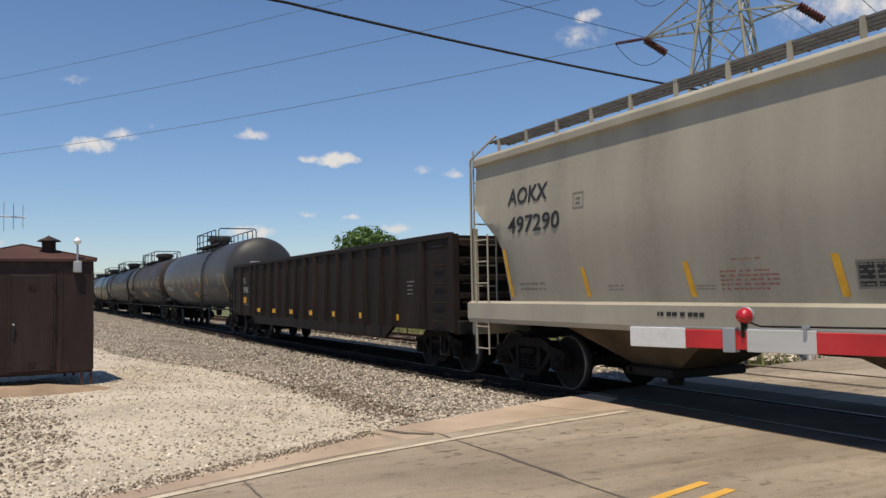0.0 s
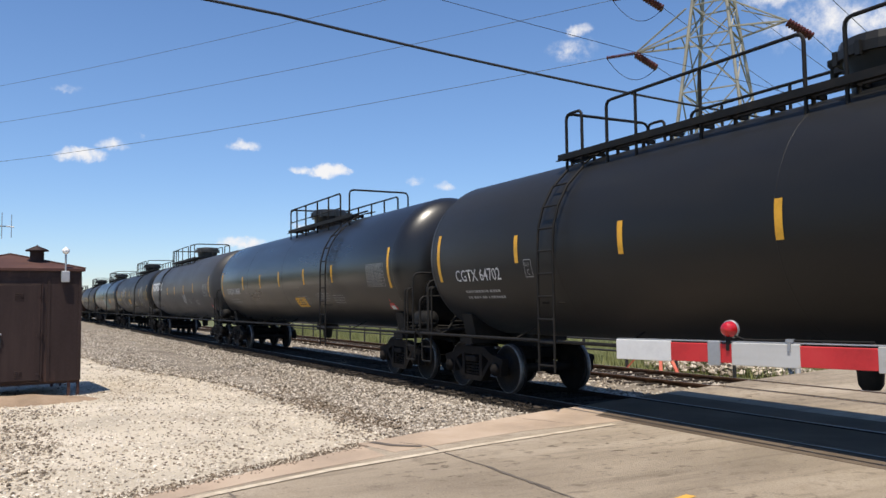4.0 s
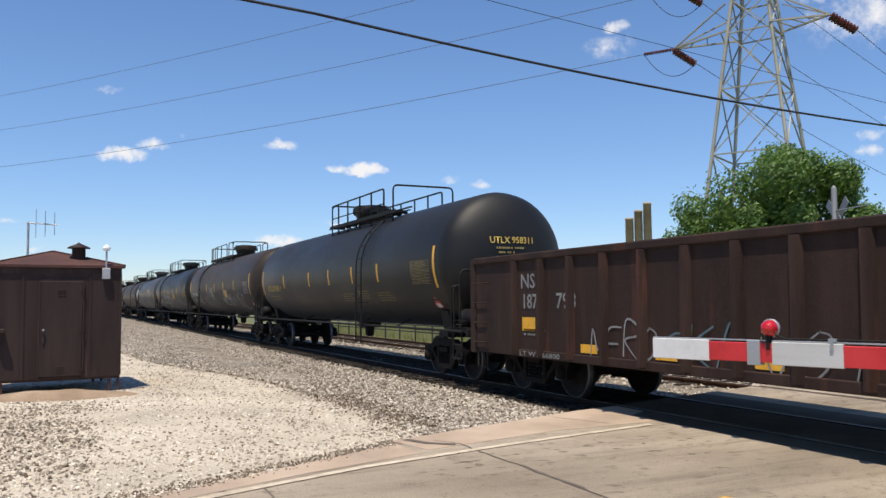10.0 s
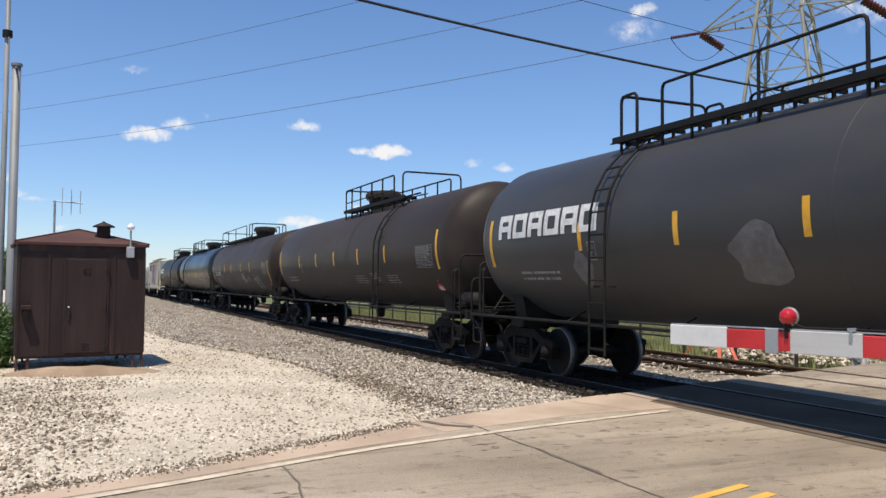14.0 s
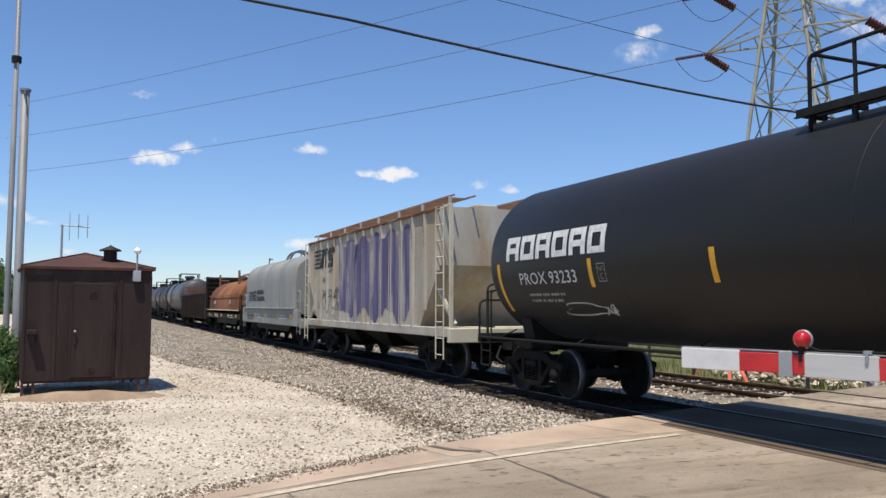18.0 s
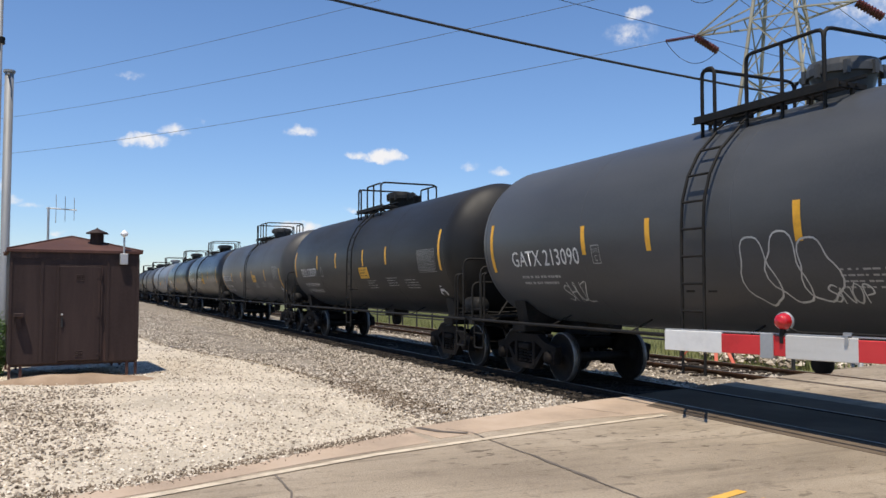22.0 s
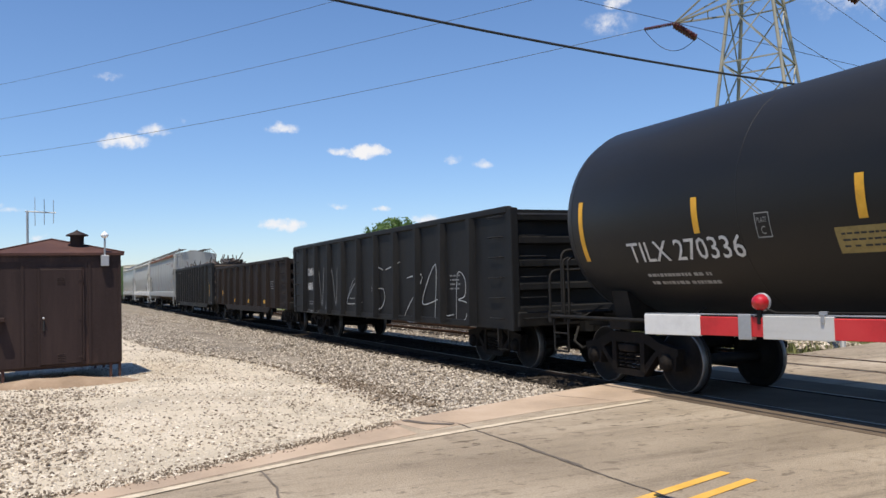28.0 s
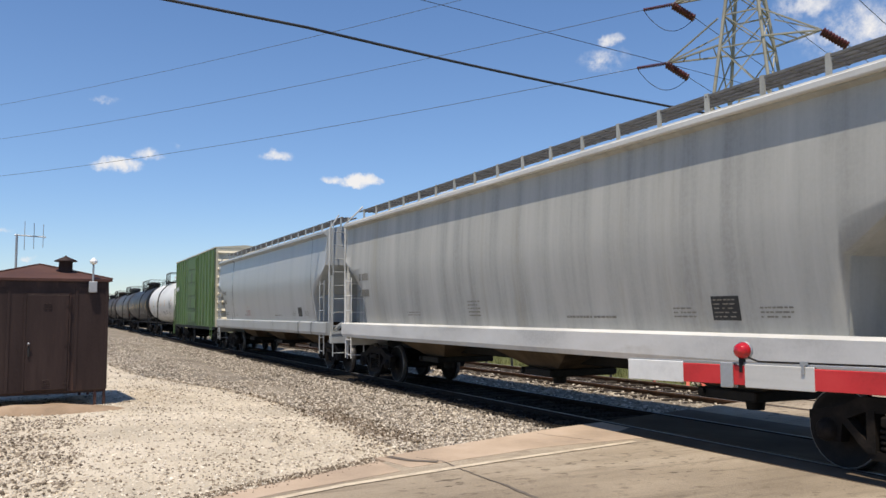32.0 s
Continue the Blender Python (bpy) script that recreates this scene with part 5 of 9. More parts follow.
def cross_arm(z, left, right):
    """A pair of arms along the line of the tower's cross arm."""
    out = Vector((-0.92, -0.4, 0)).normalized()
    inv = PYLON.matrix_basis.inverted()
    tips = []
    for s, ln in ((1, left), (-1, right)):
        c = Vector((PYL.x, PYL.y, z))
        tip = c + out * s * ln
        side = Vector((-out.y, out.x, 0))
        hw = 4.3 - 0.115 * z if z < 30 else 0.85
        m = Mesh()
        for sd in (-1, 1):
            root = c + side * sd * hw + out * s * hw
            m.beam(inv @ root, inv @ tip, 0.16, 0.12)
            m.beam(inv @ (root + Vector((0, 0, 2.2))), inv @ tip, 0.12, 0.1)
        for f in (0.1, 0.35, 0.6, 0.8):
            m.beam(inv @ (c + side * hw + out * s * hw).lerp(tip, f), inv @ (c - side * hw + out * s * hw).lerp(tip, f + 0.15), 0.08)
        part("cross_arm", m, M_PYLON, PYLON)
        tips.append(tip)
    return tips


ARM_TIPS = [cross_arm(z, l, r) for z, l, r in ((22.9, 6.9, 5.6), (27.9, 6.2, 5.2), (33.0, 5.4, 4.8))]


def insulator(a, b, r=0.15, discs=11):
    a, b = Vector(a), Vector(b)
    m = Mesh()
    d = b - a
    q = d.to_track_quat("Z", "Y").to_matrix()
    ln = d.length
    prof, core = [(0, 0.03)], 0.7 * r if r > 0.2 else 0.05
    for i in range(discs):
        z = ln * (i + 0.5) / discs
        prof += [(z - 0.42 * ln / discs, core), (z - 0.25 * ln / discs, r), (z + 0.2 * ln / discs, r * 0.95), (z + 0.35 * ln / discs, core)]
    prof += [(ln, 0.03)]
    tmp = Mesh().lathe(prof, "z", 8)
    m.add([q @ Vector(p) + a for p in tmp.v], tmp.f, False)
    return m


def sagging(a, b, sag, n=24):
    a, b = Vector(a), Vector(b)
    return [a.lerp(b, i / n) - Vector((0, 0, 4 * sag * (i / n) * (1 - i / n))) for i in range(n + 1)]


def wire(a, b, sag, r, mat, label, name="power_line"):
    return thing(name, None, label, "power line", "power lines", mesh=Mesh().tube(sagging(a, b, sag), r, 5).data(name, mat))


AWAY = Vector((0.5, 0.62, -0.6)).normalized()
WEST = [Vector((-152, -13.5, 23.6)), Vector((-158, -14.5, 30.5)), Vector((-166, -15, 38.0))]
for (tl, tr), w in zip(ARM_TIPS, WEST):
    d = (w - tl).normalized()
    e = tl + d * 2.6
    insu = thing("insulator_string", None, "string of dark porcelain insulator discs on a pylon arm", "insulator", "insulators", mesh=insulator(tl, e, 0.16, 13).data("insulator_string", M_INSUL))
    wire(e, w, 1.0, 0.028, M_WIRE, "thin grey high-voltage conductor against the sky")
    for tip, away in ((tl, AWAY), (tr, AWAY)):
        for off in (-0.3, 0.3):
            a = tip + Vector((0, 0, -0.1)) + Vector((-away.y, away.x, 0)) * off
            b = a + away * 2.2
            thing("insulator_string", None, "thick brown porcelain insulator string on a pylon arm", "insulator", "insulators", mesh=insulator(a, b, 0.27, 9).data("insulator_string", M_INSUL))
        end = tip + away * 2.2
        wire(end, end + Vector((-26, 120, -12)), 4.0, 0.03, M_WIRE, "thin grey high-voltage conductor against the sky")
    jl = sagging(e, tl + AWAY * 2.2, 1.5, 12)
    thing("jumper_wire", None, "looped jumper wire under a pylon arm", "power line", "power lines", mesh=Mesh().tube(jl, 0.028, 5).data("jumper_wire", M_CABLE))

SPAN_A, SPAN_B = Vector((-23.85, 36.9, 10.05)), Vector((-21.03, -14.0, 12.7))
UPOLE = Vector((-23.79, 37.0, 0))
pole = thing("utility_pole", pose(UPOLE.x, UPOLE.y, -0.4), "grey timber utility pole with a transformer can", "utility pole")
part("pole", Mesh().lathe([(0, 0.19), (14.15, 0.13), (14.17, 0)], "z", 14), M_POLE, pole)
can = part("transformer", Mesh().lathe([(11.0, 0.0), (11.0, 0.3), (12.1, 0.3), (12.2, 0.2), (12.24, 0)], "z", 16, (-0.42, -0.05, 0)), M_GALV, pole, "pale grey transformer can")
part("bushing", Mesh().lathe([(12.2, 0.05), (12.5, 0.03)], "z", 8, (-0.42, -0.05, 0)), M_INSUL, can)
part("bracket", Mesh().box((0.2, 0, 13.4), (0.9, 0.06, 0.08)), M_STEEL, pole)
for x in (-0.2, 0.6):
    part("insulator", Mesh().lathe([(13.36, 0.05), (13.5, 0.13), (13.6, 0.13), (13.75, 0.05)], "z", 8, (x, 0, 0)), M_INSUL, pole)
part("riser", Mesh().tube([(-0.2, -0.12, 2), (-0.18, -0.1, 9.4)], 0.03), M_CABLE, pole)
wire((UPOLE.x, UPOLE.y, 9.3), (-22.6, 6.6, 10.1), 0.35, 0.045, M_CABLE, "thick black cable strung over the crossing", "overhead_cable")
wire(SPAN_A, SPAN_B, 0.0, 0.011, M_CABLE, "thin utility line strung from the timber pole")
wire((-22.6, 6.6, 10.1), (-21.8, -24, 11.2), 0.0, 0.045, M_CABLE, "thick black cable strung over the crossing", "overhead_cable")
wire((UPOLE.x, UPOLE.y, 12.5), (30, 72, 12.5), 0.8, 0.02, M_CABLE, "thin utility line running off from the timber pole")
end_pole = thing("utility_pole", pose(-21.8, -24.2, -0.1), "grey timber utility pole carrying the cable", "utility pole")
part("pole", Mesh().lathe([(0, 0.19), (12.2, 0.13), (12.22, 0)], "z", 12), M_POLE, end_pole)

# ---- chimneys ----
for i, (dx, dy, h) in enumerate(((0, 0, 22.9), (-1.2, -1.45, 21.3), (-2.4, -2.9, 19.7))):
    ch = thing("chimney", pose(-138 + dx, 113.6 + dy, -0.5), "tan brick chimney rising behind the trees", "chimney", "row of chimneys")
    part("shaft", Mesh().lathe([(0, 0.95), (h - 0.5, 0.86), (h - 0.5, 0.88), (h, 0.88), (h, 0.6), (h - 1, 0.6)], "z", 20), M_BRICKTAN, ch)

# ---- trees ----
def crown_mesh(seed, radius, height, leaves, size, mat, lobes=34, loose=1.0):
    rnd = random.Random(seed)
    blobs = []
    for _ in range(lobes):
        a, t = rnd.uniform(0, 6.28), rnd.random()
        r = radius * (0.2 + 0.72 * rnd.random()) * (1 - 0.5 * t * t)
        blobs.append((Vector((r * math.cos(a), r * math.sin(a), height * (0.12 + 0.8 * t))), radius * rnd.uniform(0.13, 0.36) * loose))
    vs, fs = [], []
    for _ in range(leaves):
        c, br = rnd.choice(blobs)
        d = Vector((rnd.gauss(0, 1), rnd.gauss(0, 1), rnd.gauss(0, 0.8))).normalized()
        p = c + d * br * rnd.uniform(0.45, 1.0) ** 0.7 * (1.25 if rnd.random() < 0.08 else 1.0)
        u = Vector((rnd.gauss(0, 1), rnd.gauss(0, 1), rnd.gauss(0, 1))).normalized()
        nrm = (d + u * 0.8).normalized()
        e = nrm.orthogonal().normalized() * size * rnd.uniform(0.5, 1.2)
        f = nrm.cross(e) * rnd.uniform(0.4, 0.8)
        k = len(vs)
        vs += [p - e, p + f, p + e, p - f]
        fs.append((k, k + 1, k + 2, k + 3))
    me = bpy.data.meshes.new("crown")
    me.from_pydata([tuple(v) for v in vs], [], fs)
    me.materials.append(mat)
    return me, blobs


def tree(x, y, z, radius, height, base, seed, leaves, size, mat, label, group=""):
    t = thing("tree", pose(x, y, z), label, "tree", group)
    me, blobs = crown_mesh(seed, radius, height - base, leaves, size, mat)
    part("crown", me, mat, t, m=pose(0, 0, base))
    tr = Mesh().tube([(0, 0, 0), (0.1, 0.05, base * 0.6), (0.05, 0.1, base + 0.3 * (height - base)), (0.1, 0, base + 0.7 * (height - base))], [0.05 * radius + 0.08, 0.045 * radius + 0.06, 0.03 * radius + 0.03, 0.03], 8)
    part("trunk", tr, M_BARK, t)
    for c, br in blobs[:8]:
        part("limb", Mesh().tube([(0.05, 0.1, base + 0.1 * (height - base)), (c.x * 0.5, c.y * 0.5, base + c.z * 0.6), (c.x, c.y, base + c.z)], [0.03 * radius, 0.02 * radius, 0.01], 5), M_BARK, t)
    return t


tree(-37.6, 42.7, -0.4, 5.9, 11.9, 2.2, 21, 46000, 0.15, M_LEAF, "broad green tree in full leaf beneath the pylon")
tree(-42.6, 40.6, -0.4, 3.9, 9.4, 1.6, 22, 19000, 0.145, M_LEAF, "smaller green tree beside the broad one")
tree(-139, 56, -0.5, 7.5, 13.6, 3, 24, 8000, 0.42, M_LEAFDARK, "distant round-topped green tree behind the train")
tree(-150, 66, -0.5, 6.0, 11.5, 3, 25, 6000, 0.42, M_LEAFDARK, "distant green tree behind the train")
far_tree = tree(-120, -14, -0.5, 5.5, 8.2, 0.8, 26, 6000, 0.36, M_LEAFDARK, "dense green tree in the far tree line", "far tree line")
for i in range(16):
    x, y = (-100 - 9 * i + RND.uniform(-3, 3), -24 + 0.75 * i + RND.uniform(-2.5, 2.5)) if i < 11 else (-170 - 26 * (i - 11), -9 - 3 * (i - 11))
    copy_thing(far_tree, Matrix.LocRotScale((x, y, -0.5), Euler((0, 0, RND.uniform(0, 6.3))), Vector((1, 1, 1)))).scale = (RND.uniform(0.8, 1.2),) * 2 + (RND.uniform(0.75, 1.1),)
for i in range(22):
    x, y = -260 + 14 * i + RND.uniform(-5, 5), 150 + RND.uniform(-20, 30)
    copy_thing(far_tree, Matrix.LocRotScale((x, y, -0.8), Euler((0, 0, RND.uniform(0, 6.3))), Vector((1, 1, 1)))).scale = (RND.uniform(0.8, 1.3),) * 2 + (RND.uniform(0.7, 1.0),)


def bush(x, y, z, r, h, seed, leaves, label):
    t = thing("bush", pose(x, y, z), label, "bush")
    me, blobs = crown_mesh(seed, r, h, leaves, 0.034, M_BUSH, 40, 1.9)
    part("foliage", me, M_BUSH, t)
    st = Mesh()
    for c, _ in blobs:
        st.tube([(0, 0, 0), (c.x * 0.6, c.y * 0.6, c.z * 0.6), (c.x, c.y, c.z + 0.1)], [0.018, 0.012, 0.005], 4)
    part("stem", st, M_BARK, t)


bush(-18.9, -1.75, -0.05, 0.5, 1.3, 31, 15000, "green weedy bush beside the shed")
bush(-18.3, -2.5, -0.05, 0.5, 0.6, 32, 4000, "low green weeds beside the shed")


def blades(name, count, place, height, mat, label, seed):
    rnd = random.Random(seed)
    vs, fs = [], []
    for _ in range(count):
        x, y, z = place(rnd)
        h, a, lean = height * rnd.uniform(0.5, 1.3), rnd.uniform(0, 6.3), rnd.uniform(0.0, 0.5)
        w = 0.012 + 0.01 * rnd.random()
        dx, dy = math.cos(a), math.sin(a)
        k = len(vs)
        vs += [(x - dy * w, y + dx * w, z), (x + dy * w, y - dx * w, z), (x + dx * lean * h, y + dy * lean * h, z + h)]
        fs.append((k, k + 1, k + 2))
    me = bpy.data.meshes.new(name)
    me.from_pydata(vs, [], fs)
    me.materials.append(mat)
    return thing(name, None, label, "grass", kind="stuff", mesh=me)


blades("dry_grass", 16000, lambda r: (-17.5 - 22 * r.random(), -1.5 - 4.5 * r.random(), -0.03), 0.32, M_DRYGRASS, "tufts of dry straw-coloured grass behind the shed", 41)
blades("green_grass", 26000, lambda r: (-14 - 55 * r.random(), 16.9 + 9 * r.random() ** 1.5, -0.38), 0.36, M_GRASS, "long green and yellow grass beyond the fence", 42)

# ---- train ----
WHEEL_R = 0.457
ZC, TR = 2.63, 1.555          # tank centre height and radius
WHEELSETS, CARS = [], []


def wheelset_mesh():
    m = Mesh()
    for s in (-1, 1):
        prof = [(0.0, 0.0), (0.0, 0.11), (0.02, 0.12), (0.05, 0.15), (0.055, 0.36), (0.02, 0.39), (0.02, WHEEL_R - 0.012), (0.03, WHEEL_R), (0.12, WHEEL_R + 0.004), (0.13, WHEEL_R + 0.026), (0.15, WHEEL_R + 0.024), (0.155, 0.39), (0.11, 0.36), (0.1, 0.15), (0.14, 0.12), (0.14, 0.0)]
        m.lathe([(s * (0.83 - a), r) for a, r in prof], "y", 28)
    m.lathe([(-1.02, 0.07), (-0.84, 0.075), (-0.7, 0.085), (0.7, 0.085), (0.84, 0.075), (1.02, 0.07)], "y", 12)
    return m


def tread_mesh():
    m = Mesh()
    for s in (-1, 1):
        m.lathe([(s * (0.83 - a), r) for a, r in ((0.0185, WHEEL_R - 0.016), (0.0165, WHEEL_R - 0.01), (0.028, WHEEL_R + 0.002), (0.118, WHEEL_R + 0.0055), (0.12, WHEEL_R - 0.01))], "y", 28, cap=False)
    return m


def truck_mesh():
    """Two cast side frames with their windows, the bolster, springs, journal boxes and brake beams."""
    m = Mesh()
    for s in (-1, 1):
        y0, y1 = s * 0.93, s * 1.07
        top = [(-1.12, 0.56), (-1.12, 0.66), (-0.75, 0.72), (-0.45, 0.86), (0.45, 0.86), (0.75, 0.72), (1.12, 0.66), (1.12, 0.56), (0.7, 0.58), (0.42, 0.7), (-0.42, 0.7), (-0.7, 0.58)]
        low = [(-0.74, 0.6), (-0.34, 0.2), (0.34, 0.2), (0.74, 0.6), (0.62, 0.6), (0.3, 0.3), (-0.3, 0.3), (-0.62, 0.6)]
        m.prism(top, "y", y0, y1).prism(low, "y", y0, y1)
        for x in (-0.34, 0.34):
            m.box((x, s * 1.0, 0.5), (0.1, 0.16, 0.46))
        for x in (-0.89, 0.89):
            m.prism([(x - 0.17, 0.34), (x + 0.17, 0.34), (x + 0.2, 0.6), (x - 0.2, 0.6)], "y", y0, y1)
            m.lathe([(s * 1.06, 0.13), (s * 1.1, 0.13), (s * 1.14, 0.09), (s * 1.16, 0.0)], "y", 12, (x, 0, WHEEL_R))
            for k in range(3):
                a = 2.1 * k
                m.box((x + 0.09 * math.cos(a), s * 1.12, WHEEL_R + 0.09 * math.sin(a)), (0.035, 0.03, 0.035))
        for x in (-0.19, 0.0, 0.19):
            for z in (0.34, 0.4, 0.46, 0.52):
                m.lathe([(z - 0.018, 0.075), (z, 0.085), (z + 0.018, 0.075)], "z", 8, (x, s * 1.0, 0))
        m.box((0, s * 1.0, 0.62), (0.42, 0.22, 0.12), bevel=0.02)
    m.box((0, 0, 0.66), (0.36, 1.9, 0.22), bevel=0.03)
    m.lathe([(0.76, 0.2), (0.84, 0.2)], "z", 14)
    for x in (-0.42, 0.42):
        m.tube([(x, -0.75, 0.4), (x * 0.92, 0, 0.34), (x, 0.75, 0.4)], 0.035, 6)
    return m


def add_truck(car, x):
    t = part("truck", shared("truck", M_TRUCK, truck_mesh), M_TRUCK, car, m=pose(x, 0, 0))
    for wx in (-0.89, 0.89):
        w = part("wheelset", shared("wheelset", M_WHEEL, wheelset_mesh), M_WHEEL, t, m=pose(wx, 0, WHEEL_R))
        w.data = WHEEL_DATA
        WHEELSETS.append((w, wx))


def wheel_with_tread():
    a, b = wheelset_mesh(), tread_mesh()
    k = len(a.f)
    a.add(b.v, b.f, True)
    me = a.data("wheelset", M_WHEEL)
    me.materials.append(M_TREAD)
    for i, p in enumerate(me.polygons):
        p.material_index = int(i >= k)
    return me


WHEEL_DATA = wheel_with_tread()


def coupler_mesh():
    m = Mesh().box((-0.35, 0, 0.86), (0.7, 0.16, 0.17), bevel=0.02)
    m.prism([(0.0, -0.14), (0.22, -0.17), (0.3, -0.05), (0.26, 0.02), (0.18, 0.0), (0.16, 0.08), (0.3, 0.12), (0.26, 0.2), (0.0, 0.16)], "z", 0.72, 1.0)
    m.tube([(0.05, -0.2, 0.8), (0.12, -0.35, 0.55), (0.3, -0.3, 0.42), (0.45, -0.2, 0.5)], 0.03, 6)
    return m


def add_coupler(car, x, s):
    part("coupler", shared("coupler", M_STEEL, coupler_mesh), M_STEEL, car, m=pose(x, 0, 0, 0, 0, 0 if s > 0 else 180))


def ladder(m, x, w, z0, z1, ys, r=0.02, step=0.36):
    """Stiles and rungs; ys(z) is how far out they stand."""
    n = 10
    for sx in (-w / 2, w / 2):
        m.tube([(x + sx, ys(z0 + (z1 - z0) * i / n), z0 + (z1 - z0) * i / n) for i in range(n + 1)], r, 5)
    z = z0 + 0.1
    while z < z1:
        m.tube([(x - w / 2, ys(z), z), (x + w / 2, ys(z), z)], r * 0.8, 5)
        z += step


def start_car(name, x, label, category, group):
    car = thing(name, pose(x, TRACK_Y[0], 0.0), label, category, group)
    CARS.append((car, x))
    return car


def on_tank(off=0.004):
    def put(p):
        dz = max(-TR * 0.985, min(TR * 0.985, p.z - ZC))
        return Vector((p.x, -(math.sqrt(TR * TR - dz * dz)) - off, p.z))
    return put


def on_head(half, off=0.012):
    """Flat lettering laid against the front head; p.x runs across the car."""
    def put(p):
        rr = min(0.98, math.hypot(p.x, p.z - ZC) / TR)
        return Vector((half + 0.68 * math.sqrt(1 - rr ** 2.4) + off, p.x, p.z))
    return put


def graffiti(owner, tag, seed, put):
    kind, x, z, w, h, mat, count, width = tag
    m = Mesh()
    if kind.isupper() or kind.isdigit():
        sprayed_words(m, kind, x, z, w, h, put, width * 0.8, seed)
    elif kind == "bubble":
        outline_tag(m, x, z, w, h, seed, put, count, width)
    elif kind == "blot":
        blot(m, x, z, w, h, seed, put)
    else:
        scribble(m, x, z, w, h, seed, put, count, width)
    part("graffiti", m, mat, owner, {"bubble": "outlined spray-paint letters", "blot": "filled patch of spray paint"}.get(kind, "hand-sprayed graffiti scrawl"))


def tank_mesh(half):
    m = Mesh()
    head = [(0.68 * math.sqrt(max(0.0, 1 - f ** 2.4)), TR * f) for f in (0.0, 0.15, 0.35, 0.55, 0.72, 0.85, 0.93, 0.975, 1.0)]
    prof = [(-half - a, r) for a, r in head] + [(-half * f, TR) for f in (0.66, 0.33, 0.0, -0.33, -0.66)] + [(half + a, r) for a, r in head[::-1]]
    m.lathe(prof, "x", 64, (0, 0, ZC))
    return m


def seam_mesh(half):
    m = Mesh()
    m.lathe([(-0.012, TR - 0.002), (-0.006, TR + 0.0025), (0.006, TR + 0.0025), (0.012, TR - 0.002)], "x", 64, (0, 0, ZC), cap=False)
    return m


def outlet_mesh():
    return Mesh().box((0, 0, 1.02), (0.8, 0.5, 0.24), bevel=0.03).lathe([(0.62, 0.1), (0.68, 0.14), (0.9, 0.16), (1.1, 0.16)], "z", 12)


def saddle_mesh(half, s):
    """Stub sill, bolster and saddle under one end of the shell."""
    m = Mesh()
    xb = s * (half - 0.6)
    m.box((s * (half - 0.1), 0, 0.98), (3.2, 0.5, 0.26), bevel=0.02)
    m.box((xb, 0, 0.98), (0.5, 2.3, 0.16), bevel=0.02)
    for sy in (-1, 1):
        m.prism([(sy * 0.25, 1.04), (sy * 1.02, 1.04), (sy * 1.12, 1.5), (sy * 0.6, 1.25)], "x", xb - 0.2, xb + 0.2)
        m.prism([(s * (half - 0.3), 1.08), (s * (half + 0.5), 1.08), (s * (half + 0.1), 1.35)], "y", sy * 0.62 - 0.015, sy * 0.62 + 0.015)
    return m


def platform_mesh(half, s):
    """Slatted end platform, its end sill and the corner steps."""
    m = Mesh()
    for k in range(5):
        m.box((s * (half + 0.28 + 0.16 * k), 0, 1.14), (0.09, 2.74, 0.035))
    for sy in (-1, 1):
        m.box((s * (half + 0.55), sy * 1.34, 1.1), (0.95, 0.06, 0.09))
    m.box((s * (half + 1.02), 0, 1.05), (0.1, 2.76, 0.17), bevel=0.01)
    for sy in (-1, 1):
        m.tube(bent_bar([(s * (half + 0.42), sy * 1.4, 1.1), (s * (half + 0.42), sy * 1.4, 0.5), (s * (half + 0.84), sy * 1.4, 0.5), (s * (half + 0.84), sy * 1.4, 1.1)], 0.05), 0.02, 5)
        m.tube([(s * (half + 0.42), sy * 1.4, 0.8), (s * (half + 0.84), sy * 1.4, 0.8)], 0.016, 5)
    return m


def end_rail_mesh(half, s, x, high=1.24):
    z = 1.14
    return Mesh().tube(bent_bar([(s * (half + x), -1.38, z), (s * (half + x), -1.38, z + high), (s * (half + x), 1.38, z + high), (s * (half + x), 1.38, z)], 0.16), 0.024, 6)


def corner_grip_mesh(half, s):
    """A pair of upright grab bars at the corner above the step."""
    m = Mesh()
    for x in (0.36, 0.5):
        m.tube(bent_bar([(s * (half + x), -1.41, 1.0), (s * (half + x), -1.41, 2.02), (s * (half + x), -1.3, 2.06)], 0.05), 0.02, 5)
    m.beam((s * (half + 0.3), -1.36, 1.3), (s * (half + 0.95), -1.36, 1.3), 0.025)
    return m


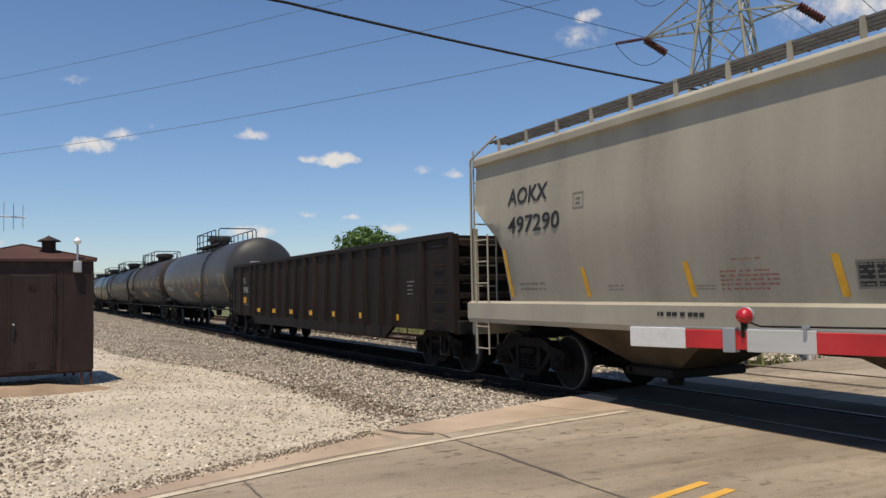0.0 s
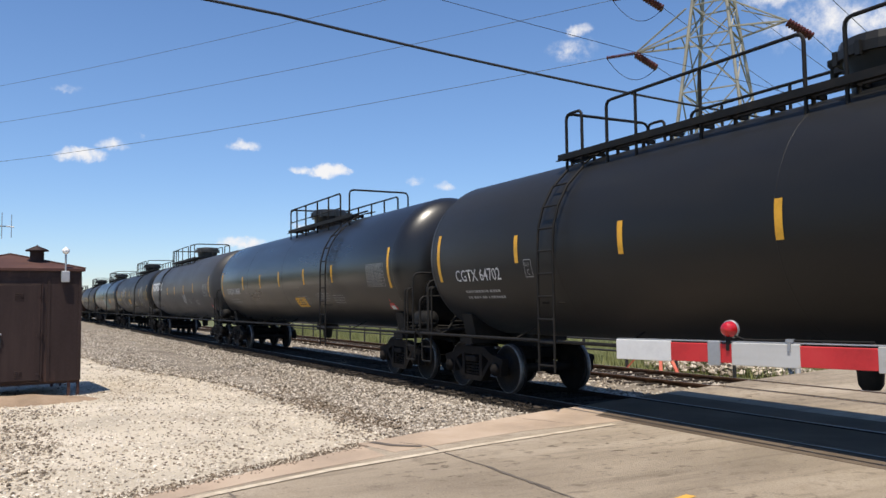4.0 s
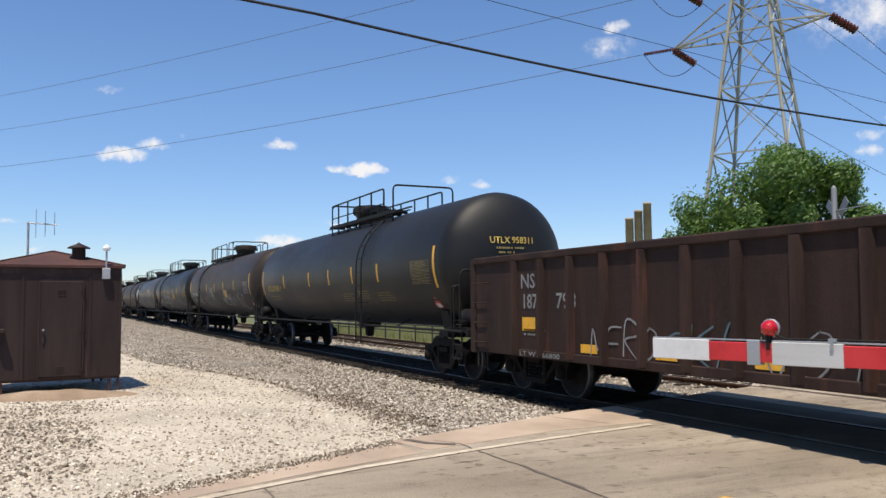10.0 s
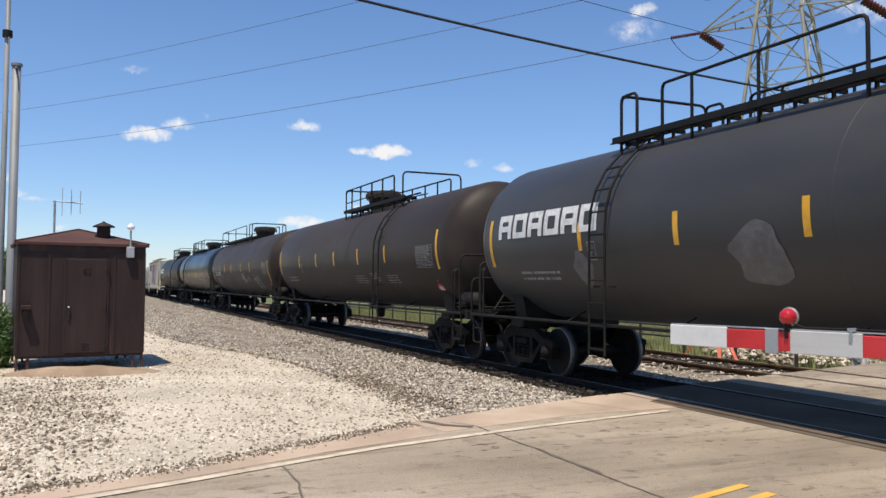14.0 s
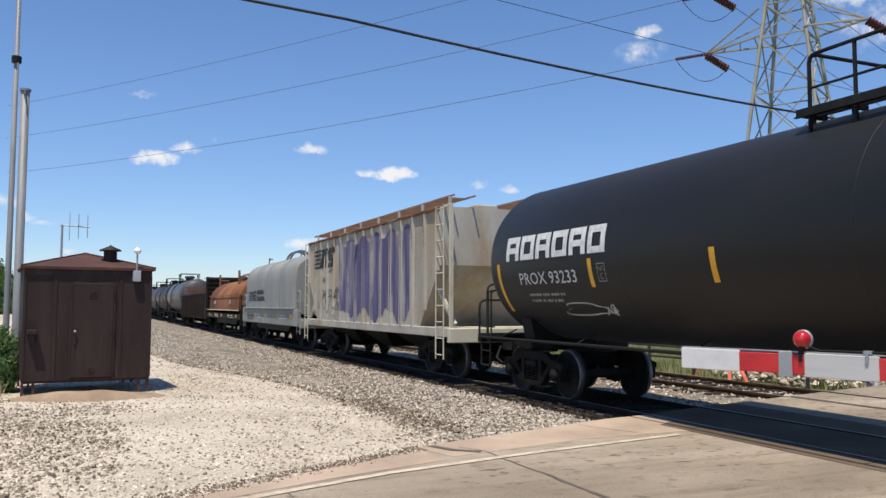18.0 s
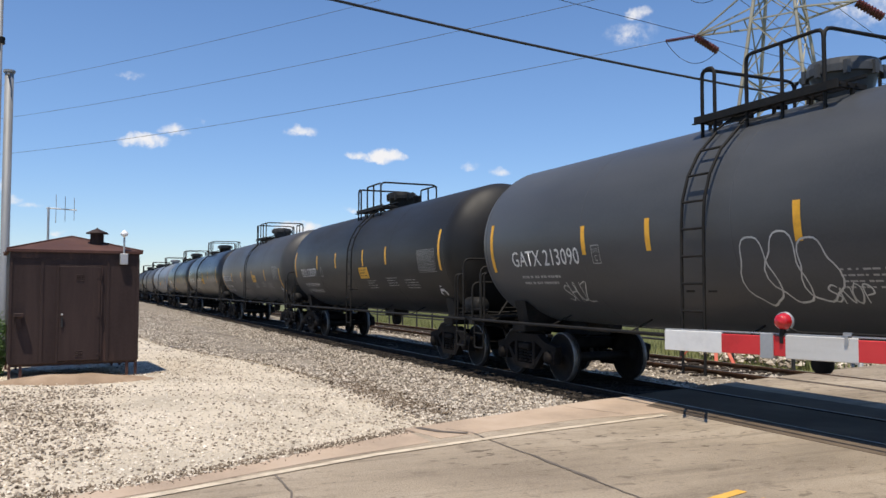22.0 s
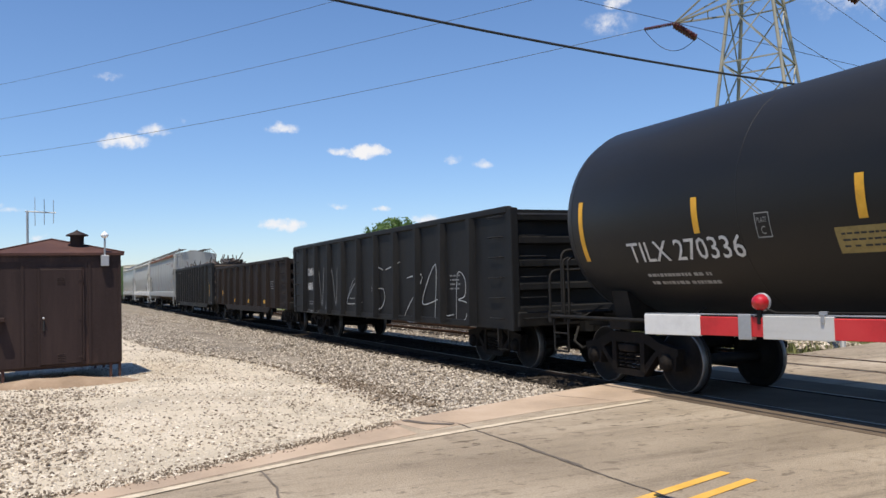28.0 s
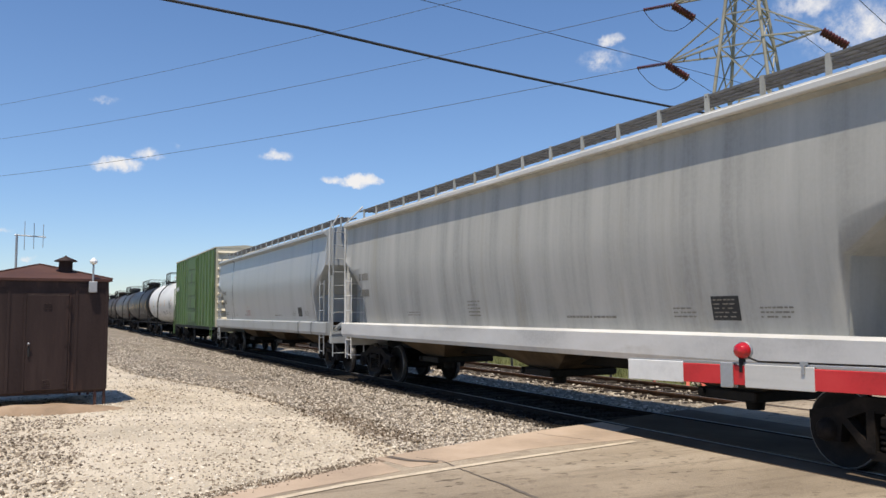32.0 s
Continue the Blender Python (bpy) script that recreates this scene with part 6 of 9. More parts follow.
def brake_mesh(half):
    """Hand brake wheel, its chain housing and stays, and the air reservoir."""
    x = half + 0.7
    m = Mesh().lathe([(x - 0.55, 0.0), (x - 0.52, 0.12), (x - 0.45, 0.19), (x + 0.1, 0.19), (x + 0.17, 0.12), (x + 0.2, 0.0)], "x", 16, (0, -0.98, 1.36))
    m.beam((x + 0.12, 0.3, 1.15), (x + 0.12, 0.3, 2.36), 0.07, 0.05)
    m.box((x + 0.1, 0.32, 1.86), (0.16, 0.24, 0.34), bevel=0.03)
    m.box((x + 0.04, 0.05, 1.72), (0.14, 0.26, 0.2), bevel=0.02).box((x + 0.02, -0.12, 1.84), (0.1, 0.12, 0.28), bevel=0.02)
    for k in range(20):
        a, b = 6.283 * k / 20, 6.283 * (k + 1) / 20
        m.tube([(x + 0.24, 0.3 + 0.28 * math.cos(a), 1.95 + 0.28 * math.sin(a)), (x + 0.24, 0.3 + 0.28 * math.cos(b), 1.95 + 0.28 * math.sin(b))], 0.016, 5, False)
    for k in range(5):
        a = 0.4 + 1.2566 * k
        m.beam((x + 0.2, 0.3, 1.95), (x + 0.24, 0.3 + 0.28 * math.cos(a), 1.95 + 0.28 * math.sin(a)), 0.028)
    m.tube([(x + 0.15, 0.3, 2.34), (x + 0.1, 1.0, 1.16)], 0.026, 6).tube([(x + 0.15, -0.12, 1.78), (x + 0.22, -0.62, 1.15)], 0.026, 6)
    m.tube([(x - 0.3, -1.36, 1.2), (x - 0.1, -0.98, 1.22), (x, -0.5, 1.2), (x + 0.2, 0.1, 1.24)], 0.02, 5)
    m.tube([(x - 0.1, -0.4, 1.3), (x + 0.1, 0.9, 1.3)], 0.018, 5)
    for y, z in ((-0.55, 1.05), (-0.2, 0.98), (0.45, 1.0)):
        m.beam((x + 0.2, y, z), (x + 0.3, y + 0.08, z - 0.42), 0.05, 0.03)
    m.tube([(x + 0.3, -0.6, 0.98), (x + 0.45, -0.5, 0.62), (x + 0.6, -0.3, 0.52), (x + 0.85, -0.2, 0.56)], 0.025, 6)
    return m


def side_rail_mesh(half, sy):
    m = Mesh().tube([(-half - 0.9, sy * 1.42, 1.08), (half + 0.9, sy * 1.42, 1.08)], 0.03, 6)
    n = 6
    for i in range(n + 1):
        x = -half + 2 * half * i / n
        m.tube([(x, sy * 1.42, 1.08), (x, sy * 1.0, 1.26)], 0.016, 4)
    return m


def walkway_mesh(a, b):
    m = Mesh()
    z = ZC + TR + 0.1
    ln, mid = b - a, (a + b) / 2
    for y in (-0.86, -0.72, -0.58, -0.44, 0.44, 0.58, 0.72, 0.86):
        m.box((mid, y, z - 0.12 * (abs(y) > 0.5)), (ln, 0.05, 0.035))
    for sy in (-1, 1):
        m.box((mid, sy * 0.915, z - 0.13), (ln, 0.02, 0.11)).box((mid, sy * 0.94, z - 0.18), (ln, 0.05, 0.015))
    for i in range(int(ln / 0.6) + 1):
        x = a + 0.6 * i
        for sy in (-1, 1):
            m.box((x, sy * 0.65, z - 0.13), (0.05, 0.5, 0.06))
            m.beam((x, sy * 0.62, z - 0.12), (x, sy * 0.62, z - 0.32), 0.04)
    return m


def frame_rail(a, b, y, posts=(), mid=False, h=0.98):
    """A bent guard frame standing on the shoulder of the tank."""
    z = ZC + TR - 0.3
    m = Mesh().tube(bent_bar([(a, y, z), (a, y, z + h), (b, y, z + h), (b, y, z)], 0.11), 0.026, 6)
    for x in posts:
        m.tube([(x, y, z), (x, y, z + h)], 0.026, 5)
    if mid:
        m.tube([(a, y, z + 0.56), (b, y, z + 0.56)], 0.018, 5)
    return m


def cross_rail_mesh(x, h=1.0):
    z = ZC + TR - 0.3
    return Mesh().tube(bent_bar([(x, -0.9, z), (x, -0.9, z + h), (x, 0.9, z + h), (x, 0.9, z)], 0.14), 0.026, 6)


def manway_mesh(big):
    """A flared housing with a flat bolted rim, hinge and vent valve."""
    z = ZC + TR
    r, h = (0.57, 0.57) if big else (0.44, 0.46)
    m = Mesh().lathe([(z - 0.15, r * 0.74), (z + 0.06, r * 0.78), (z + h * 0.62, r * 0.93)], "z", 26)
    m.lathe([(z + h * 0.62, r * 0.9), (z + h * 0.62, r * 1.04), (z + h * 0.82, r * 1.04)], "z", 26, smooth=False)
    m.lathe([(z + h * 0.82, r * 1.02), (z + h, r * 0.97), (z + h, r * 0.6), (z + h + 0.03, r * 0.55), (z + h + 0.03, 0.0)], "z", 26, smooth=False)
    for k in range(8):
        a = 0.785 * k
        m.box((r * 1.05 * math.cos(a), r * 1.05 * math.sin(a), z + h * 0.7), (0.06, 0.06, 0.17))
    m.box((-r - 0.13, 0.1, z + h * 0.72), (0.24, 0.1, 0.1), bevel=0.02).lathe([(z + h * 0.4, 0.05), (z + h * 0.8, 0.05), (z + h * 0.86, 0.08), (z + h * 0.98, 0.08)], "z", 10, (-r - 0.26, 0.1, 0))
    m.lathe([(z - 0.1, 0.1), (z + 0.22, 0.1), (z + 0.24, 0.13), (z + 0.3, 0.13)], "z", 12, (r + 0.5, 0.12, 0))
    return m


# where a car's number, notice, stripes and ladder stand, by the car's seed
NUMBER_AT = {11: (-7.79, 2.03, 1.99), 12: (-7.41, 2.29, 1.86), 13: (-7.57, 1.64, 2.12), 25: (-7.74, 1.76, 1.87), 27: (-5.73, 2.27, 2.14), 28: (-5.94, 2.05, 2.15), 29: (-7.06, 2.47, 2.13), 31: (-6.11, 2.17, 2.16), 34: (-5.75, 2.24, 1.92)}
SIGN_AT = {11: (1.61, 0.69, 0.25), 12: (1.64, 0.85, 0.35), 14: (1.64, 0.95, 0.28), 16: (1.9, 0.81, 0.31), 18: (2.28, 0.78, 0.35), 22: (2.69, 0.79, 0.29), 31: (1.55, 0.6, 0.22), 34: (1.9, 0.77, 0.28)}
STRIPES = {
    11: (2.58, 2.6, (-5.2, -3.4, -1.55, 1.2, 2.9, 4.6)), 12: (2.74, 2.92, (-5.92, -2.5, 0.27, 2.75, 5.25)), 13: (2.85, 3.06, (-5.35, -2.65, 0.05, 2.4, 5.12, 6.7)),
    16: (2.85, 3.06, (-5.0, -2.5, -0.27, 2.44, 4.75)), 17: (2.74, 3.05, (-5.82, -2.78, -0.4, 2.2, 4.8)), 18: (2.86, 3.09, (-4.96, -2.48, -0.3, 2.2, 4.5)),
    19: (2.7, 2.95, (-5.0, -1.68, 0.5, 2.7, 4.75)), 20: (2.76, 3.0, (-5.37, -2.58, -0.1, 2.42, 5.13)), 21: (2.75, 3.0, (-5.0, -2.82, -0.48, 2.1, 4.5)),
    24: (2.74, 2.72, (-5.53, -3.75, -1.5, 1.5, 4.0)), 25: (2.62, 2.62, (-5.08, -2.32, 0.0, 2.3, 4.7)), 26: (2.52, 2.56, (-5.07, -2.18, 0.5, 2.56, 4.67)),
    27: (2.75, 2.98, (-3.3, -1.65, 1.04, 3.2)), 28: (2.85, 3.08, (-3.71, -1.5, 1.25, 3.19)), 29: (2.54, 2.56, (-4.37, -1.62, 1.24, 4.12)),
    30: (2.76, 3.0, (-3.93, -1.7, 0.81, 3.23)), 31: (2.6, 2.62, (-3.85, -1.4, 1.0, 2.56, 4.27)), 34: (2.72, 2.9, (-4.25, -1.82, 0.9, 3.3)),
}
LADDER_AT = {16: 3.75, 18: 3.7, 19: 3.7, 27: -0.55, 30: -0.9, 31: 0.3}
CAGE_AT = {27: 0.0, 28: 0.1, 29: 0.55, 30: 0.0, 31: 0.85}
PLATE_AT = {28: -3.34, 34: -3.26, 12: -4.2}
WEIGHTS = {28: ("LD LMT 210700LB  95550KG", "LT WT  75300LB  34150KG"), 29: ("LD LMT 204300 LB  92650 KG", "LT WT  81700 LB  37050 KG")}
NOTES = {13: (("LIQUEFIED", 5.25, 1.9, 0.95), ("PETROLEUM", 5.32, 1.72, 0.95), ("GAS", 5.75, 1.54, 0.32))}
M_OLDINK = surface("dim_gold_stencil", (0.3, 0.22, 0.07), (0.36, 0.27, 0.1), 0.7, 0, 9, 90, 0.1)
M_DIMINK = surface("dim_white_stencil", (0.3, 0.3, 0.29), (0.38, 0.38, 0.37), 0.7, 0, 9, 90, 0.1)


def tank_car(x, span, paint, number, ink, label, style="long", tags=(), head_text=True, brand=None, seed=0, data=True, yellow_sign=None, placard="red", group="tank cars", o=1):
    half = span / 2 + 0.25
    car = start_car("tank_car", x, label, "tank car", group)
    mat = TANKS[paint]
    shell = part("tank", shared(("tank", round(half, 2)), mat, lambda: tank_mesh(half)), mat, car)
    for f in (-1, -0.5, 0.0, 0.5, 1):
        part("weld_seam", shared("weld_seam", mat, lambda: seam_mesh(half)), mat, shell, m=pose(half * f, 0, 0))
    part("bottom_outlet", shared("bottom_outlet", M_STEEL, outlet_mesh), M_STEEL, car)
    for s in (-1, 1):
        add_truck(car, s * (span / 2 - 0.46))
        part("saddle", shared(("saddle", round(half, 2), s), M_STEEL, lambda: saddle_mesh(half, s)), M_STEEL, car)
        add_coupler(car, s * (span / 2 + 1.1), s)
        pl = part("end_platform", shared(("end_platform", round(half, 2), s), M_STEEL, lambda: platform_mesh(half, s)), M_STEEL, car)
        for dx, high in ((0.72, 1.24),) if s > 0 else ((0.6, 1.05), (0.98, 0.72)):
            part("end_rail", shared(("end_rail", round(half, 2), s, dx), M_STEEL, lambda: end_rail_mesh(half, s, dx, high)), M_STEEL, pl)
        part("corner_grip", shared(("corner_grip", round(half, 2), s), M_STEEL, lambda: corner_grip_mesh(half, s)), M_STEEL, pl)
        part("side_rail", shared(("side_rail", round(half, 2), s), M_STEEL, lambda: side_rail_mesh(half, s)), M_STEEL, car)
    part("brake_gear", shared(("brake_gear", round(half, 2)), M_STEEL, lambda: brake_mesh(half)), M_STEEL, car)
    put = on_tank()
    shift = CAGE_AT.get(seed, 0.0) if style == "short" else 0.0
    if style == "short":
        ends, bays, crosses = (-1.35, 1.1), ((-1.2, -0.95, ()), (-0.35, 0.9, (0.25,))), (-1.2, 0.9)
    elif o == 1:
        ends, bays, crosses = (-1.3, 4.5), ((-1.1, 3.6, (-0.44, 0.48, 1.6, 2.6)),), (-1.1, 4.3)
    elif o == -1:
        ends, bays, crosses = (-4.95, 1.9), ((-4.72, -4.3, ()), (-3.67, -0.04, (-3.0, -1.7)), (0.5, 1.6, ())), (-4.72, 1.6)
    else:
        ends, bays, crosses = (-8.9, 1.4), ((-8.8, -0.4, (-6.5, -3.87)), (0.4, 1.2, ())), (-8.8, 1.2)
    tops = part("top_walkway", shared(("top_walkway", style, ends), M_STEEL, lambda: walkway_mesh(*ends)), M_STEEL, car, m=pose(shift, 0, 0))
    for sy in (-1, 1):
        for a, b, posts in bays:
            part("guard_rail", shared(("guard_rail", style, sy, a, o), M_STEEL, lambda: frame_rail(a, b, sy * 0.9, posts, b - a > 2 and o == 1)), M_STEEL, tops)
    for a in crosses:
        part("cross_rail", shared(("cross_rail", style, a, o), M_STEEL, lambda: cross_rail_mesh(a)), M_STEEL, tops)
    part("manway", shared(("manway", style), mat, lambda: manway_mesh(style == "long")), mat, car, m=pose(shift + (0.42 if seed == 27 else 0.3 if style == "short" else 0.45 if o == -1 else 0.2), 0, 0))
    lx = LADDER_AT.get(seed, 0.4 if style == "short" else 4.3 * o)
    def climb():
        m = Mesh()
        ladder(m, lx, 0.42, 0.62, ZC + 1.25, lambda z: -(math.sqrt(max(0.2, TR * TR - (max(z, ZC) - ZC) ** 2)) + 0.13), 0.022)
        m.tube([(lx - 0.21, -1.6, 1.7), (lx - 0.21, -1.48, 1.7)], 0.02, 4).tube([(lx + 0.21, -1.6, 1.7), (lx + 0.21, -1.48, 1.7)], 0.02, 4)
        for k in range(12):
            a = 0.98 + 0.5 * k / 12
            m.tube([(lx - 0.21, -(TR + 0.1) * math.cos(a), ZC + (TR + 0.1) * math.sin(a)), (lx + 0.21, -(TR + 0.1) * math.cos(a), ZC + (TR + 0.1) * math.sin(a))], 0.016, 4)
        for sx in (-0.21, 0.21):
            m.tube([(lx + sx, -(TR + 0.1) * math.cos(0.9 + 0.06 * k), ZC + (TR + 0.1) * math.sin(0.9 + 0.06 * k)) for k in range(10)], 0.018, 4)
        return m
    if o:
        part("ladder", shared(("ladder", round(lx, 2)), M_STEEL, climb), M_STEEL, car)
    e = span / 2
    low, high, inner = STRIPES.get(seed, (2.76, 3.0, (-5.0, -2.6, -0.35, 2.2, 4.6) if style == "long" else (-3.9, -1.6, 1.0, 3.2)))
    for xx in (-e, *inner, e):
        tall = abs(xx) == e
        def stripe():
            m = Mesh()
            patch(m, xx - 0.055, high - 0.93 if tall else low - 0.47, 0.11, 0.93 if tall else 0.47, put, 8)
            return m
        part("reflector_stripe", shared(("reflector_stripe", round(xx, 2), tall, low, high), M_YELLOW, stripe), M_YELLOW, shell)
    # lettering
    x0 = -span / 2 + (0.8 if style == "long" else 0.85)
    wide, zn = (2.0, 2.14) if style == "long" else (2.15, 2.14)
    x0, wide, zn = NUMBER_AT.get(seed, (x0, wide, zn))
    big, raised = 0.31 if style == "long" else 0.4, on_tank(0.012)
    if number:
        part("car_number", letters(number, big, ink, lambda p: raised(p + Vector((x0, 0, zn))), width=wide, weight=0.002), ink, shell)
        if head_text:
            hd = on_head(half)
            part("end_number", letters(number, 0.2, ink, lambda p: hd(p + Vector((-0.6, 0, 2.98))), width=1.08, weight=0.003), ink, shell)
            m = Mesh()
            for k in range(5):
                bars(m, -0.45 + 0.05 * (k % 2), 2.84 - 0.1 * k, (0.75, 0.4, 0.8, 0.35, 0.7)[k], 0.07, 1, seed + 3 + k, hd, 0.6)
            part("end_data", m, M_OLDINK if ink is M_GOLD else M_DIMINK, shell)
    dim = {M_GOLD: M_OLDINK, M_WHITE: M_DIMINK}.get(ink, ink)
    if seed in WEIGHTS:
        for k, line in enumerate(WEIGHTS[seed]):
            part("weight_data", letters(line, 0.155, ink, lambda p: raised(p + Vector((x0 + 0.12, 0, zn - 0.34 - 0.21 * k))), width=wide * 0.92, weight=0.0), ink, shell)
    else:
        m = Mesh()
        bars(m, x0 + 0.2, zn - 0.36, 1.5, 0.22, 2, seed, put, 0.4)
        part("weight_data", m, dim, shell)
    for line, nx, nz, wd in NOTES.get(seed, ()):
        part("commodity_text", letters(line, 0.19, M_DIMINK, lambda p: raised(p + Vector((nx, 0, nz))), width=wd, weight=0.0), M_DIMINK, shell)
    m = Mesh()
    px = PLATE_AT.get(seed, inner[0] + 0.2)
    for a, b, w, h in ((0, 0, 0.22, 0.014), (0, 0.286, 0.22, 0.014), (0, 0, 0.012, 0.3), (0.21, 0, 0.012, 0.3)):
        patch(m, px + a, 2.13 + b, w, h, put, 4)
    plate = part("plate_mark", m, dim, shell)
    for word, nx, nz, size, wd in (("PLATE", 0.035, 2.31, 0.09, 0.15), ("C", 0.075, 2.17, 0.14, 0.075)):
        part("plate_text", letters(word, size, dim, lambda p: raised(p + Vector((px + nx, 0, nz))), width=wd, weight=0.0), dim, plate)
    if data:
        m = Mesh()
        dx = span / 2 - 1.32
        for r in range(9):
            patch(m, dx, 2.12 + 0.066 * r, 1.05, 0.008, put, 1)
        for c in (0, 0.4, 0.62, 0.83, 1.043):
            patch(m, dx + c, 2.12, 0.008, 0.536, put, 5)
        bars(m, dx + 0.03, 2.13, 0.98, 0.52, 8, seed + 9, put, 0.22)
        part("test_panel", m, dim, shell, "stencilled inspection panel")
    rnd = random.Random(seed)
    for k in range(3):
        m = Mesh()
        bars(m, 1.4 + 1.5 * k + rnd.uniform(-0.2, 0.2), 1.72 + 0.06 * (k % 2), rnd.uniform(0.7, 1.2), 0.26, 4, seed + 20 + k, put, 0.32)
        part("stencil_note", m, dim, shell)
    if yellow_sign is not None:
        m = Mesh()
        zs, ws, hs = SIGN_AT.get(seed, (2.02, 0.8, 0.32))
        patch(m, yellow_sign, zs, ws, hs, put, 3)
        sign = part("emergency_sign", m, M_YELLOW if seed != 34 else M_OLDINK, shell, "yellow emergency notice")
        m = Mesh()
        bars(m, yellow_sign + 0.07, zs + 0.04, ws - 0.14, hs - 0.08, 3, seed + 31, on_tank(0.007), 0.3)
        part("notice_text", m, M_BLACKINK, sign)
    if placard:
        m = Mesh()
        cx, cz, r = span / 2 - 0.45, 1.62, 0.2
        m.add([put(Vector(p)) for p in ((cx - r, 0, cz), (cx, 0, cz - r), (cx + r, 0, cz), (cx, 0, cz + r))], [(0, 1, 2, 3)])
        pc = part("placard", m, M_PLACARD if placard == "red" else M_WHITE, shell, "red diamond hazard placard" if placard == "red" else "white diamond hazard placard")
        m = Mesh()
        patch(m, cx - 0.11, cz - 0.045, 0.22, 0.09, on_tank(0.007), 1)
        part("placard_code", m, M_WHITE if placard == "red" else M_BLACKINK, pc)
        m = Mesh()
        hp = on_head(half, 0.03)
        m.add([hp(Vector(p)) for p in ((0.75 - r, 0, 1.75), (0.75, 0, 1.75 - r), (0.75 + r, 0, 1.75), (0.75, 0, 1.75 + r))], [(0, 1, 2, 3)])
        part("placard", m, M_PLACARD if placard == "red" else M_WHITE, shell)
    if brand:
        bx, raised = x0 - 0.45, on_tank(0.008)
        for k in range(6):
            m = Mesh()
            ax, aw, az, ah = bx + 0.57 * k, 0.5, 2.6, 0.46
            for a, b, w_, h_ in ((0, 0, 0.13, ah), (aw - 0.13, 0, 0.13, ah), (0.13, ah - 0.12, aw - 0.26, 0.12), (0.13, 0 if k % 2 else 0.14, aw - 0.26, 0.11)):
                patch(m, ax + a, az + b, w_, h_, raised, 4)
            part("owner_mark", m, M_WHITE, shell, "plain white block shape")
    for k, tag in enumerate(tags):
        graffiti(shell, tag, seed * 7 + k, on_tank(0.0055 + 0.0015 * k))
    return car


GONDOLA_MARKS = {
    3: (("PC", -7.96, 2.13, 0.34), ("598633", -7.96, 1.77, 1.12)), 5: (("NS", -6.12, 1.94, 0.5), ("187", -6.08, 1.58, 0.54), ("798", -4.97, 1.59, 0.59)),
    4: (("NS", -6.85, 1.89, 0.45), ("192", -6.86, 1.6, 0.58), ("779", -5.87, 1.62, 0.61)), 7: (("OMNX", -5.98, 2.03, 0.86), ("681", -5.98, 1.56, 0.53)),
    8: (("OMNX", -6.35, 2.05, 0.8), ("1154", -6.3, 1.68, 0.75)), 9: (("OMNX", -7.05, 1.95, 0.75), ("560", -7.05, 1.6, 0.5)),
}


# ribs that do not stand at even steps, and cars whose sides hang lower between the trucks
RIBS_AT = {3: [-8.2, -6.73, -5.95] + [-4.92 + 0.984 * i for i in range(11)] + [5.95, 6.73, 8.2], 8: [-6.4, -5.45] + [-4.43 + 1.03 * i for i in range(9)] + [4.8, 6.27]}
BELLY = {3: (6.6, 6.1, 0.64), 9: (5.0, 4.5, 0.66), 8: (6.2, 5.8, 0.6)}
SIDE_NOTES = {8: (("IL      52-6", 5.61, 1.62, 0.5), ("IW       9-6", 5.61, 1.525, 0.5), ("IH       6-5", 5.61, 1.43, 0.5), ("CUFT 3267", 5.65, 1.335, 0.46), ("2 INCH HF COMP SHOES", 6.83, 0.88, 0.92))}
M_ENDDUST = surface("dust_browned_end_steel", (0.075, 0.058, 0.045), (0.13, 0.1, 0.078), 0.8, 0, 1.5, 25, 0.3, (0.03, 0.025, 0.022), 0.56, spec=0.15)


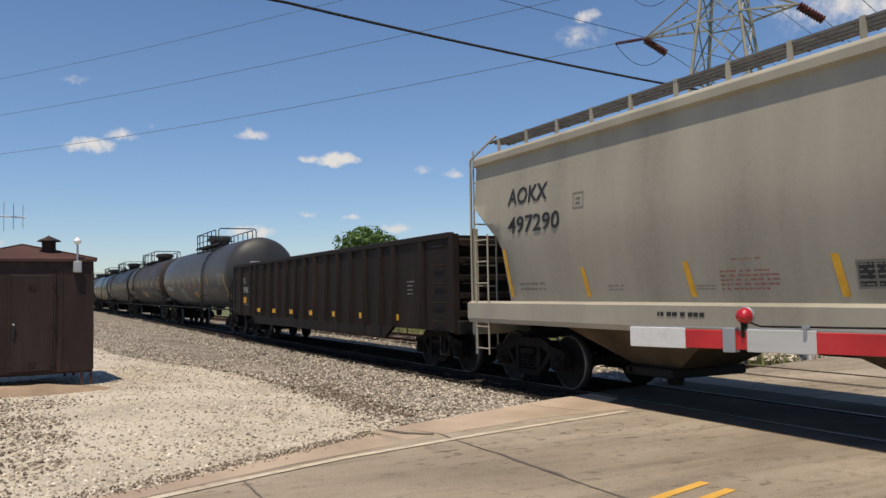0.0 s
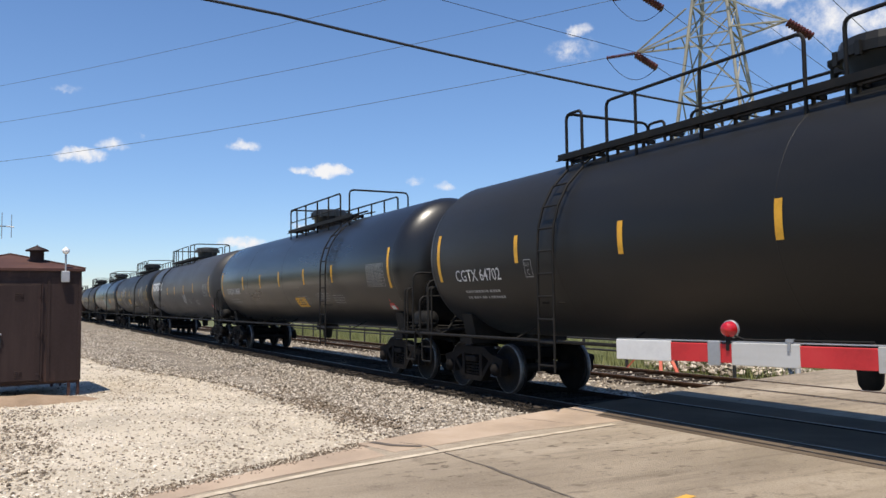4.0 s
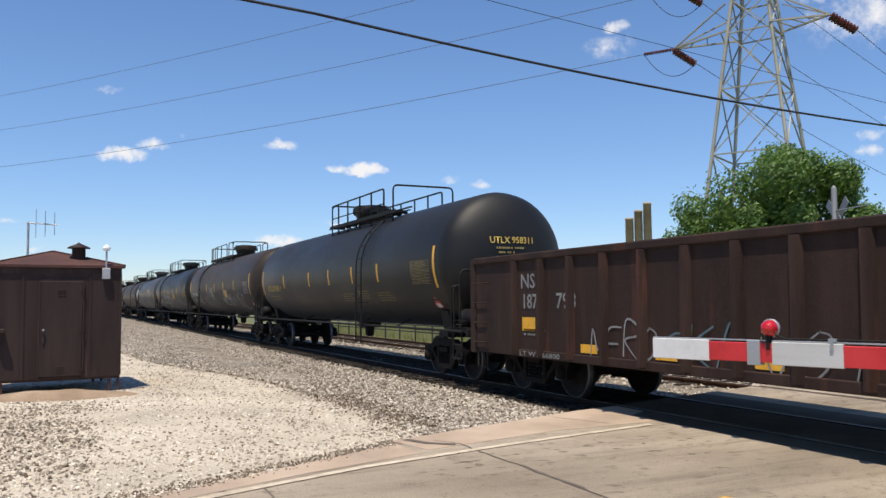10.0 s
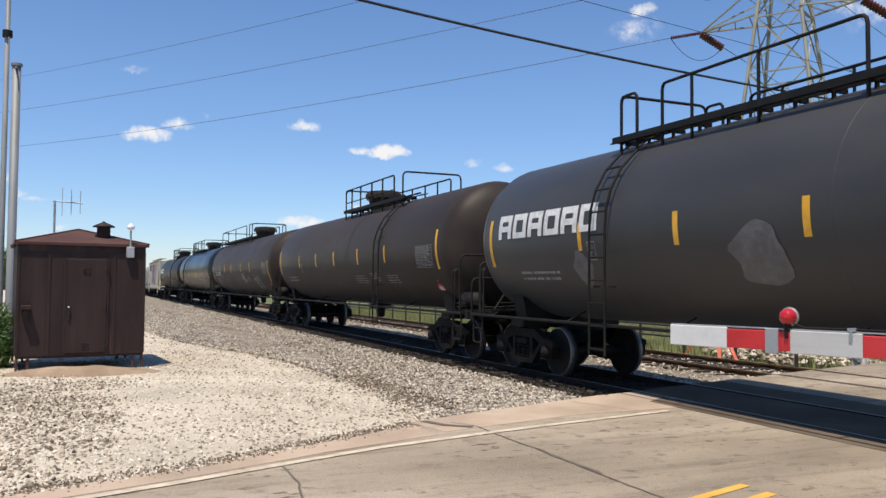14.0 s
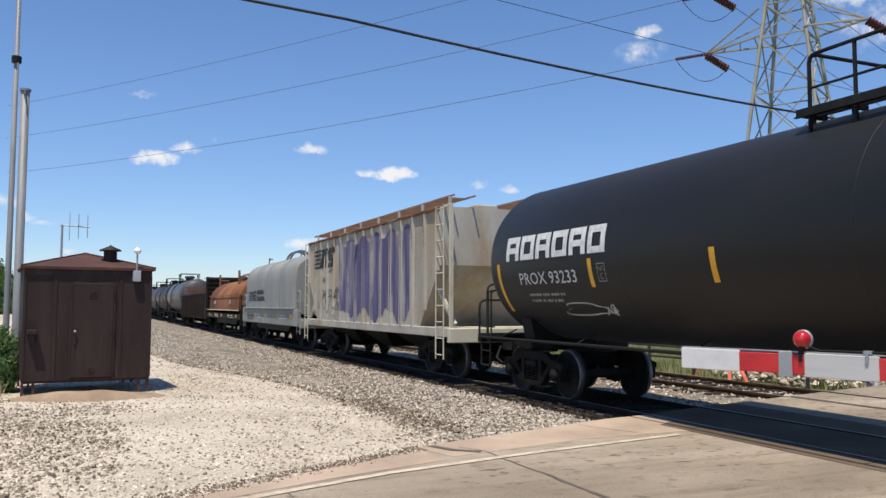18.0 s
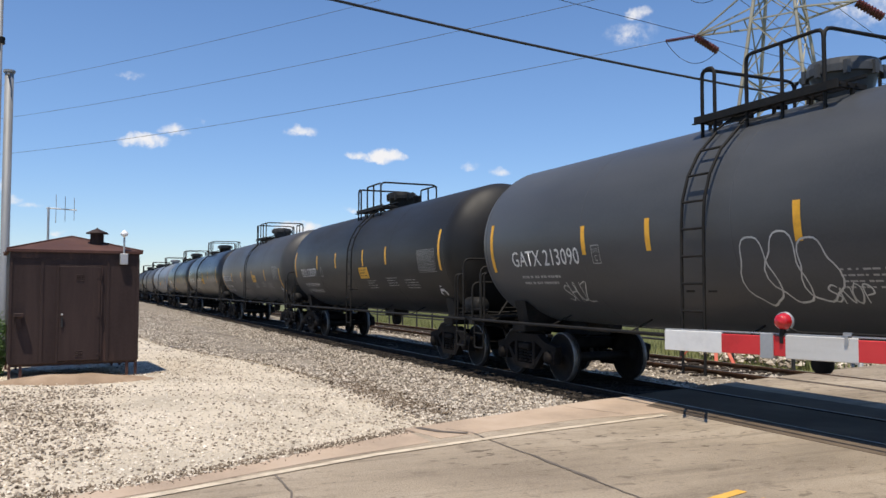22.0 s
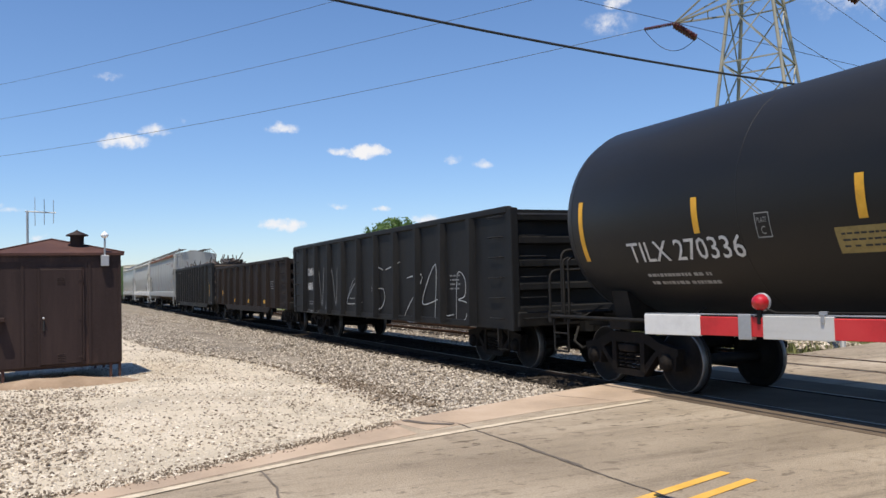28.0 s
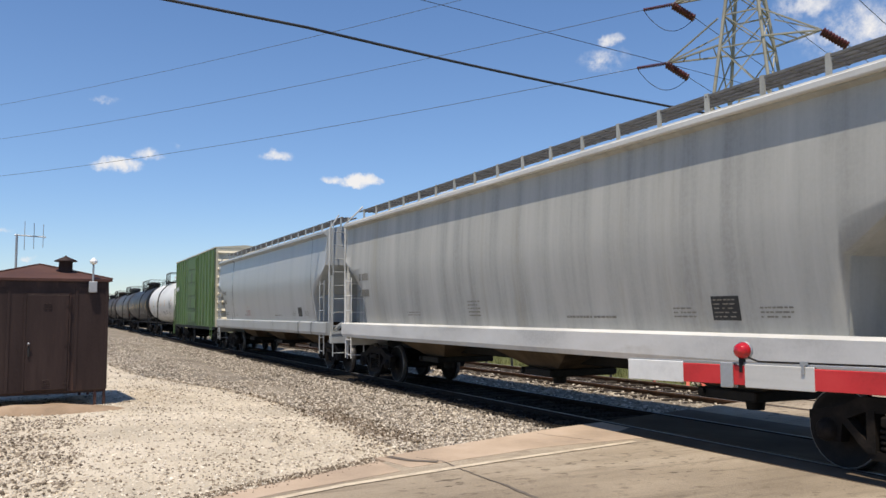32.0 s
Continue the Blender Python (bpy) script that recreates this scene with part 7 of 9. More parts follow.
def gondola(x, ln, z0, z1, mat, number, label, ribs=14, load=None, bulkhead=0.0, seed=0, tags=(), yellow=True, edge=0.55):
    car = start_car("gondola_car", x, label, "gondola car", "gondola cars")
    h, w, t = ln / 2, 1.48, 0.05
    for sy in (-1, 1):
        side = part("side_wall", Mesh().box((0, sy * w, (z0 + z1) / 2), (ln, t, z1 - z0)), mat, car)
        part("top_chord", Mesh().box((0, sy * w, z1), (ln + 0.04, 0.15, 0.13), bevel=0.02), mat, side)
        if seed in BELLY:
            a, b, zl = BELLY[seed]
            part("side_skirt", Mesh().prism([(-a, z0 + 0.02), (-b, zl), (b, zl), (a, z0 + 0.02)], "y", sy * w - 0.045, sy * w + 0.045), mat, side)
        else:
            part("bottom_chord", Mesh().box((0, sy * w, z0 + 0.06), (ln - 3.4, 0.12, 0.14), bevel=0.015), mat, side)
        k, dp = (1.3, 0.12) if seed in (7, 8, 9) else (1.0, 0.085)
        rib = Mesh().add([(-0.085 * k, 0, z1 - 0.06), (0.085 * k, 0, z1 - 0.06), (0.05 * k, -dp, z1 - 0.06), (-0.05 * k, -dp, z1 - 0.06), (-0.065 * k, 0, z0 + 0.04), (0.065 * k, 0, z0 + 0.04), (0.035 * k, -dp - 0.045, z0 + 0.04), (-0.035 * k, -dp - 0.045, z0 + 0.04)], [(0, 1, 2, 3), (7, 6, 5, 4), (0, 4, 5, 1), (1, 5, 6, 2), (2, 6, 7, 3), (3, 7, 4, 0)]).data("rib", mat)
        for xx in RIBS_AT.get(seed) or [-h + edge + (ln - 2 * edge) * i / (ribs - 1) for i in range(ribs)]:
            part("rib", rib, mat, side, m=pose(xx, sy * (w + t / 2), 0, 0, 0, 0 if sy < 0 else 180))
    zf = z0 + 0.32
    part("floor", Mesh().box((0, 0, zf), (ln - 0.1, 2 * w - 0.06, 0.08)), mat, car)
    part("centre_sill", Mesh().box((0, 0, z0 + 0.12), (ln - 0.2, 0.6, 0.3), bevel=0.02).box((0, 0, z0 + 0.15), (0.5, 2.6, 0.2)), M_STEEL, car)
    for s in (-1, 1):
        top = z1 + (bulkhead if s > 0 else 0)
        end = part("end_wall", Mesh().box((s * h, 0, (z0 + top) / 2 + 0.1), (0.06, 2 * w, top - z0 - 0.2)), mat, car)
        k = 9 if bulkhead and s > 0 else 5
        for i in range(k):
            zz = z0 + 0.35 + (top - z0 - 0.5) * i / (k - 1)
            part("end_rib", Mesh().prism([(s * (h + 0.03), zz - 0.09), (s * (h + 0.03), zz + 0.09), (s * (h + 0.17), zz + 0.05), (s * (h + 0.17), zz - 0.05)], "y", -w + 0.1, w - 0.1), M_ENDDUST if seed == 8 else mat, end)
        for sy in (-1, 1):
            part("corner_post", Mesh().box((s * (h + 0.06), sy * (w - 0.02), (z0 + top) / 2), (0.2, 0.16, top - z0 + 0.05), bevel=0.015), mat, end)
        reach = 0.34 if seed == 8 else 0.23
        side_grip = Mesh().tube(bent_bar([(-reach, 0.09, 0), (-reach, 0, 0), (reach, 0, 0), (reach, 0.09, 0)], 0.03), 0.014, 5).data("grab_iron", mat)
        end_grip = Mesh().tube(bent_bar([(-s * 0.16, -0.23, 0), (0, -0.23, 0), (0, 0.23, 0), (-s * 0.16, 0.23, 0)], 0.03), 0.014, 5).data("grab_iron", mat)
        z = z0 + 0.2
        while z < top - 0.1:
            part("grab_iron", side_grip, mat, end, m=pose(s * (h - 0.14 - reach), -w - 0.15, z))
            part("grab_iron", end_grip, mat, end, m=pose(s * (h + 0.26), -w + 0.385, z))
            z += 0.38
        part("end_sill", Mesh().box((s * (h + 0.08), 0, 0.98), (0.24, 2.9, 0.28), bevel=0.02).tube([(s * (h - 0.5), -1.5, 0.8), (s * (h - 0.5), -1.5, 0.42), (s * (h - 0.1), -1.5, 0.42), (s * (h - 0.1), -1.5, 0.8)], 0.02, 5), M_STEEL, car)
        part("hand_brake", Mesh().lathe([(s * (h + 0.22), 0.2), (s * (h + 0.3), 0.24), (s * (h + 0.34), 0.2)], "x", 16, (0, 0.7, z1 - 0.55)), M_STEEL, end)
        add_truck(car, s * (h - 1.5))
        add_coupler(car, s * (h + 0.22), s)
    def face(off=0.034):
        return lambda p: Vector((p.x, -w - off, p.z))
    flat = face()
    gap = (ln - 2 * edge) / (ribs - 1)
    ink = M_WHITE if seed in (7, 8) else M_SPRAYGREY if seed == 5 else M_DIMINK
    for word, nx, nz, wd in GONDOLA_MARKS[seed]:
        part("car_number", letters(word, 0.36 if seed != 3 else 0.31, ink, lambda p: flat(p + Vector((nx, 0, nz))), width=wd), ink, car)
    nx, nz = GONDOLA_MARKS[seed][0][1], min(q[2] for q in GONDOLA_MARKS[seed])
    m = Mesh()
    bars(m, nx + 0.1, nz - 0.5, 0.75, 0.16, 2, seed, flat, 0.4)
    if seed not in SIDE_NOTES:
        bars(m, h - edge - 0.8 * gap, z0 + 0.72, gap * 0.35, 0.36, 4, seed + 1, flat, 0.35)
    part("weight_data", m, M_SPRAYGREY, car)
    for words, ax, az, wd in SIDE_NOTES.get(seed, ()):
        part("stencil_note", letters(words, 0.1, M_DIMINK, lambda p: flat(p + Vector((ax, 0, az))), width=wd, weight=0.0), M_DIMINK, car)
    if seed in (5, 7):
        low = lambda p: Vector((p.x, -w - 0.074, p.z))
        part("light_weight", letters("LT WT " + ("66800" if seed == 5 else "68800"), 0.12, M_DIMINK, lambda p: low(p + Vector((nx, 0, z0 + 0.02))), width=1.3, weight=0.0), M_DIMINK, car)
    if yellow:
        for i in range(0, ribs - 1, 2):
            xx = -h + edge + gap * (i + 0.5)
            m = Mesh()
            if yellow == "upright":
                if i > 6:
                    break
                patch(m, (-1.77, 1.29, 3.6, 6.93)[i // 2], 1.1 if i < 6 else 1.27, 0.1, 0.4 if i < 6 else 0.74, flat, 1)
            else:
                patch(m, xx - 0.22, z0 + 0.16 + (0.3 if i == 0 else 0), 0.44, 0.14 if i else 0.24, flat, 1)
            part("reflector_stripe", m, M_YELLOW, car)
    for k, tag in enumerate(tags):
        graffiti(car, tag, seed * 7 + k, face(0.036 + 0.003 * k))
    rnd = random.Random(seed)
    if load == "scrap":
        heap = Mesh()
        for _ in range(420):
            px, py = rnd.uniform(-h + 0.5, h - 0.5), rnd.uniform(-1.2, 1.2)
            pz = z1 - 0.35 + 0.45 * (1 - abs(py) / 1.3) + 0.25 * fractal(px, py, 0.5)
            q = Euler((rnd.uniform(-0.6, 0.6), rnd.uniform(-0.7, 0.7), rnd.uniform(0, 6.3))).to_matrix()
            heap.box((px, py, pz), (rnd.uniform(0.3, 1.2), rnd.uniform(0.03, 0.2), rnd.uniform(0.02, 0.08)), q)
        for _ in range(26):
            px, py = rnd.uniform(-h + 0.8, h - 0.8), rnd.uniform(-1.0, 1.0)
            heap.beam((px, py, z1), (px + rnd.uniform(-0.9, 0.9), py + rnd.uniform(-0.3, 0.3), z1 + rnd.uniform(0.3, 0.75)), 0.05, 0.03)
        heap.box((0, 0, z1 - 0.75), (ln - 0.3, 2 * w - 0.2, 0.8))
        part("scrap_load", heap, M_SCRAP, car, "heap of tangled scrap iron", kind="stuff")
    elif load == "pipes":
        for i in range(14):
            yy, zz = -1.2 + 0.4 * (i % 7), zf + 0.25 + 0.36 * (i // 7)
            part("pipe", Mesh().lathe([(-h + 0.7, 0.15), (-h + 0.7, 0.18), (h - 0.7, 0.18), (h - 0.7, 0.15)], "x", 12, (0, yy, zz)), M_GONRUST, car)
    elif load == "crates":
        for i, xx in enumerate((-h - 0.2 + 1.3,)):
            for k in range(2):
                part("crate_board", Mesh().box((xx, 0, z1 + 0.12 + 0.44 * k), (2.2, 2.6, 0.42), bevel=0.01), M_CRATE, car)
    return car


def hopper_profile(x, h, zb, ztop):
    pts = [(1.4, 1.5), (1.47, 1.9), (1.535, 2.35), (1.57, 2.7), (1.57, 2.95), (1.55, 3.35), (1.515, 3.78), (1.5, 4.02), (1.5, 4.06), (1.575, 4.09), (1.575, 4.19), (1.5, 4.26), (1.1, 4.36), (0.6, 4.42), (0.0, 4.45)]
    d = ztop - 4.45
    return [(y, max(z + d * (z - 1.5) / 2.95, zb)) for y, z in pts]


def covered_hopper(x, ln, mat, number, label, top=4.45, band=None, bays=3, seed=0, ink=None, yellow=True, sill_mat=None):
    car = start_car("covered_hopper_car", x, label, "hopper car", "covered hopper cars")
    h = ln / 2 - 0.35
    cut = ((0.0, 3.28), (0.76, 2.69), (1.0, 1.5)) if seed == 0 else ((0.0, 3.22), (1.24, 2.36), (1.3, 1.5))
    steps = [d for d, _ in cut]
    xs = [-h, -h + 0.1, -h + 0.5] + [-h + d for d in steps[1:]] + [-h + 1.5 + (2 * h - 3.0) * i / 12 for i in range(13)] + [h - d for d in steps[:0:-1]] + [h - 0.5, h - 0.1, h]
    def zb(xx):
        """The slope sheet's edge towards the ends of the car."""
        d = h - abs(xx)
        for (a, za), (b, zb_) in zip(cut, cut[1:]):
            if d <= b:
                return za + (zb_ - za) * (d - a) / (b - a)
        return 1.5
    rings = []
    for xx in xs:
        half_ = hopper_profile(xx, h, zb(xx), top)
        rings.append([(xx, -y, z) for y, z in half_] + [(xx, y, z) for y, z in half_[-2::-1]])
    m = Mesh()
    n = len(rings[0])
    m.add([p for r in rings for p in r], [(i * n + j, i * n + j + 1, (i + 1) * n + j + 1, (i + 1) * n + j) for i in range(len(rings) - 1) for j in range(n - 1)], True)
    eaves = {7, 8, 9, n - 9, n - 10, n - 11}
    m.smooth = [k % (n - 1) not in eaves for k in range(len(m.f))]
    m.add(rings[0], [tuple(range(n))])
    m.add(rings[-1], [tuple(range(n))])
    m.add([rings[i][j] for i in range(len(rings)) for j in (0, n - 1)], [(2 * i, 2 * i + 1, 2 * i + 3, 2 * i + 2) for i in range(len(rings) - 1)])
    body = part("body", m, mat, car)
    sm = sill_mat or mat
    for sy in (-1, 1):
        part("side_sill", Mesh().prism([(sy * 1.4, 1.12), (sy * 1.56, 1.12), (sy * 1.6, 1.2), (sy * 1.6, 1.48), (sy * 1.5, 1.52), (sy * 1.4, 1.5)], "x", -ln / 2 + 0.1, ln / 2 - 0.1), sm, car)
        part("roof_rail", Mesh().tube([(-h, sy * 1.49, top - 0.6), (h, sy * 1.49, top - 0.6)], 0.015, 6), mat, car)
    if seed in (42, 43):
        for sy in (-1, 1):
            part("roof_edge", Mesh().box((0, sy * 1.6, top - 0.3), (2 * h, 0.09, 0.09), bevel=0.015), sm, body)
    if band:
        d = top - 4.45
        m = Mesh()
        for sy in (-1, 1):
            m.add([(xx, sy * y, z + d) for xx in (-h, h) for y, z in ((1.583, 4.045), (1.583, 4.193), (1.505, 4.27))], [(0, 1, 4, 3), (1, 2, 5, 4)])
        part("roof_edge_band", m, band, body)
    # bays under the body
    low = 0.5 if seed == 0 else 0.72
    for i in range(bays):
        cx = -h + 1.35 + (2 * h - 2.7) * (i + 0.5) / bays
        wv = (2 * h - 2.7) / bays / 2
        m = Mesh()
        a = [(cx - wv, -1.42, 1.5), (cx + wv, -1.42, 1.5), (cx + wv, 1.42, 1.5), (cx - wv, 1.42, 1.5)]
        b = [(cx - 0.45, -0.55, low), (cx + 0.45, -0.55, low), (cx + 0.45, 0.55, low), (cx - 0.45, 0.55, low)]
        m.add(a + b, [(0, 1, 5, 4), (1, 2, 6, 5), (2, 3, 7, 6), (3, 0, 4, 7), (4, 5, 6, 7)])
        bay = part("hopper_bay", m, M_BAY, car, "grimy sloping discharge bay with painted underside shade")
        part("outlet_gate", Mesh().box((cx, 0, low - 0.05), (1.05, 1.5, 0.14), bevel=0.02).tube([(cx - 0.4, -0.8, low - 0.04), (cx - 0.4, 0.8, low - 0.04)], 0.05).lathe([(low - 0.28, 0.12), (low, 0.16)], "z", 12, (cx, -0.2, 0)), M_STEEL, bay)
    part("centre_sill", Mesh().box((0, 0, 0.98), (ln - 0.3, 0.5, 0.3), bevel=0.02), M_STEEL, car)
    # running board on the roof with its posts
    zr = top + 0.16
    board = Mesh()
    for sy in (-1, 1):
        for y in (0.66, 0.8, 0.94, 1.08):
            board.box((0, sy * y, zr), (2 * h + 0.4, 0.06, 0.03))
        for k in range(int(2 * h / 0.45)):
            board.box((-h + 0.45 * k, sy * 0.87, zr - 0.012), (0.03, 0.5, 0.02))
    brd = part("running_board", board, M_GRATE, car)
    for k in range(int(h * 2 / 0.95) + 1):
        for sy in (-1, 1):
            part("board_post", Mesh().box((-h + 0.2 + 0.95 * k, sy * 1.1, top - 0.02), (0.07, 0.03, 0.42)), mat, brd)
    part("roof_hatch", Mesh().box((0, 0, top + 0.06), (2 * h - 1.2, 0.5, 0.13), bevel=0.03), mat, car)
    for s in (-1, 1):
        e = s * (ln / 2 - 0.12)
        # end frame and ladders
        m = Mesh()
        for sy in (-1, 1):
            m.beam((e, sy * 1.42, 1.25), (e, sy * 1.42, 2.9), 0.08)
            m.tube([(e, sy * 1.5, 1.2), (e, sy * 1.5, top - 0.2), (s * (h - 0.1), sy * 1.1, zr + 0.1)], 0.025, 5)
            m.beam((e, sy * 1.3, 1.3), (s * (h - 1.2), sy * 0.4, 1.6), 0.1)
        m.box((e - s * 0.5, 0, 1.2), (1.2, 2.9, 0.08))
        m.box((e, 0, 1.05), (0.16, 2.95, 0.34), bevel=0.02)
        m.box((s * (h - 0.7), 0, 2.0), (0.25, 0.5, 1.7))
        fr = part("end_frame", m, sm, car)
        lm = Mesh()
        ladder(lm, e - s * 0.5, 0.44, 0.55, 2.75, lambda z: -1.57, 0.018, 0.4)
        part("side_ladder", lm, sm, fr)
        lm = Mesh()
        zz = 0.6
        while zz < top:
            lm.tube([(e + s * 0.06, -1.4, zz), (e + s * 0.06, -0.92, zz)], 0.016, 5)
            zz += 0.4
        lm.tube([(e + s * 0.06, -1.4, 0.5), (e + s * 0.06, -1.4, top)], 0.018, 5).tube([(e + s * 0.06, -0.92, 0.5), (e + s * 0.06, -0.92, top)], 0.018, 5)
        part("end_ladder", lm, sm, fr)
        part("hand_brake", Mesh().lathe([(e + s * 0.05, 0.24), (e + s * 0.12, 0.26), (e + s * 0.14, 0.2)], "x", 16, (0, 0.6, 2.0)), M_STEEL, fr)
        add_truck(car, s * (ln / 2 - 1.35))
        add_coupler(car, s * (ln / 2 + 0.0), s)
    def put_at(off):
        prof = hopper_profile(0, h, 1.5, top)
        def put(p):
            for (ya, za), (yb, zb_) in zip(prof, prof[1:]):
                if za <= p.z <= zb_:
                    return Vector((p.x, -(ya + (yb - ya) * (p.z - za) / max(1e-6, zb_ - za)) - off, p.z))
            return Vector((p.x, -1.52 - off, p.z))
        return put
    put = put_at(0.005)
    ink = ink or M_BLACKINK
    x0 = -h + 1.35
    for i, wd in enumerate(number.split()):
        tall, wide = (0.4, 1.2 if i == 0 else 1.55) if seed == 0 else (0.32, 0.8 if i == 0 else 1.15)
        part("car_number", letters(wd, tall, ink, lambda p: put_at(0.012)(Vector((p.x + 0.1 * p.z, 0, p.z)) + Vector((-h + 1.22, 0, 3.2 - 0.5 * i if seed == 0 else 2.62 - 0.4 * i))), width=wide), ink, body)
    if band:
        for k, (a, b, wd, ht) in enumerate(((8.1, 3.3, 0.3, 0.3), (2.2, 3.63, 0.2, 0.06), (4.4, 3.66, 1.3, 0.05), (-8.7, 3.4, 0.2, 0.25), (-7.4, 3.67, 0.5, 0.05), (6.1, 3.68, 0.7, 0.04))):
            m = Mesh()
            blot(m, a, b, wd, ht, 60 + k, put_at(0.008))
            part("rust_patch", m, M_RUSTBAND, body, "rust bleeding through the paint")
    if not number:
        for z in (2.62, 2.2):
            m = Mesh()
            bars(m, -h + 1.1, z, 0.85, 0.2, 1, seed + int(z * 10), put, 0.9)
            part("car_number", m, M_FAINT, body, "worn unreadable number")
    stencils = ((-7.3, 1.68, 0.85, 0.18, 2, M_FAINT), (-4.9, 1.67, 0.4, 0.11, 2, M_FAINT), (-3.12, 1.67, 0.36, 0.08, 2, M_FAINT), (-2.5, 2.02, 0.45, 0.05, 1, M_REDINK), (-2.7, 1.66, 0.9, 0.27, 5, M_REDINK), (2.1, 1.66, 1.35, 0.09, 1, M_FAINT), (4.62, 1.69, 0.42, 0.16, 3, M_FAINT), (6.1, 1.69, 0.48, 0.16, 3, M_FAINT))
    if seed == 41:
        stencils += ((5.75, 2.05, 0.95, 0.3, 4, M_FAINT), (7.0, 1.7, 0.7, 0.2, 3, M_FAINT))
    if seed == 42:
        stencils = ((-4.4, 1.7, 0.8, 0.12, 2, M_FAINT), (-1.3, 1.69, 0.5, 0.34, 5, M_FAINT), *stencils[5:])
    for a, b, wd, ht, rows, tone in stencils:
        m = Mesh()
        bars(m, a, b, wd, ht, rows, seed + rows + int(a * 3), put, 0.4)
        part("stencil_note", m, tone, body)
    m = Mesh()
    px = {0: -0.84, 41: 6.0}.get(seed, 5.33)
    patch(m, px, 1.67, 0.46, 0.3, put, 2)
    panel = part("test_panel", m, M_FAINT if seed == 0 else M_SILL if seed == 41 else M_BLACKINK, body, "stencilled inspection panel")
    for a, b, wd, ht in ((0.03, 0.1, 0.18, 0.17), (0.24, 0.1, 0.19, 0.17), (0.03, 0.025, 0.18, 0.055), (0.24, 0.025, 0.19, 0.055)):
        m = Mesh()
        patch(m, px + a, 1.67 + b, wd, ht, put_at(0.008), 1)
        cell = part("panel_cell", m, M_FAINT if seed == 41 else M_BLACKINK, panel)
    m = Mesh()
    bars(m, px + 0.04, 1.69, 0.38, 0.26, 5, seed + 8, put_at(0.011), 0.3)
    part("panel_text", m, M_FAINT, panel)
    if seed == 0:
        m = Mesh()
        for a, b, wd, ht in ((0, 0, 0.27, 0.02), (0, 0.23, 0.27, 0.02), (0, 0, 0.02, 0.24), (0.25, 0, 0.02, 0.24), (0.07, 0.06, 0.12, 0.04), (0.07, 0.13, 0.12, 0.04)):
            patch(m, -5.57 + a, 2.96 + b, wd, ht, put, 1)
        part("plate_mark", m, M_FAINT, body)
        m = Mesh()
        bars(m, -3.7, 1.34, 0.92, 0.06, 1, 91, lambda p: Vector((p.x, -1.607, p.z)), 0.9)
        part("sill_text", m, M_BLACKINK, car)
    if yellow:
        for k in range(8) if seed == 0 else (4, 6):
            m = Mesh()
            xx = -7.72 + 2.2 * k if seed == 0 else (0.75, 4.4, 7.5)[k // 2 - 1]
            patch(m, xx, 1.59, 0.1, 0.85 if k in (0, 7) or xx > 7.4 else 0.46, put, 4, 0.08)
            part("reflector_stripe", m, M_YELLOW if seed == 0 else M_OCHRE, body)
    return car


M_RUSTGRATE = surface("rusted_grating", (0.24, 0.13, 0.085), (0.34, 0.22, 0.16), 0.85, 0, 3, 25, 0.2)


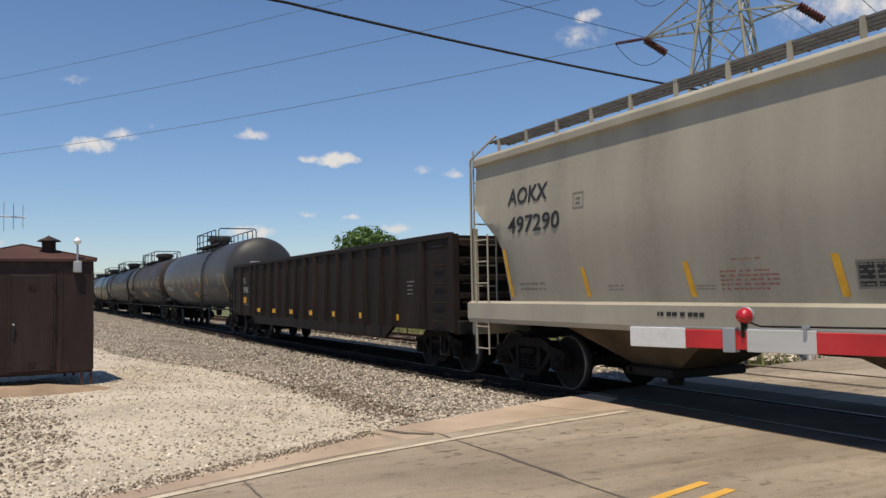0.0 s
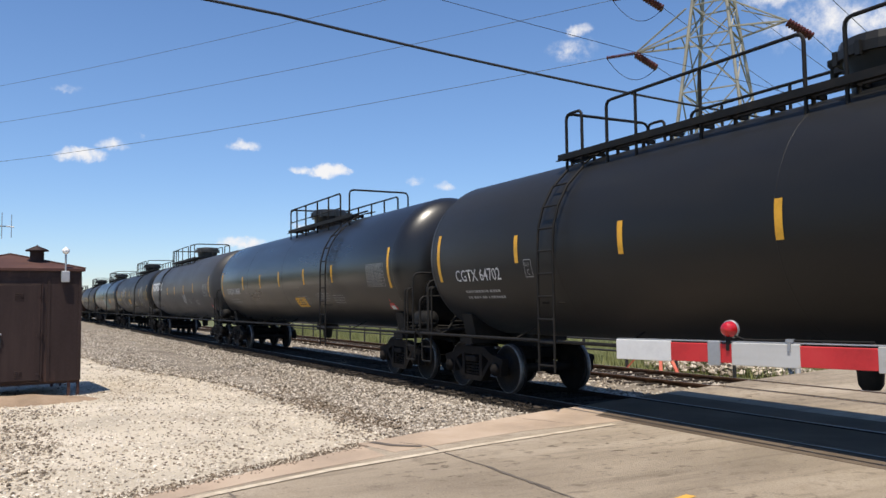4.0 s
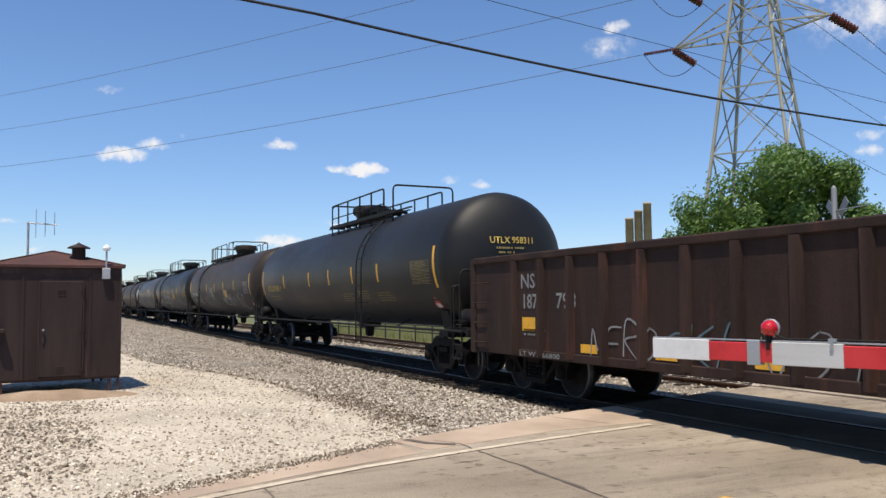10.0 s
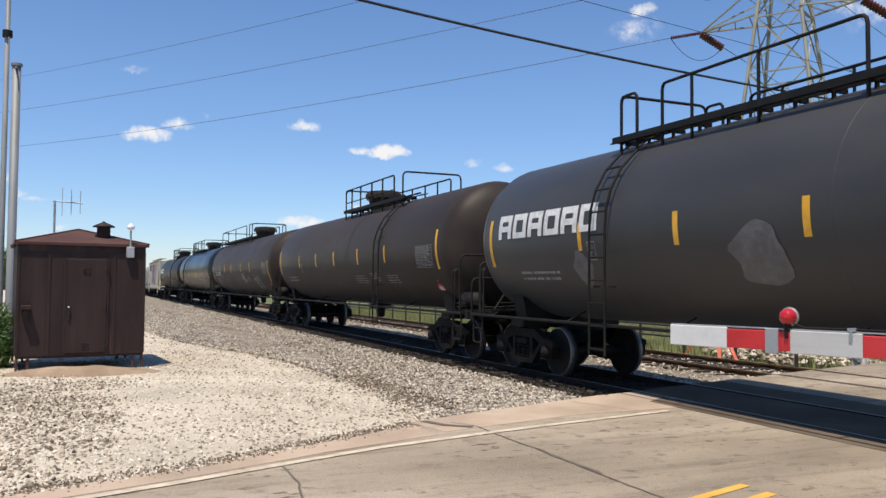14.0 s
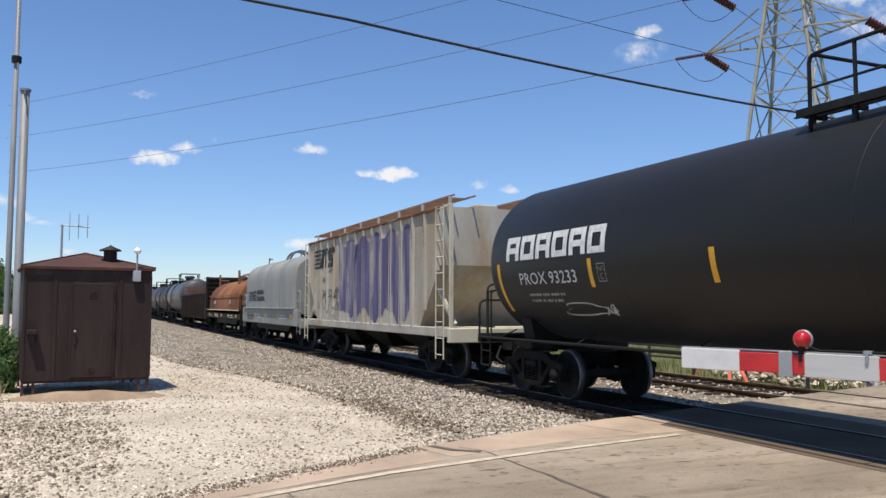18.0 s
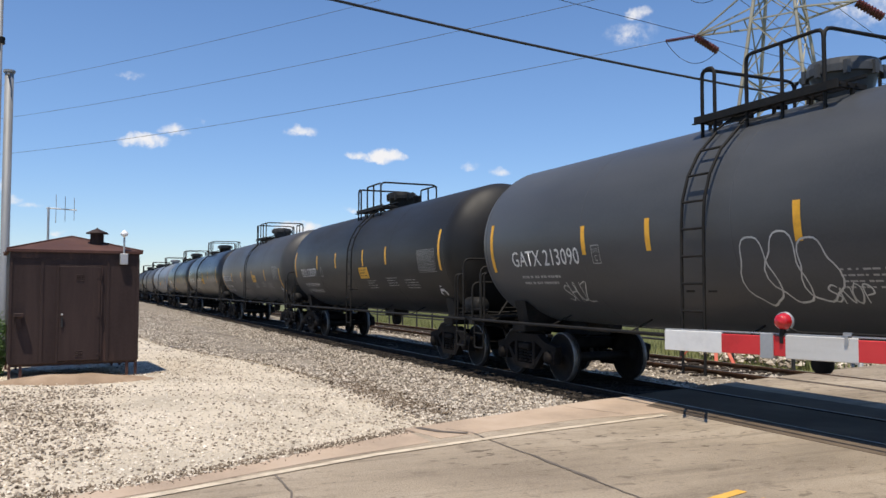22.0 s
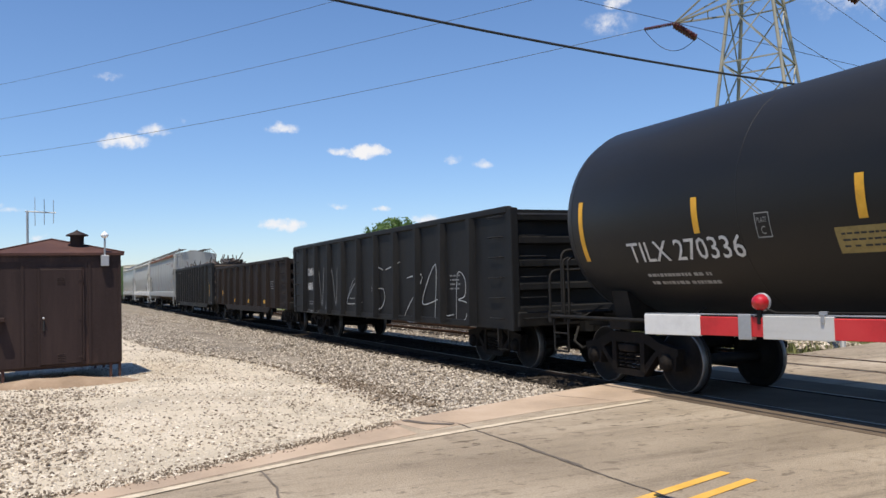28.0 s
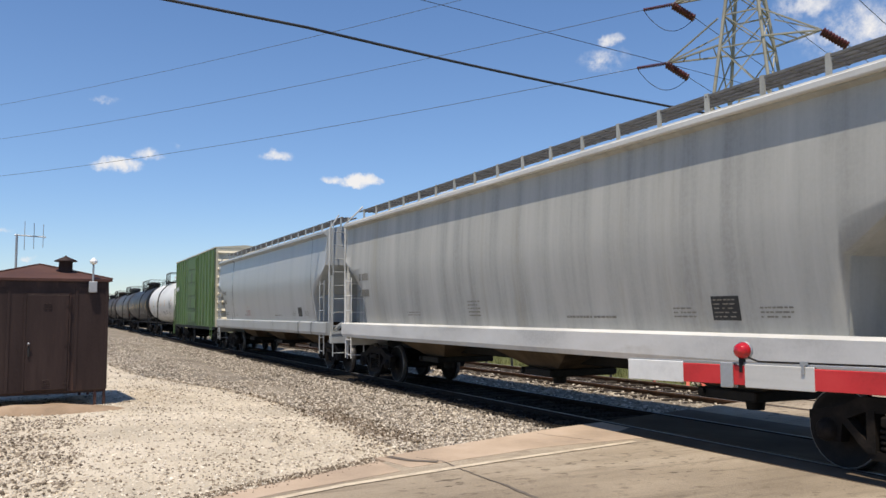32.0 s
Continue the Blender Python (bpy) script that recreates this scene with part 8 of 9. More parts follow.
def ribbed_hopper(x, ln, label):
    car = start_car("covered_hopper_car", x, label, "hopper car", "covered hopper cars")
    h, w, z0, z1 = ln / 2 - 0.5, 1.5, 1.2, 4.1
    def on_ribs(off):
        """Follows the panels and the ribs standing on them."""
        posts = [-h + 0.1] + [-h + 1.0 + (2 * h - 1.1) * i / 14 for i in range(15)]
        def put(p):
            d = min(abs(p.x - q) for q in posts)
            rise = 0.06 if d <= 0.05 else max(0.0, 0.06 * (0.09 - d) / 0.04)
            return Vector((p.x, -w - rise - off, p.z))
        return put

    out = [(-h, 2.7), (-h, z1), (h, z1), (h, 2.7), (h - 1.3, z0), (-h + 1.3, z0)]
    body = part("body", Mesh().prism(out, "y", -w, w), M_HOPTAN, car)
    for sy in (-1, 1):
        for i in range(16):
            xx = -h + 1.0 + (2 * h - 1.1) * (i - 1) / 14 if i else -h + 0.1
            zl = z0 if abs(xx) < h - 1.3 else z0 + (abs(xx) - h + 1.3) * 1.15
            part("rib", Mesh().prism([(xx - 0.09, sy * w), (xx + 0.09, sy * w), (xx + 0.05, sy * (w + 0.06)), (xx - 0.05, sy * (w + 0.06))], "z", zl, z1 - 0.02), M_HOPTAN, body)
            if sy < 0:
                m = Mesh()
                rr = random.Random(i)
                for d in (-0.03, 0.035):
                    patch(m, xx + d - 0.012, z1 - rr.uniform(0.5, 1.1), 0.024, 0.5, lambda p: Vector((p.x, -w - 0.064, p.z)), 2)
                part("rust_run", m, M_RUSTBAND, body, "streak of running rust")
        part("top_chord", Mesh().box((0, sy * (w + 0.03), z1 - 0.05), (2 * h, 0.08, 0.07), bevel=0.015), M_RUSTBAND, body)
        part("side_sill", Mesh().box((0, sy * (w - 0.02), z0 - 0.08), (ln - 0.2, 0.14, 0.22), bevel=0.015), M_HOPTAN, car)
    m = Mesh()
    for k in range(8):
        xx = -2.17 + 0.82 * k
        n = 14
        for q in range(n):
            a = xx + 0.72 * q / n
            lo = 0.25 + 0.15 * math.sin(3.1 * a) + 0.08 * math.sin(9 * a + k)
            patch(m, a, z0 + lo, 0.72 / n, 2.55 - lo + 0.12 * math.sin(5 * a), on_ribs(0.005), 2)
    part("graffiti", m, M_PURPLE, body, "large faded purple graffiti panels")
    layer = [0]
    def piece(x0, z, wd, ht, skew=0.0):
        m = Mesh()
        n = max(1, int(wd / 0.04))
        for q in range(n):
            patch(m, x0 + wd * q / n, z, wd / n, ht, on_ribs(0.006 + 0.002 * layer[0]), 1, -skew)
        layer[0] += 1
        part("owner_mark", m, M_BLACKINK, body, "black emblem bar")
    for k in range(5):
        piece(-5.28 + 0.012 * k, 3.06 + 0.145 * k, 1.0 + 0.03 * k, 0.085, 0.02)
    piece(-4.32, 3.06, 0.24, 0.66, 0.16)
    for q in range(8):
        piece(-4.08 + 0.045 * q, 3.52 - 0.06 * q, 0.1, 0.2)
    piece(-3.74, 3.06, 0.2, 0.66, 0.16)
    for x0, z, wd, ht in ((-3.46, 3.55, 0.76, 0.17), (-3.5, 3.34, 0.22, 0.3), (-3.46, 3.28, 0.68, 0.17), (-2.98, 3.1, 0.22, 0.26), (-3.5, 3.04, 0.7, 0.16)):
        piece(x0, z, wd, ht, 0.04)
    for wd, dx, zz, ww in (("24", -4.35, 2.02, 0.48), ("52", -3.55, 2.02, 0.47), ("07", -2.76, 2.02, 0.44), ("NS", -4.33, 2.54, 0.38)):
        part("car_number", letters(wd, 0.4 if wd != "NS" else 0.28, M_BLACKINK, lambda p: Vector((p.x + dx, -w - 0.013, p.z + zz)), width=ww, weight=0.0), M_BLACKINK, body)
    m = Mesh()
    scribble(m, -5.1, 1.4, 3.0, 1.0, 77, on_ribs(0.016), 4, 0.016)
    part("graffiti", m, M_TAR, body, "faint dark graffiti strokes")
    m = Mesh()
    outline_tag(m, -4.2, 1.3, 2.2, 0.6, 78, on_ribs(0.018), 3, 0.01)
    part("graffiti", m, M_SPRAY, body, "pale rounded graffiti outlines")
    m = Mesh()
    patch(m, -5.33, 1.37, 0.11, 0.77, lambda p: Vector((p.x, -w - 0.012, p.z)), 1)
    part("reflector_stripe", m, M_YELLOW, body)
    for cx in (-3.2, 0, 3.2):
        wv = 1.6
        m = Mesh()
        a = [(cx - wv, -1.35, z0), (cx + wv, -1.35, z0), (cx + wv, 1.35, z0), (cx - wv, 1.35, z0)]
        b = [(cx - 0.4, -0.5, 0.5), (cx + 0.4, -0.5, 0.5), (cx + 0.4, 0.5, 0.5), (cx - 0.4, 0.5, 0.5)]
        m.add(a + b, [(0, 1, 5, 4), (1, 2, 6, 5), (2, 3, 7, 6), (3, 0, 4, 7), (4, 5, 6, 7)])
        part("hopper_bay", m, M_STEEL, car)
    board = Mesh()
    for sy in (-1, 1):
        for y in (0.7, 1.25):
            board.box((0, sy * y, z1 + 0.25), (2 * h + 0.5, 0.04, 0.04))
        for k in range(int(2 * h / 0.11)):
            board.box((-h + 0.11 * k, sy * 0.98, z1 + 0.235), (0.045, 0.56, 0.02))
        for k in range(8):
            part("board_post", Mesh().box((-h + 0.4 + 1.75 * k, sy * 1.27, z1 + 0.1), (0.14, 0.03, 0.28)), M_HOPTAN, car)
    part("running_board", board, M_RUSTGRATE, car, "rusty slatted roof walkway")
    part("roof_hatch", Mesh().box((0, 0, z1 + 0.08), (2 * h - 1, 0.6, 0.16), bevel=0.03), M_HOPTAN, car)
    part("centre_sill", Mesh().box((0, 0, 0.98), (ln - 0.2, 0.5, 0.3)), M_STEEL, car)
    for s in (-1, 1):
        e = s * (ln / 2 - 0.08)
        m = Mesh().box((e, 0, 1.05), (0.16, 2.95, 0.34), bevel=0.02).box((e - s * 0.5, 0, 1.2), (1.0, 2.9, 0.07))
        for sy in (-1, 1):
            m.beam((e, sy * 1.4, 1.2), (e, sy * 1.4, z1), 0.08)
            m.beam((e, sy * 1.4, z1), (s * h, sy * 1.4, z1), 0.06)
            m.beam((e, sy * 1.3, 1.3), (s * (h - 0.6), sy * 1.3, 2.2), 0.08)
        fr = part("end_frame", m, M_CREAM, car)
        lm = Mesh()
        ladder(lm, e - s * 0.3, 0.46, 0.5, z1, lambda z: -1.56, 0.018, 0.38)
        part("side_ladder", lm, M_CREAM, fr)
        add_truck(car, s * (ln / 2 - 1.85))
        add_coupler(car, s * (ln / 2 + 0.05), s)
    return car


def coil_car(x, ln, mat, label, rusty):
    car = start_car("coil_car", x, label, "coil car", "coil cars")
    h = ln / 2
    zs, zt = (1.6, 3.95) if not rusty else (1.45, 3.32)
    w = 1.5
    if rusty:
        arc = [(-w, zs)] + [(-w * math.cos(a) if a < 1.57 else w * -math.cos(a), zs + 0.55 + (zt - zs - 0.55) * math.sin(a)) for a in [math.pi * i / 18 for i in range(19)]] + [(w, zs)]
    else:
        arc = [(-w, zs), (-w, zs + 1.0), (-w + 0.02, zs + 1.35)] + [(-(w - 0.02) * math.cos(a), zs + 1.4 + (zt - zs - 1.4) * math.sin(a) ** 0.8) for a in [math.pi * i / 14 for i in range(1, 14)]] + [(w - 0.02, zs + 1.35), (w, zs + 1.0), (w, zs)]
    n = len(arc)
    m = Mesh()
    xs = [-h, -h + 0.06] + [-h + ln * i / 8 for i in range(1, 8)] + [h - 0.06, h]
    scl = [0.96, 1.0] + [1.0] * 7 + [1.0, 0.96]
    vs = [(xx, y * s, zs + (z - zs) * s) for xx, s in zip(xs, scl) for y, z in arc]
    m.add(vs, [(i * n + j, i * n + j + 1, (i + 1) * n + j + 1, (i + 1) * n + j) for i in range(len(xs) - 1) for j in range(n - 1)], True)
    m.add(vs[:n], [tuple(range(n))])
    m.add(vs[-n:], [tuple(range(n))])
    hood = part("hood", m, mat, car, "arched coil cover")
    for xx in (-h * 0.5, 0.0, h * 0.5):
        mm = Mesh()
        mm.tube([(xx, y * 1.004, z + 0.004) for y, z in arc], 0.012, 4)
        part("hood_seam", mm, mat, hood)
    top = zt
    for xx, big in ((-h * 0.62, 0), (0.0, 1), (h * 0.62, 0)) if not rusty else ((-4.9, 2), (0.4, 1), (2.95, 2)):
        mm = Mesh()
        if big == 2:
            mm.beam((xx - 0.05, -0.95, top - 0.55), (xx - 0.2, -0.95, top + 0.5), 0.13, 0.05)
            mm.beam((xx, -0.95, top - 0.5), (xx - 0.1, -1.36, top - 1.0), 0.07, 0.03)
            mm.beam((xx - 0.1, -0.9, top + 0.12), (xx + 1.5, -0.6, top + 0.04), 0.1, 0.08)
            mm.beam((xx + 0.5, -0.8, top + 0.1), (xx + 0.5, -0.75, top - 0.3), 0.06)
        elif big:
            for d in (-0.35, 0.35):
                turn = [math.pi * i / 12 for i in range(13)]
                rim = [(r * math.cos(a), top - 0.12 + k * math.sin(a)) for a, r, k in [(a, 0.55, 0.52) for a in turn] + [(a, 0.47, 0.43) for a in turn[::-1]]]
                vs = [(xx + d + q, y, z) for q in (-0.09, 0.09) for y, z in rim]
                mm.add(vs, [(i, i + 1, i + 27, i + 26) for i in range(25)] + [(i, 25 - i, 24 - i, i + 1) for i in range(12)] + [(i + 27, 50 - i, 51 - i, i + 26) for i in range(12)])
            mm.box((xx, 0, top + 0.33), (0.7, 0.12, 0.05))
        else:
            mm.beam((xx, -0.75, top - 0.35), (xx - 0.12, -0.7, top + 0.2), 0.05)
            mm.beam((xx, 0.75, top - 0.35), (xx - 0.12, 0.7, top + 0.2), 0.05)
            mm.box((xx + 0.3, -0.7, top + 0.12), (0.7, 0.05, 0.06))
        part("lifting_bracket", mm, M_GRATE if not rusty else M_CRATE, hood)
    side = M_COILGREY if not rusty else M_GONBROWN
    for sy in (-1, 1):
        part("side_sill", Mesh().box((0, sy * 1.5, zs - 0.36), (ln + (1.4 if not rusty else 1.9), 0.1, 0.68 if not rusty else 0.3), bevel=0.015), side, car)
        if rusty:
            part("sill_rail", Mesh().tube([(-h - 0.6, sy * 1.58, zs), (h + 0.6, sy * 1.58, zs)], 0.03, 6), M_CREAM, car)
        else:
            part("hood_lip", Mesh().box((0, sy * 1.56, zs + 0.01), (ln + 0.2, 0.17, 0.06), bevel=0.012), M_COILGREY, hood)
    part("underframe", Mesh().box((0, 0, 1.0), (ln + 1.8, 0.9, 0.4), bevel=0.02).prism([(-h + 1.2, 1.2), (h - 1.2, 1.2), (h - 2.2, 0.62), (-h + 2.2, 0.62)], "y", -1.25, 1.25), M_STEEL, car)
    flat = lambda p: Vector((p.x, -w - 0.03, p.z))
    if rusty:
        for bx in (-3.75, 2.66):
            part("owner_mark", letters("GRW", 0.34, M_WHITE, lambda p: Vector((p.x + bx, -w - 0.012, p.z + 1.82)), width=0.74), M_WHITE, hood, "worn white stencilled letters")
        pipe = Mesh().tube([(-h, -w - 0.03, zs + 0.9), (h, -w - 0.03, zs + 0.9), (h + 0.06, -w + 0.2, zs + 0.9), (h + 0.06, 0, zs + 0.82), (h + 0.06, w, zs + 0.9)], 0.022, 5)
        part("grab_rail", pipe, mat, hood)
        part("owner_mark", letters("GRW", 0.26, M_WHITE, lambda p: Vector((h + 0.012, p.x - 0.55, p.z + 2.7)), width=0.4), M_WHITE, hood, "white stencilled letters")
        m = Mesh()
        bars(m, -0.75, 1.92, 0.85, 0.16, 2, 71, lambda p: Vector((h + 0.012, p.x, p.z)), 0.5)
        part("weight_data", m, M_WHITE, hood)
        number = "7592"
    else:
        flag = [(0.85 + 0.04 * k, 0.1 * k, 1.0, 0.055, 0.0) for k in range(5)]
        flag += [(a, b, c, d, 0.05) for a, b, c, d in ((1.98, 0, 0.14, 0.5), (2.3, 0, 0.14, 0.5), (2.1, 0.12, 0.26, 0.2), (2.5, 0, 0.45, 0.13), (2.5, 0.19, 0.45, 0.12), (2.5, 0.37, 0.45, 0.13))]
        for a, b, wd, ht, lean in flag:
            m = Mesh()
            patch(m, -h + a, zs + 0.36 + b, wd, ht, lambda p: Vector((p.x, -w - 0.012, p.z)), 1, lean)
            part("owner_mark", m, M_BLACKINK, hood, "black emblem bar")
        for row, count in ((0.31, 7), (0.0, 8)):
            for k in range(count):
                m = Mesh()
                patch(m, -h + 3.12 + 0.235 * k, zs + 0.36 + row, 0.185, 0.215, lambda p: Vector((p.x, -w - 0.012, p.z)), 1, 0.04)
                part("owner_name", m, M_BLACKINK, hood, "black block in the place of a letter")
        number = "NS 163182"
    part("car_number", letters(number, 0.34 if not rusty else 0.2, M_BLACKINK if not rusty else M_WHITE, lambda p: Vector((p.x - h + 0.9, -1.556, p.z + zs - 0.58 + 0.12 * rusty))), M_BLACKINK, car)
    for k in range(5):
        m = Mesh()
        patch(m, -h + 0.1 + (ln - 0.7) * k / 4, zs - 0.4, 0.5, 0.16, lambda p: Vector((p.x, -1.556, p.z)), 1)
        part("reflector_stripe", m, M_YELLOW, car)
    m = Mesh()
    bars(m, -h + 3.4, zs - 0.48, 1.2, 0.24, 2, 15, lambda p: Vector((p.x, -1.556, p.z)), 0.45)
    bars(m, h - 2.6, zs - 0.48, 1.6, 0.24, 2, 16, lambda p: Vector((p.x, -1.556, p.z)), 0.45)
    part("weight_data", m, M_WHITE, car)
    for s in (-1, 1):
        e = s * (h + 0.85)
        m = Mesh().box((e, 0, 1.0), (0.2, 2.95, 0.34), bevel=0.02).box((s * (h + 0.45), 0, 1.18), (0.9, 2.9, 0.07))
        for sy in (-1, 1):
            m.tube(bent_bar([(e, sy * 1.45, 0.6), (e, sy * 1.45, 2.3), (s * (h + 0.3), sy * 1.45, 2.3), (s * (h + 0.3), sy * 1.45, 0.6)]), 0.025, 5)
            for zz in (0.7, 1.1, 1.5, 1.9):
                m.tube([(e, sy * 1.45, zz), (s * (h + 0.3), sy * 1.45, zz)], 0.018, 5)
        m.box((s * (h + 0.05), 0, zs + 0.05), (0.08, 2.6, 0.5))
        part("end_platform", m, side, car)
        part("hand_brake", Mesh().lathe([(e + s * 0.02, 0.24), (e + s * 0.08, 0.26), (e + s * 0.1, 0.2)], "x", 16, (0, 0.5, 1.7)), M_STEEL, car)
        add_truck(car, s * (h - 0.7))
        add_coupler(car, s * (h + 0.95), s)
    return car


def boxcar(x, ln):
    car = start_car("boxcar", x, "green boxcar with dark patches and a pale end", "boxcar", "")
    h, w, z0, z1 = ln / 2 - 0.2, 1.48, 1.1, 5.1
    for sy in (-1, 1):
        side = part("side_wall", Mesh().box((0, sy * w, (z0 + z1) / 2), (2 * h, 0.06, z1 - z0)), M_BOXGREEN, car)
        for i in range(15):
            xx = -h + 0.4 + (2 * h - 0.8) * i / 14
            if abs(xx) > 1.7:
                part("rib", Mesh().box((xx, sy * (w + 0.05), (z0 + z1) / 2), (0.09, 0.06, z1 - z0 - 0.1), bevel=0.01), M_BOXGREEN, side)
        dr = part("sliding_door", Mesh().box((0, sy * (w + 0.07), (z0 + z1) / 2), (3.0, 0.07, z1 - z0 - 0.3), bevel=0.01), M_BOXGREEN, side)
        for k in range(5):
            part("door_panel", Mesh().box((0, sy * (w + 0.11), z0 + 0.5 + 0.75 * k), (2.8, 0.03, 0.5), bevel=0.01), M_BOXGREEN, dr)
    part("roof", Mesh().prism([(-w - 0.05, z1), (w + 0.05, z1), (w + 0.05, z1 + 0.06), (0, z1 + 0.18), (-w - 0.05, z1 + 0.06)], "x", -h - 0.05, h + 0.05), M_CREAM, car)
    part("floor", Mesh().box((0, 0, z0 - 0.05), (2 * h, 2 * w, 0.2)), M_STEEL, car)
    for s in (-1, 1):
        end = part("end_wall", Mesh().box((s * h, 0, (z0 + z1) / 2), (0.08, 2 * w, z1 - z0)), M_CREAM, car)
        for k in range(9):
            part("end_rib", Mesh().prism([(s * (h + 0.04), z0 + 0.3 + 0.42 * k), (s * (h + 0.12), z0 + 0.4 + 0.42 * k), (s * (h + 0.04), z0 + 0.5 + 0.42 * k)], "y", -w + 0.1, w - 0.1), M_CREAM, end)
        lm = Mesh()
        ladder(lm, s * (h - 0.3), 0.45, 0.5, 3.4, lambda z: -w - 0.14, 0.018, 0.4)
        part("ladder", lm, M_BOXGREEN, car)
        add_truck(car, s * (h - 1.9))
        add_coupler(car, s * (h + 0.3), s)
    part("centre_sill", Mesh().box((0, 0, 0.95), (ln, 0.5, 0.28)), M_STEEL, car)
    m = Mesh()
    bars(m, -h + 0.8, 3.2, 1.2, 0.3, 1, 61, lambda p: Vector((p.x, -w - 0.09, p.z)), 0.9)
    part("car_number", m, M_WHITE, car, "worn unreadable number")
    return car


S1, S2, S3 = M_SPRAY, M_SPRAYGREEN, M_SPRAYPINK
covered_hopper(-4.75, 18.1, M_HOPBEIGE, "AOKX 497290", "light grey covered hopper car with black reporting marks", 4.42, None, 3, 0, sill_mat=M_HOPBEIGE)
gondola(-24.06, 19.0, 0.9, 2.84, M_GONBROWN, "PC 598633", "dark rust-brown open gondola car with ribbed sides", 17, None, 0, 3, (), edge=1.25)
tank_car(-43.84, 16.5, "grey", "CGTX 65366", M_WHITE, "charcoal grey tank car with yellow stripes and a white tag", "long", (("KMABRZ", -3.3, 1.45, 1.6, 0.52, S1, 5, 0.02), ("Z", -3.2, 1.36, 1.3, 0.2, S1, 1, 0.014), ("SHM", -0.76, 1.94, 0.75, 0.46, S3, 4, 0.022), ("BKR", 5.6, 1.7, 0.8, 0.3, S1, 5, 0.012), ("PTCU", -0.9, 1.55, 2.4, 0.42, M_OLDSPRAY, 5, 0.016)), seed=11, yellow_sign=0.5)
tank_car(-63.12, 16.6, "brown", "CBTX 781122", M_WHITE, "brown-dusted black tank car with white tags", "long", (("CPRUB", -0.85, 1.66, 1.05, 0.44, S1, 5, 0.018), ("MOVTHZ", 2.6, 1.5, 2.0, 0.8, M_SPRAYGREY, 6, 0.018), ("OSLUNA", 5.5, 1.72, 1.2, 0.26, S1, 2, 0.01), ("LS", 6.6, 1.58, 0.3, 0.16, S1, 2, 0.01), ("KREW", 7.2, 1.5, 0.5, 0.4, M_SPRAYGREY, 2, 0.01)), seed=12, yellow_sign=0.45, o=-1)
tank_car(-82.17, 16.4, "dull", "CGTX 64702", M_WHITE, "dull black tank car with yellow stripes", "long", (), seed=13, o=-1)
tank_car(-101.25, 16.7, "shiny", "SHQX 5408", M_WHITE, "glossy black tank car reflecting the sky", "long", (), seed=14, yellow_sign=0.9)
tank_car(-120.5, 16.3, "grey", "", M_WHITE, "charcoal tank car with a row of white block shapes", "long", (("line", 1.5, 1.8, 1.0, 0.5, S1, 4, 0.02),), brand=True, seed=15, o=-1)
tank_car(-139.73, 16.6, "dull", "UTLX 958097", M_GOLD, "dull black tank car with big white-outlined graffiti", "long", (("Q", -4.5, 1.68, 1.45, 1.45, M_SPRAYMID, 1, 0.045), ("Q", -4.43, 1.72, 1.34, 1.36, S1, 1, 0.014), ("I", -4.65, 2.2, 0.3, 0.8, M_SPRAYGREY, 1, 0.014), ("I", -3.0, 2.35, 0.4, 0.85, M_SPRAYGREY, 1, 0.03), ("C", -2.12, 2.42, 0.62, 0.62, M_SPRAYGREY, 0, 0.03), ("C", -1.22, 2.42, 0.62, 0.56, M_SPRAYGREY, 0, 0.03), ("U", 0.12, 2.29, 0.72, 0.64, M_SPRAYGREY, 0, 0.03), ("POSHIN", -1.85, 1.72, 1.15, 0.26, S1, 7, 0.02), ("POSHN", -8.6, 1.85, 1.1, 0.34, S1, 6, 0.018), ("Q", 5.1, 1.55, 1.5, 1.5, M_SPRAYMID, 1, 0.05), ("Q", 5.16, 1.6, 1.4, 1.4, S1, 1, 0.016), ("JOSH", 1.9, 1.68, 1.2, 0.4, S1, 5, 0.018), ("C", 1.2, 1.5, 0.7, 1.3, M_SPRAYGREY, 1, 0.03)), seed=16, yellow_sign=-0.89)
tank_car(-159.36, 17.1, "shiny", "TILX 305525", M_WHITE, "glossy black tank car with mint and white graffiti", "long", (("GEX", -8.75, 2.75, 1.0, 0.42, S2, 4, 0.025), ("SAZ", -8.6, 2.3, 0.9, 0.4, S2, 4, 0.025), ("HEYAST", -4.55, 1.98, 1.3, 0.24, S1, 6, 0.016), ("SKYNBZ", -3.95, 1.63, 1.2, 0.26, S1, 6, 0.014), ("5GE", -1.4, 1.7, 1.0, 0.38, S1, 3, 0.022), ("S", -0.45, 1.7, 0.3, 0.25, S1, 3, 0.02), ("blot", -0.15, 1.85, 0.75, 0.6, S2, 1, 0), ("blot", -0.05, 1.4, 0.7, 0.65, S2, 1, 0), ("blot", 0.45, 1.6, 0.7, 0.8, S2, 1, 0), ("blot", -0.08, 1.91, 0.6, 0.46, S1, 1, 0), ("blot", 0.02, 1.48, 0.56, 0.5, S1, 1, 0), ("blot", 0.53, 1.68, 0.54, 0.64, S1, 1, 0), ("SB", 0.05, 1.56, 1.05, 0.7, M_SPRAYDEEP, 3, 0.018), ("BR", 1.35, 1.64, 0.8, 0.44, S2, 2, 0.035), ("SAX", 2.2, 1.55, 1.4, 0.9, S2, 2, 0.05), ("SAX", 2.24, 1.56, 1.4, 0.9, S1, 3, 0.025)), seed=17, yellow_sign=5.0)
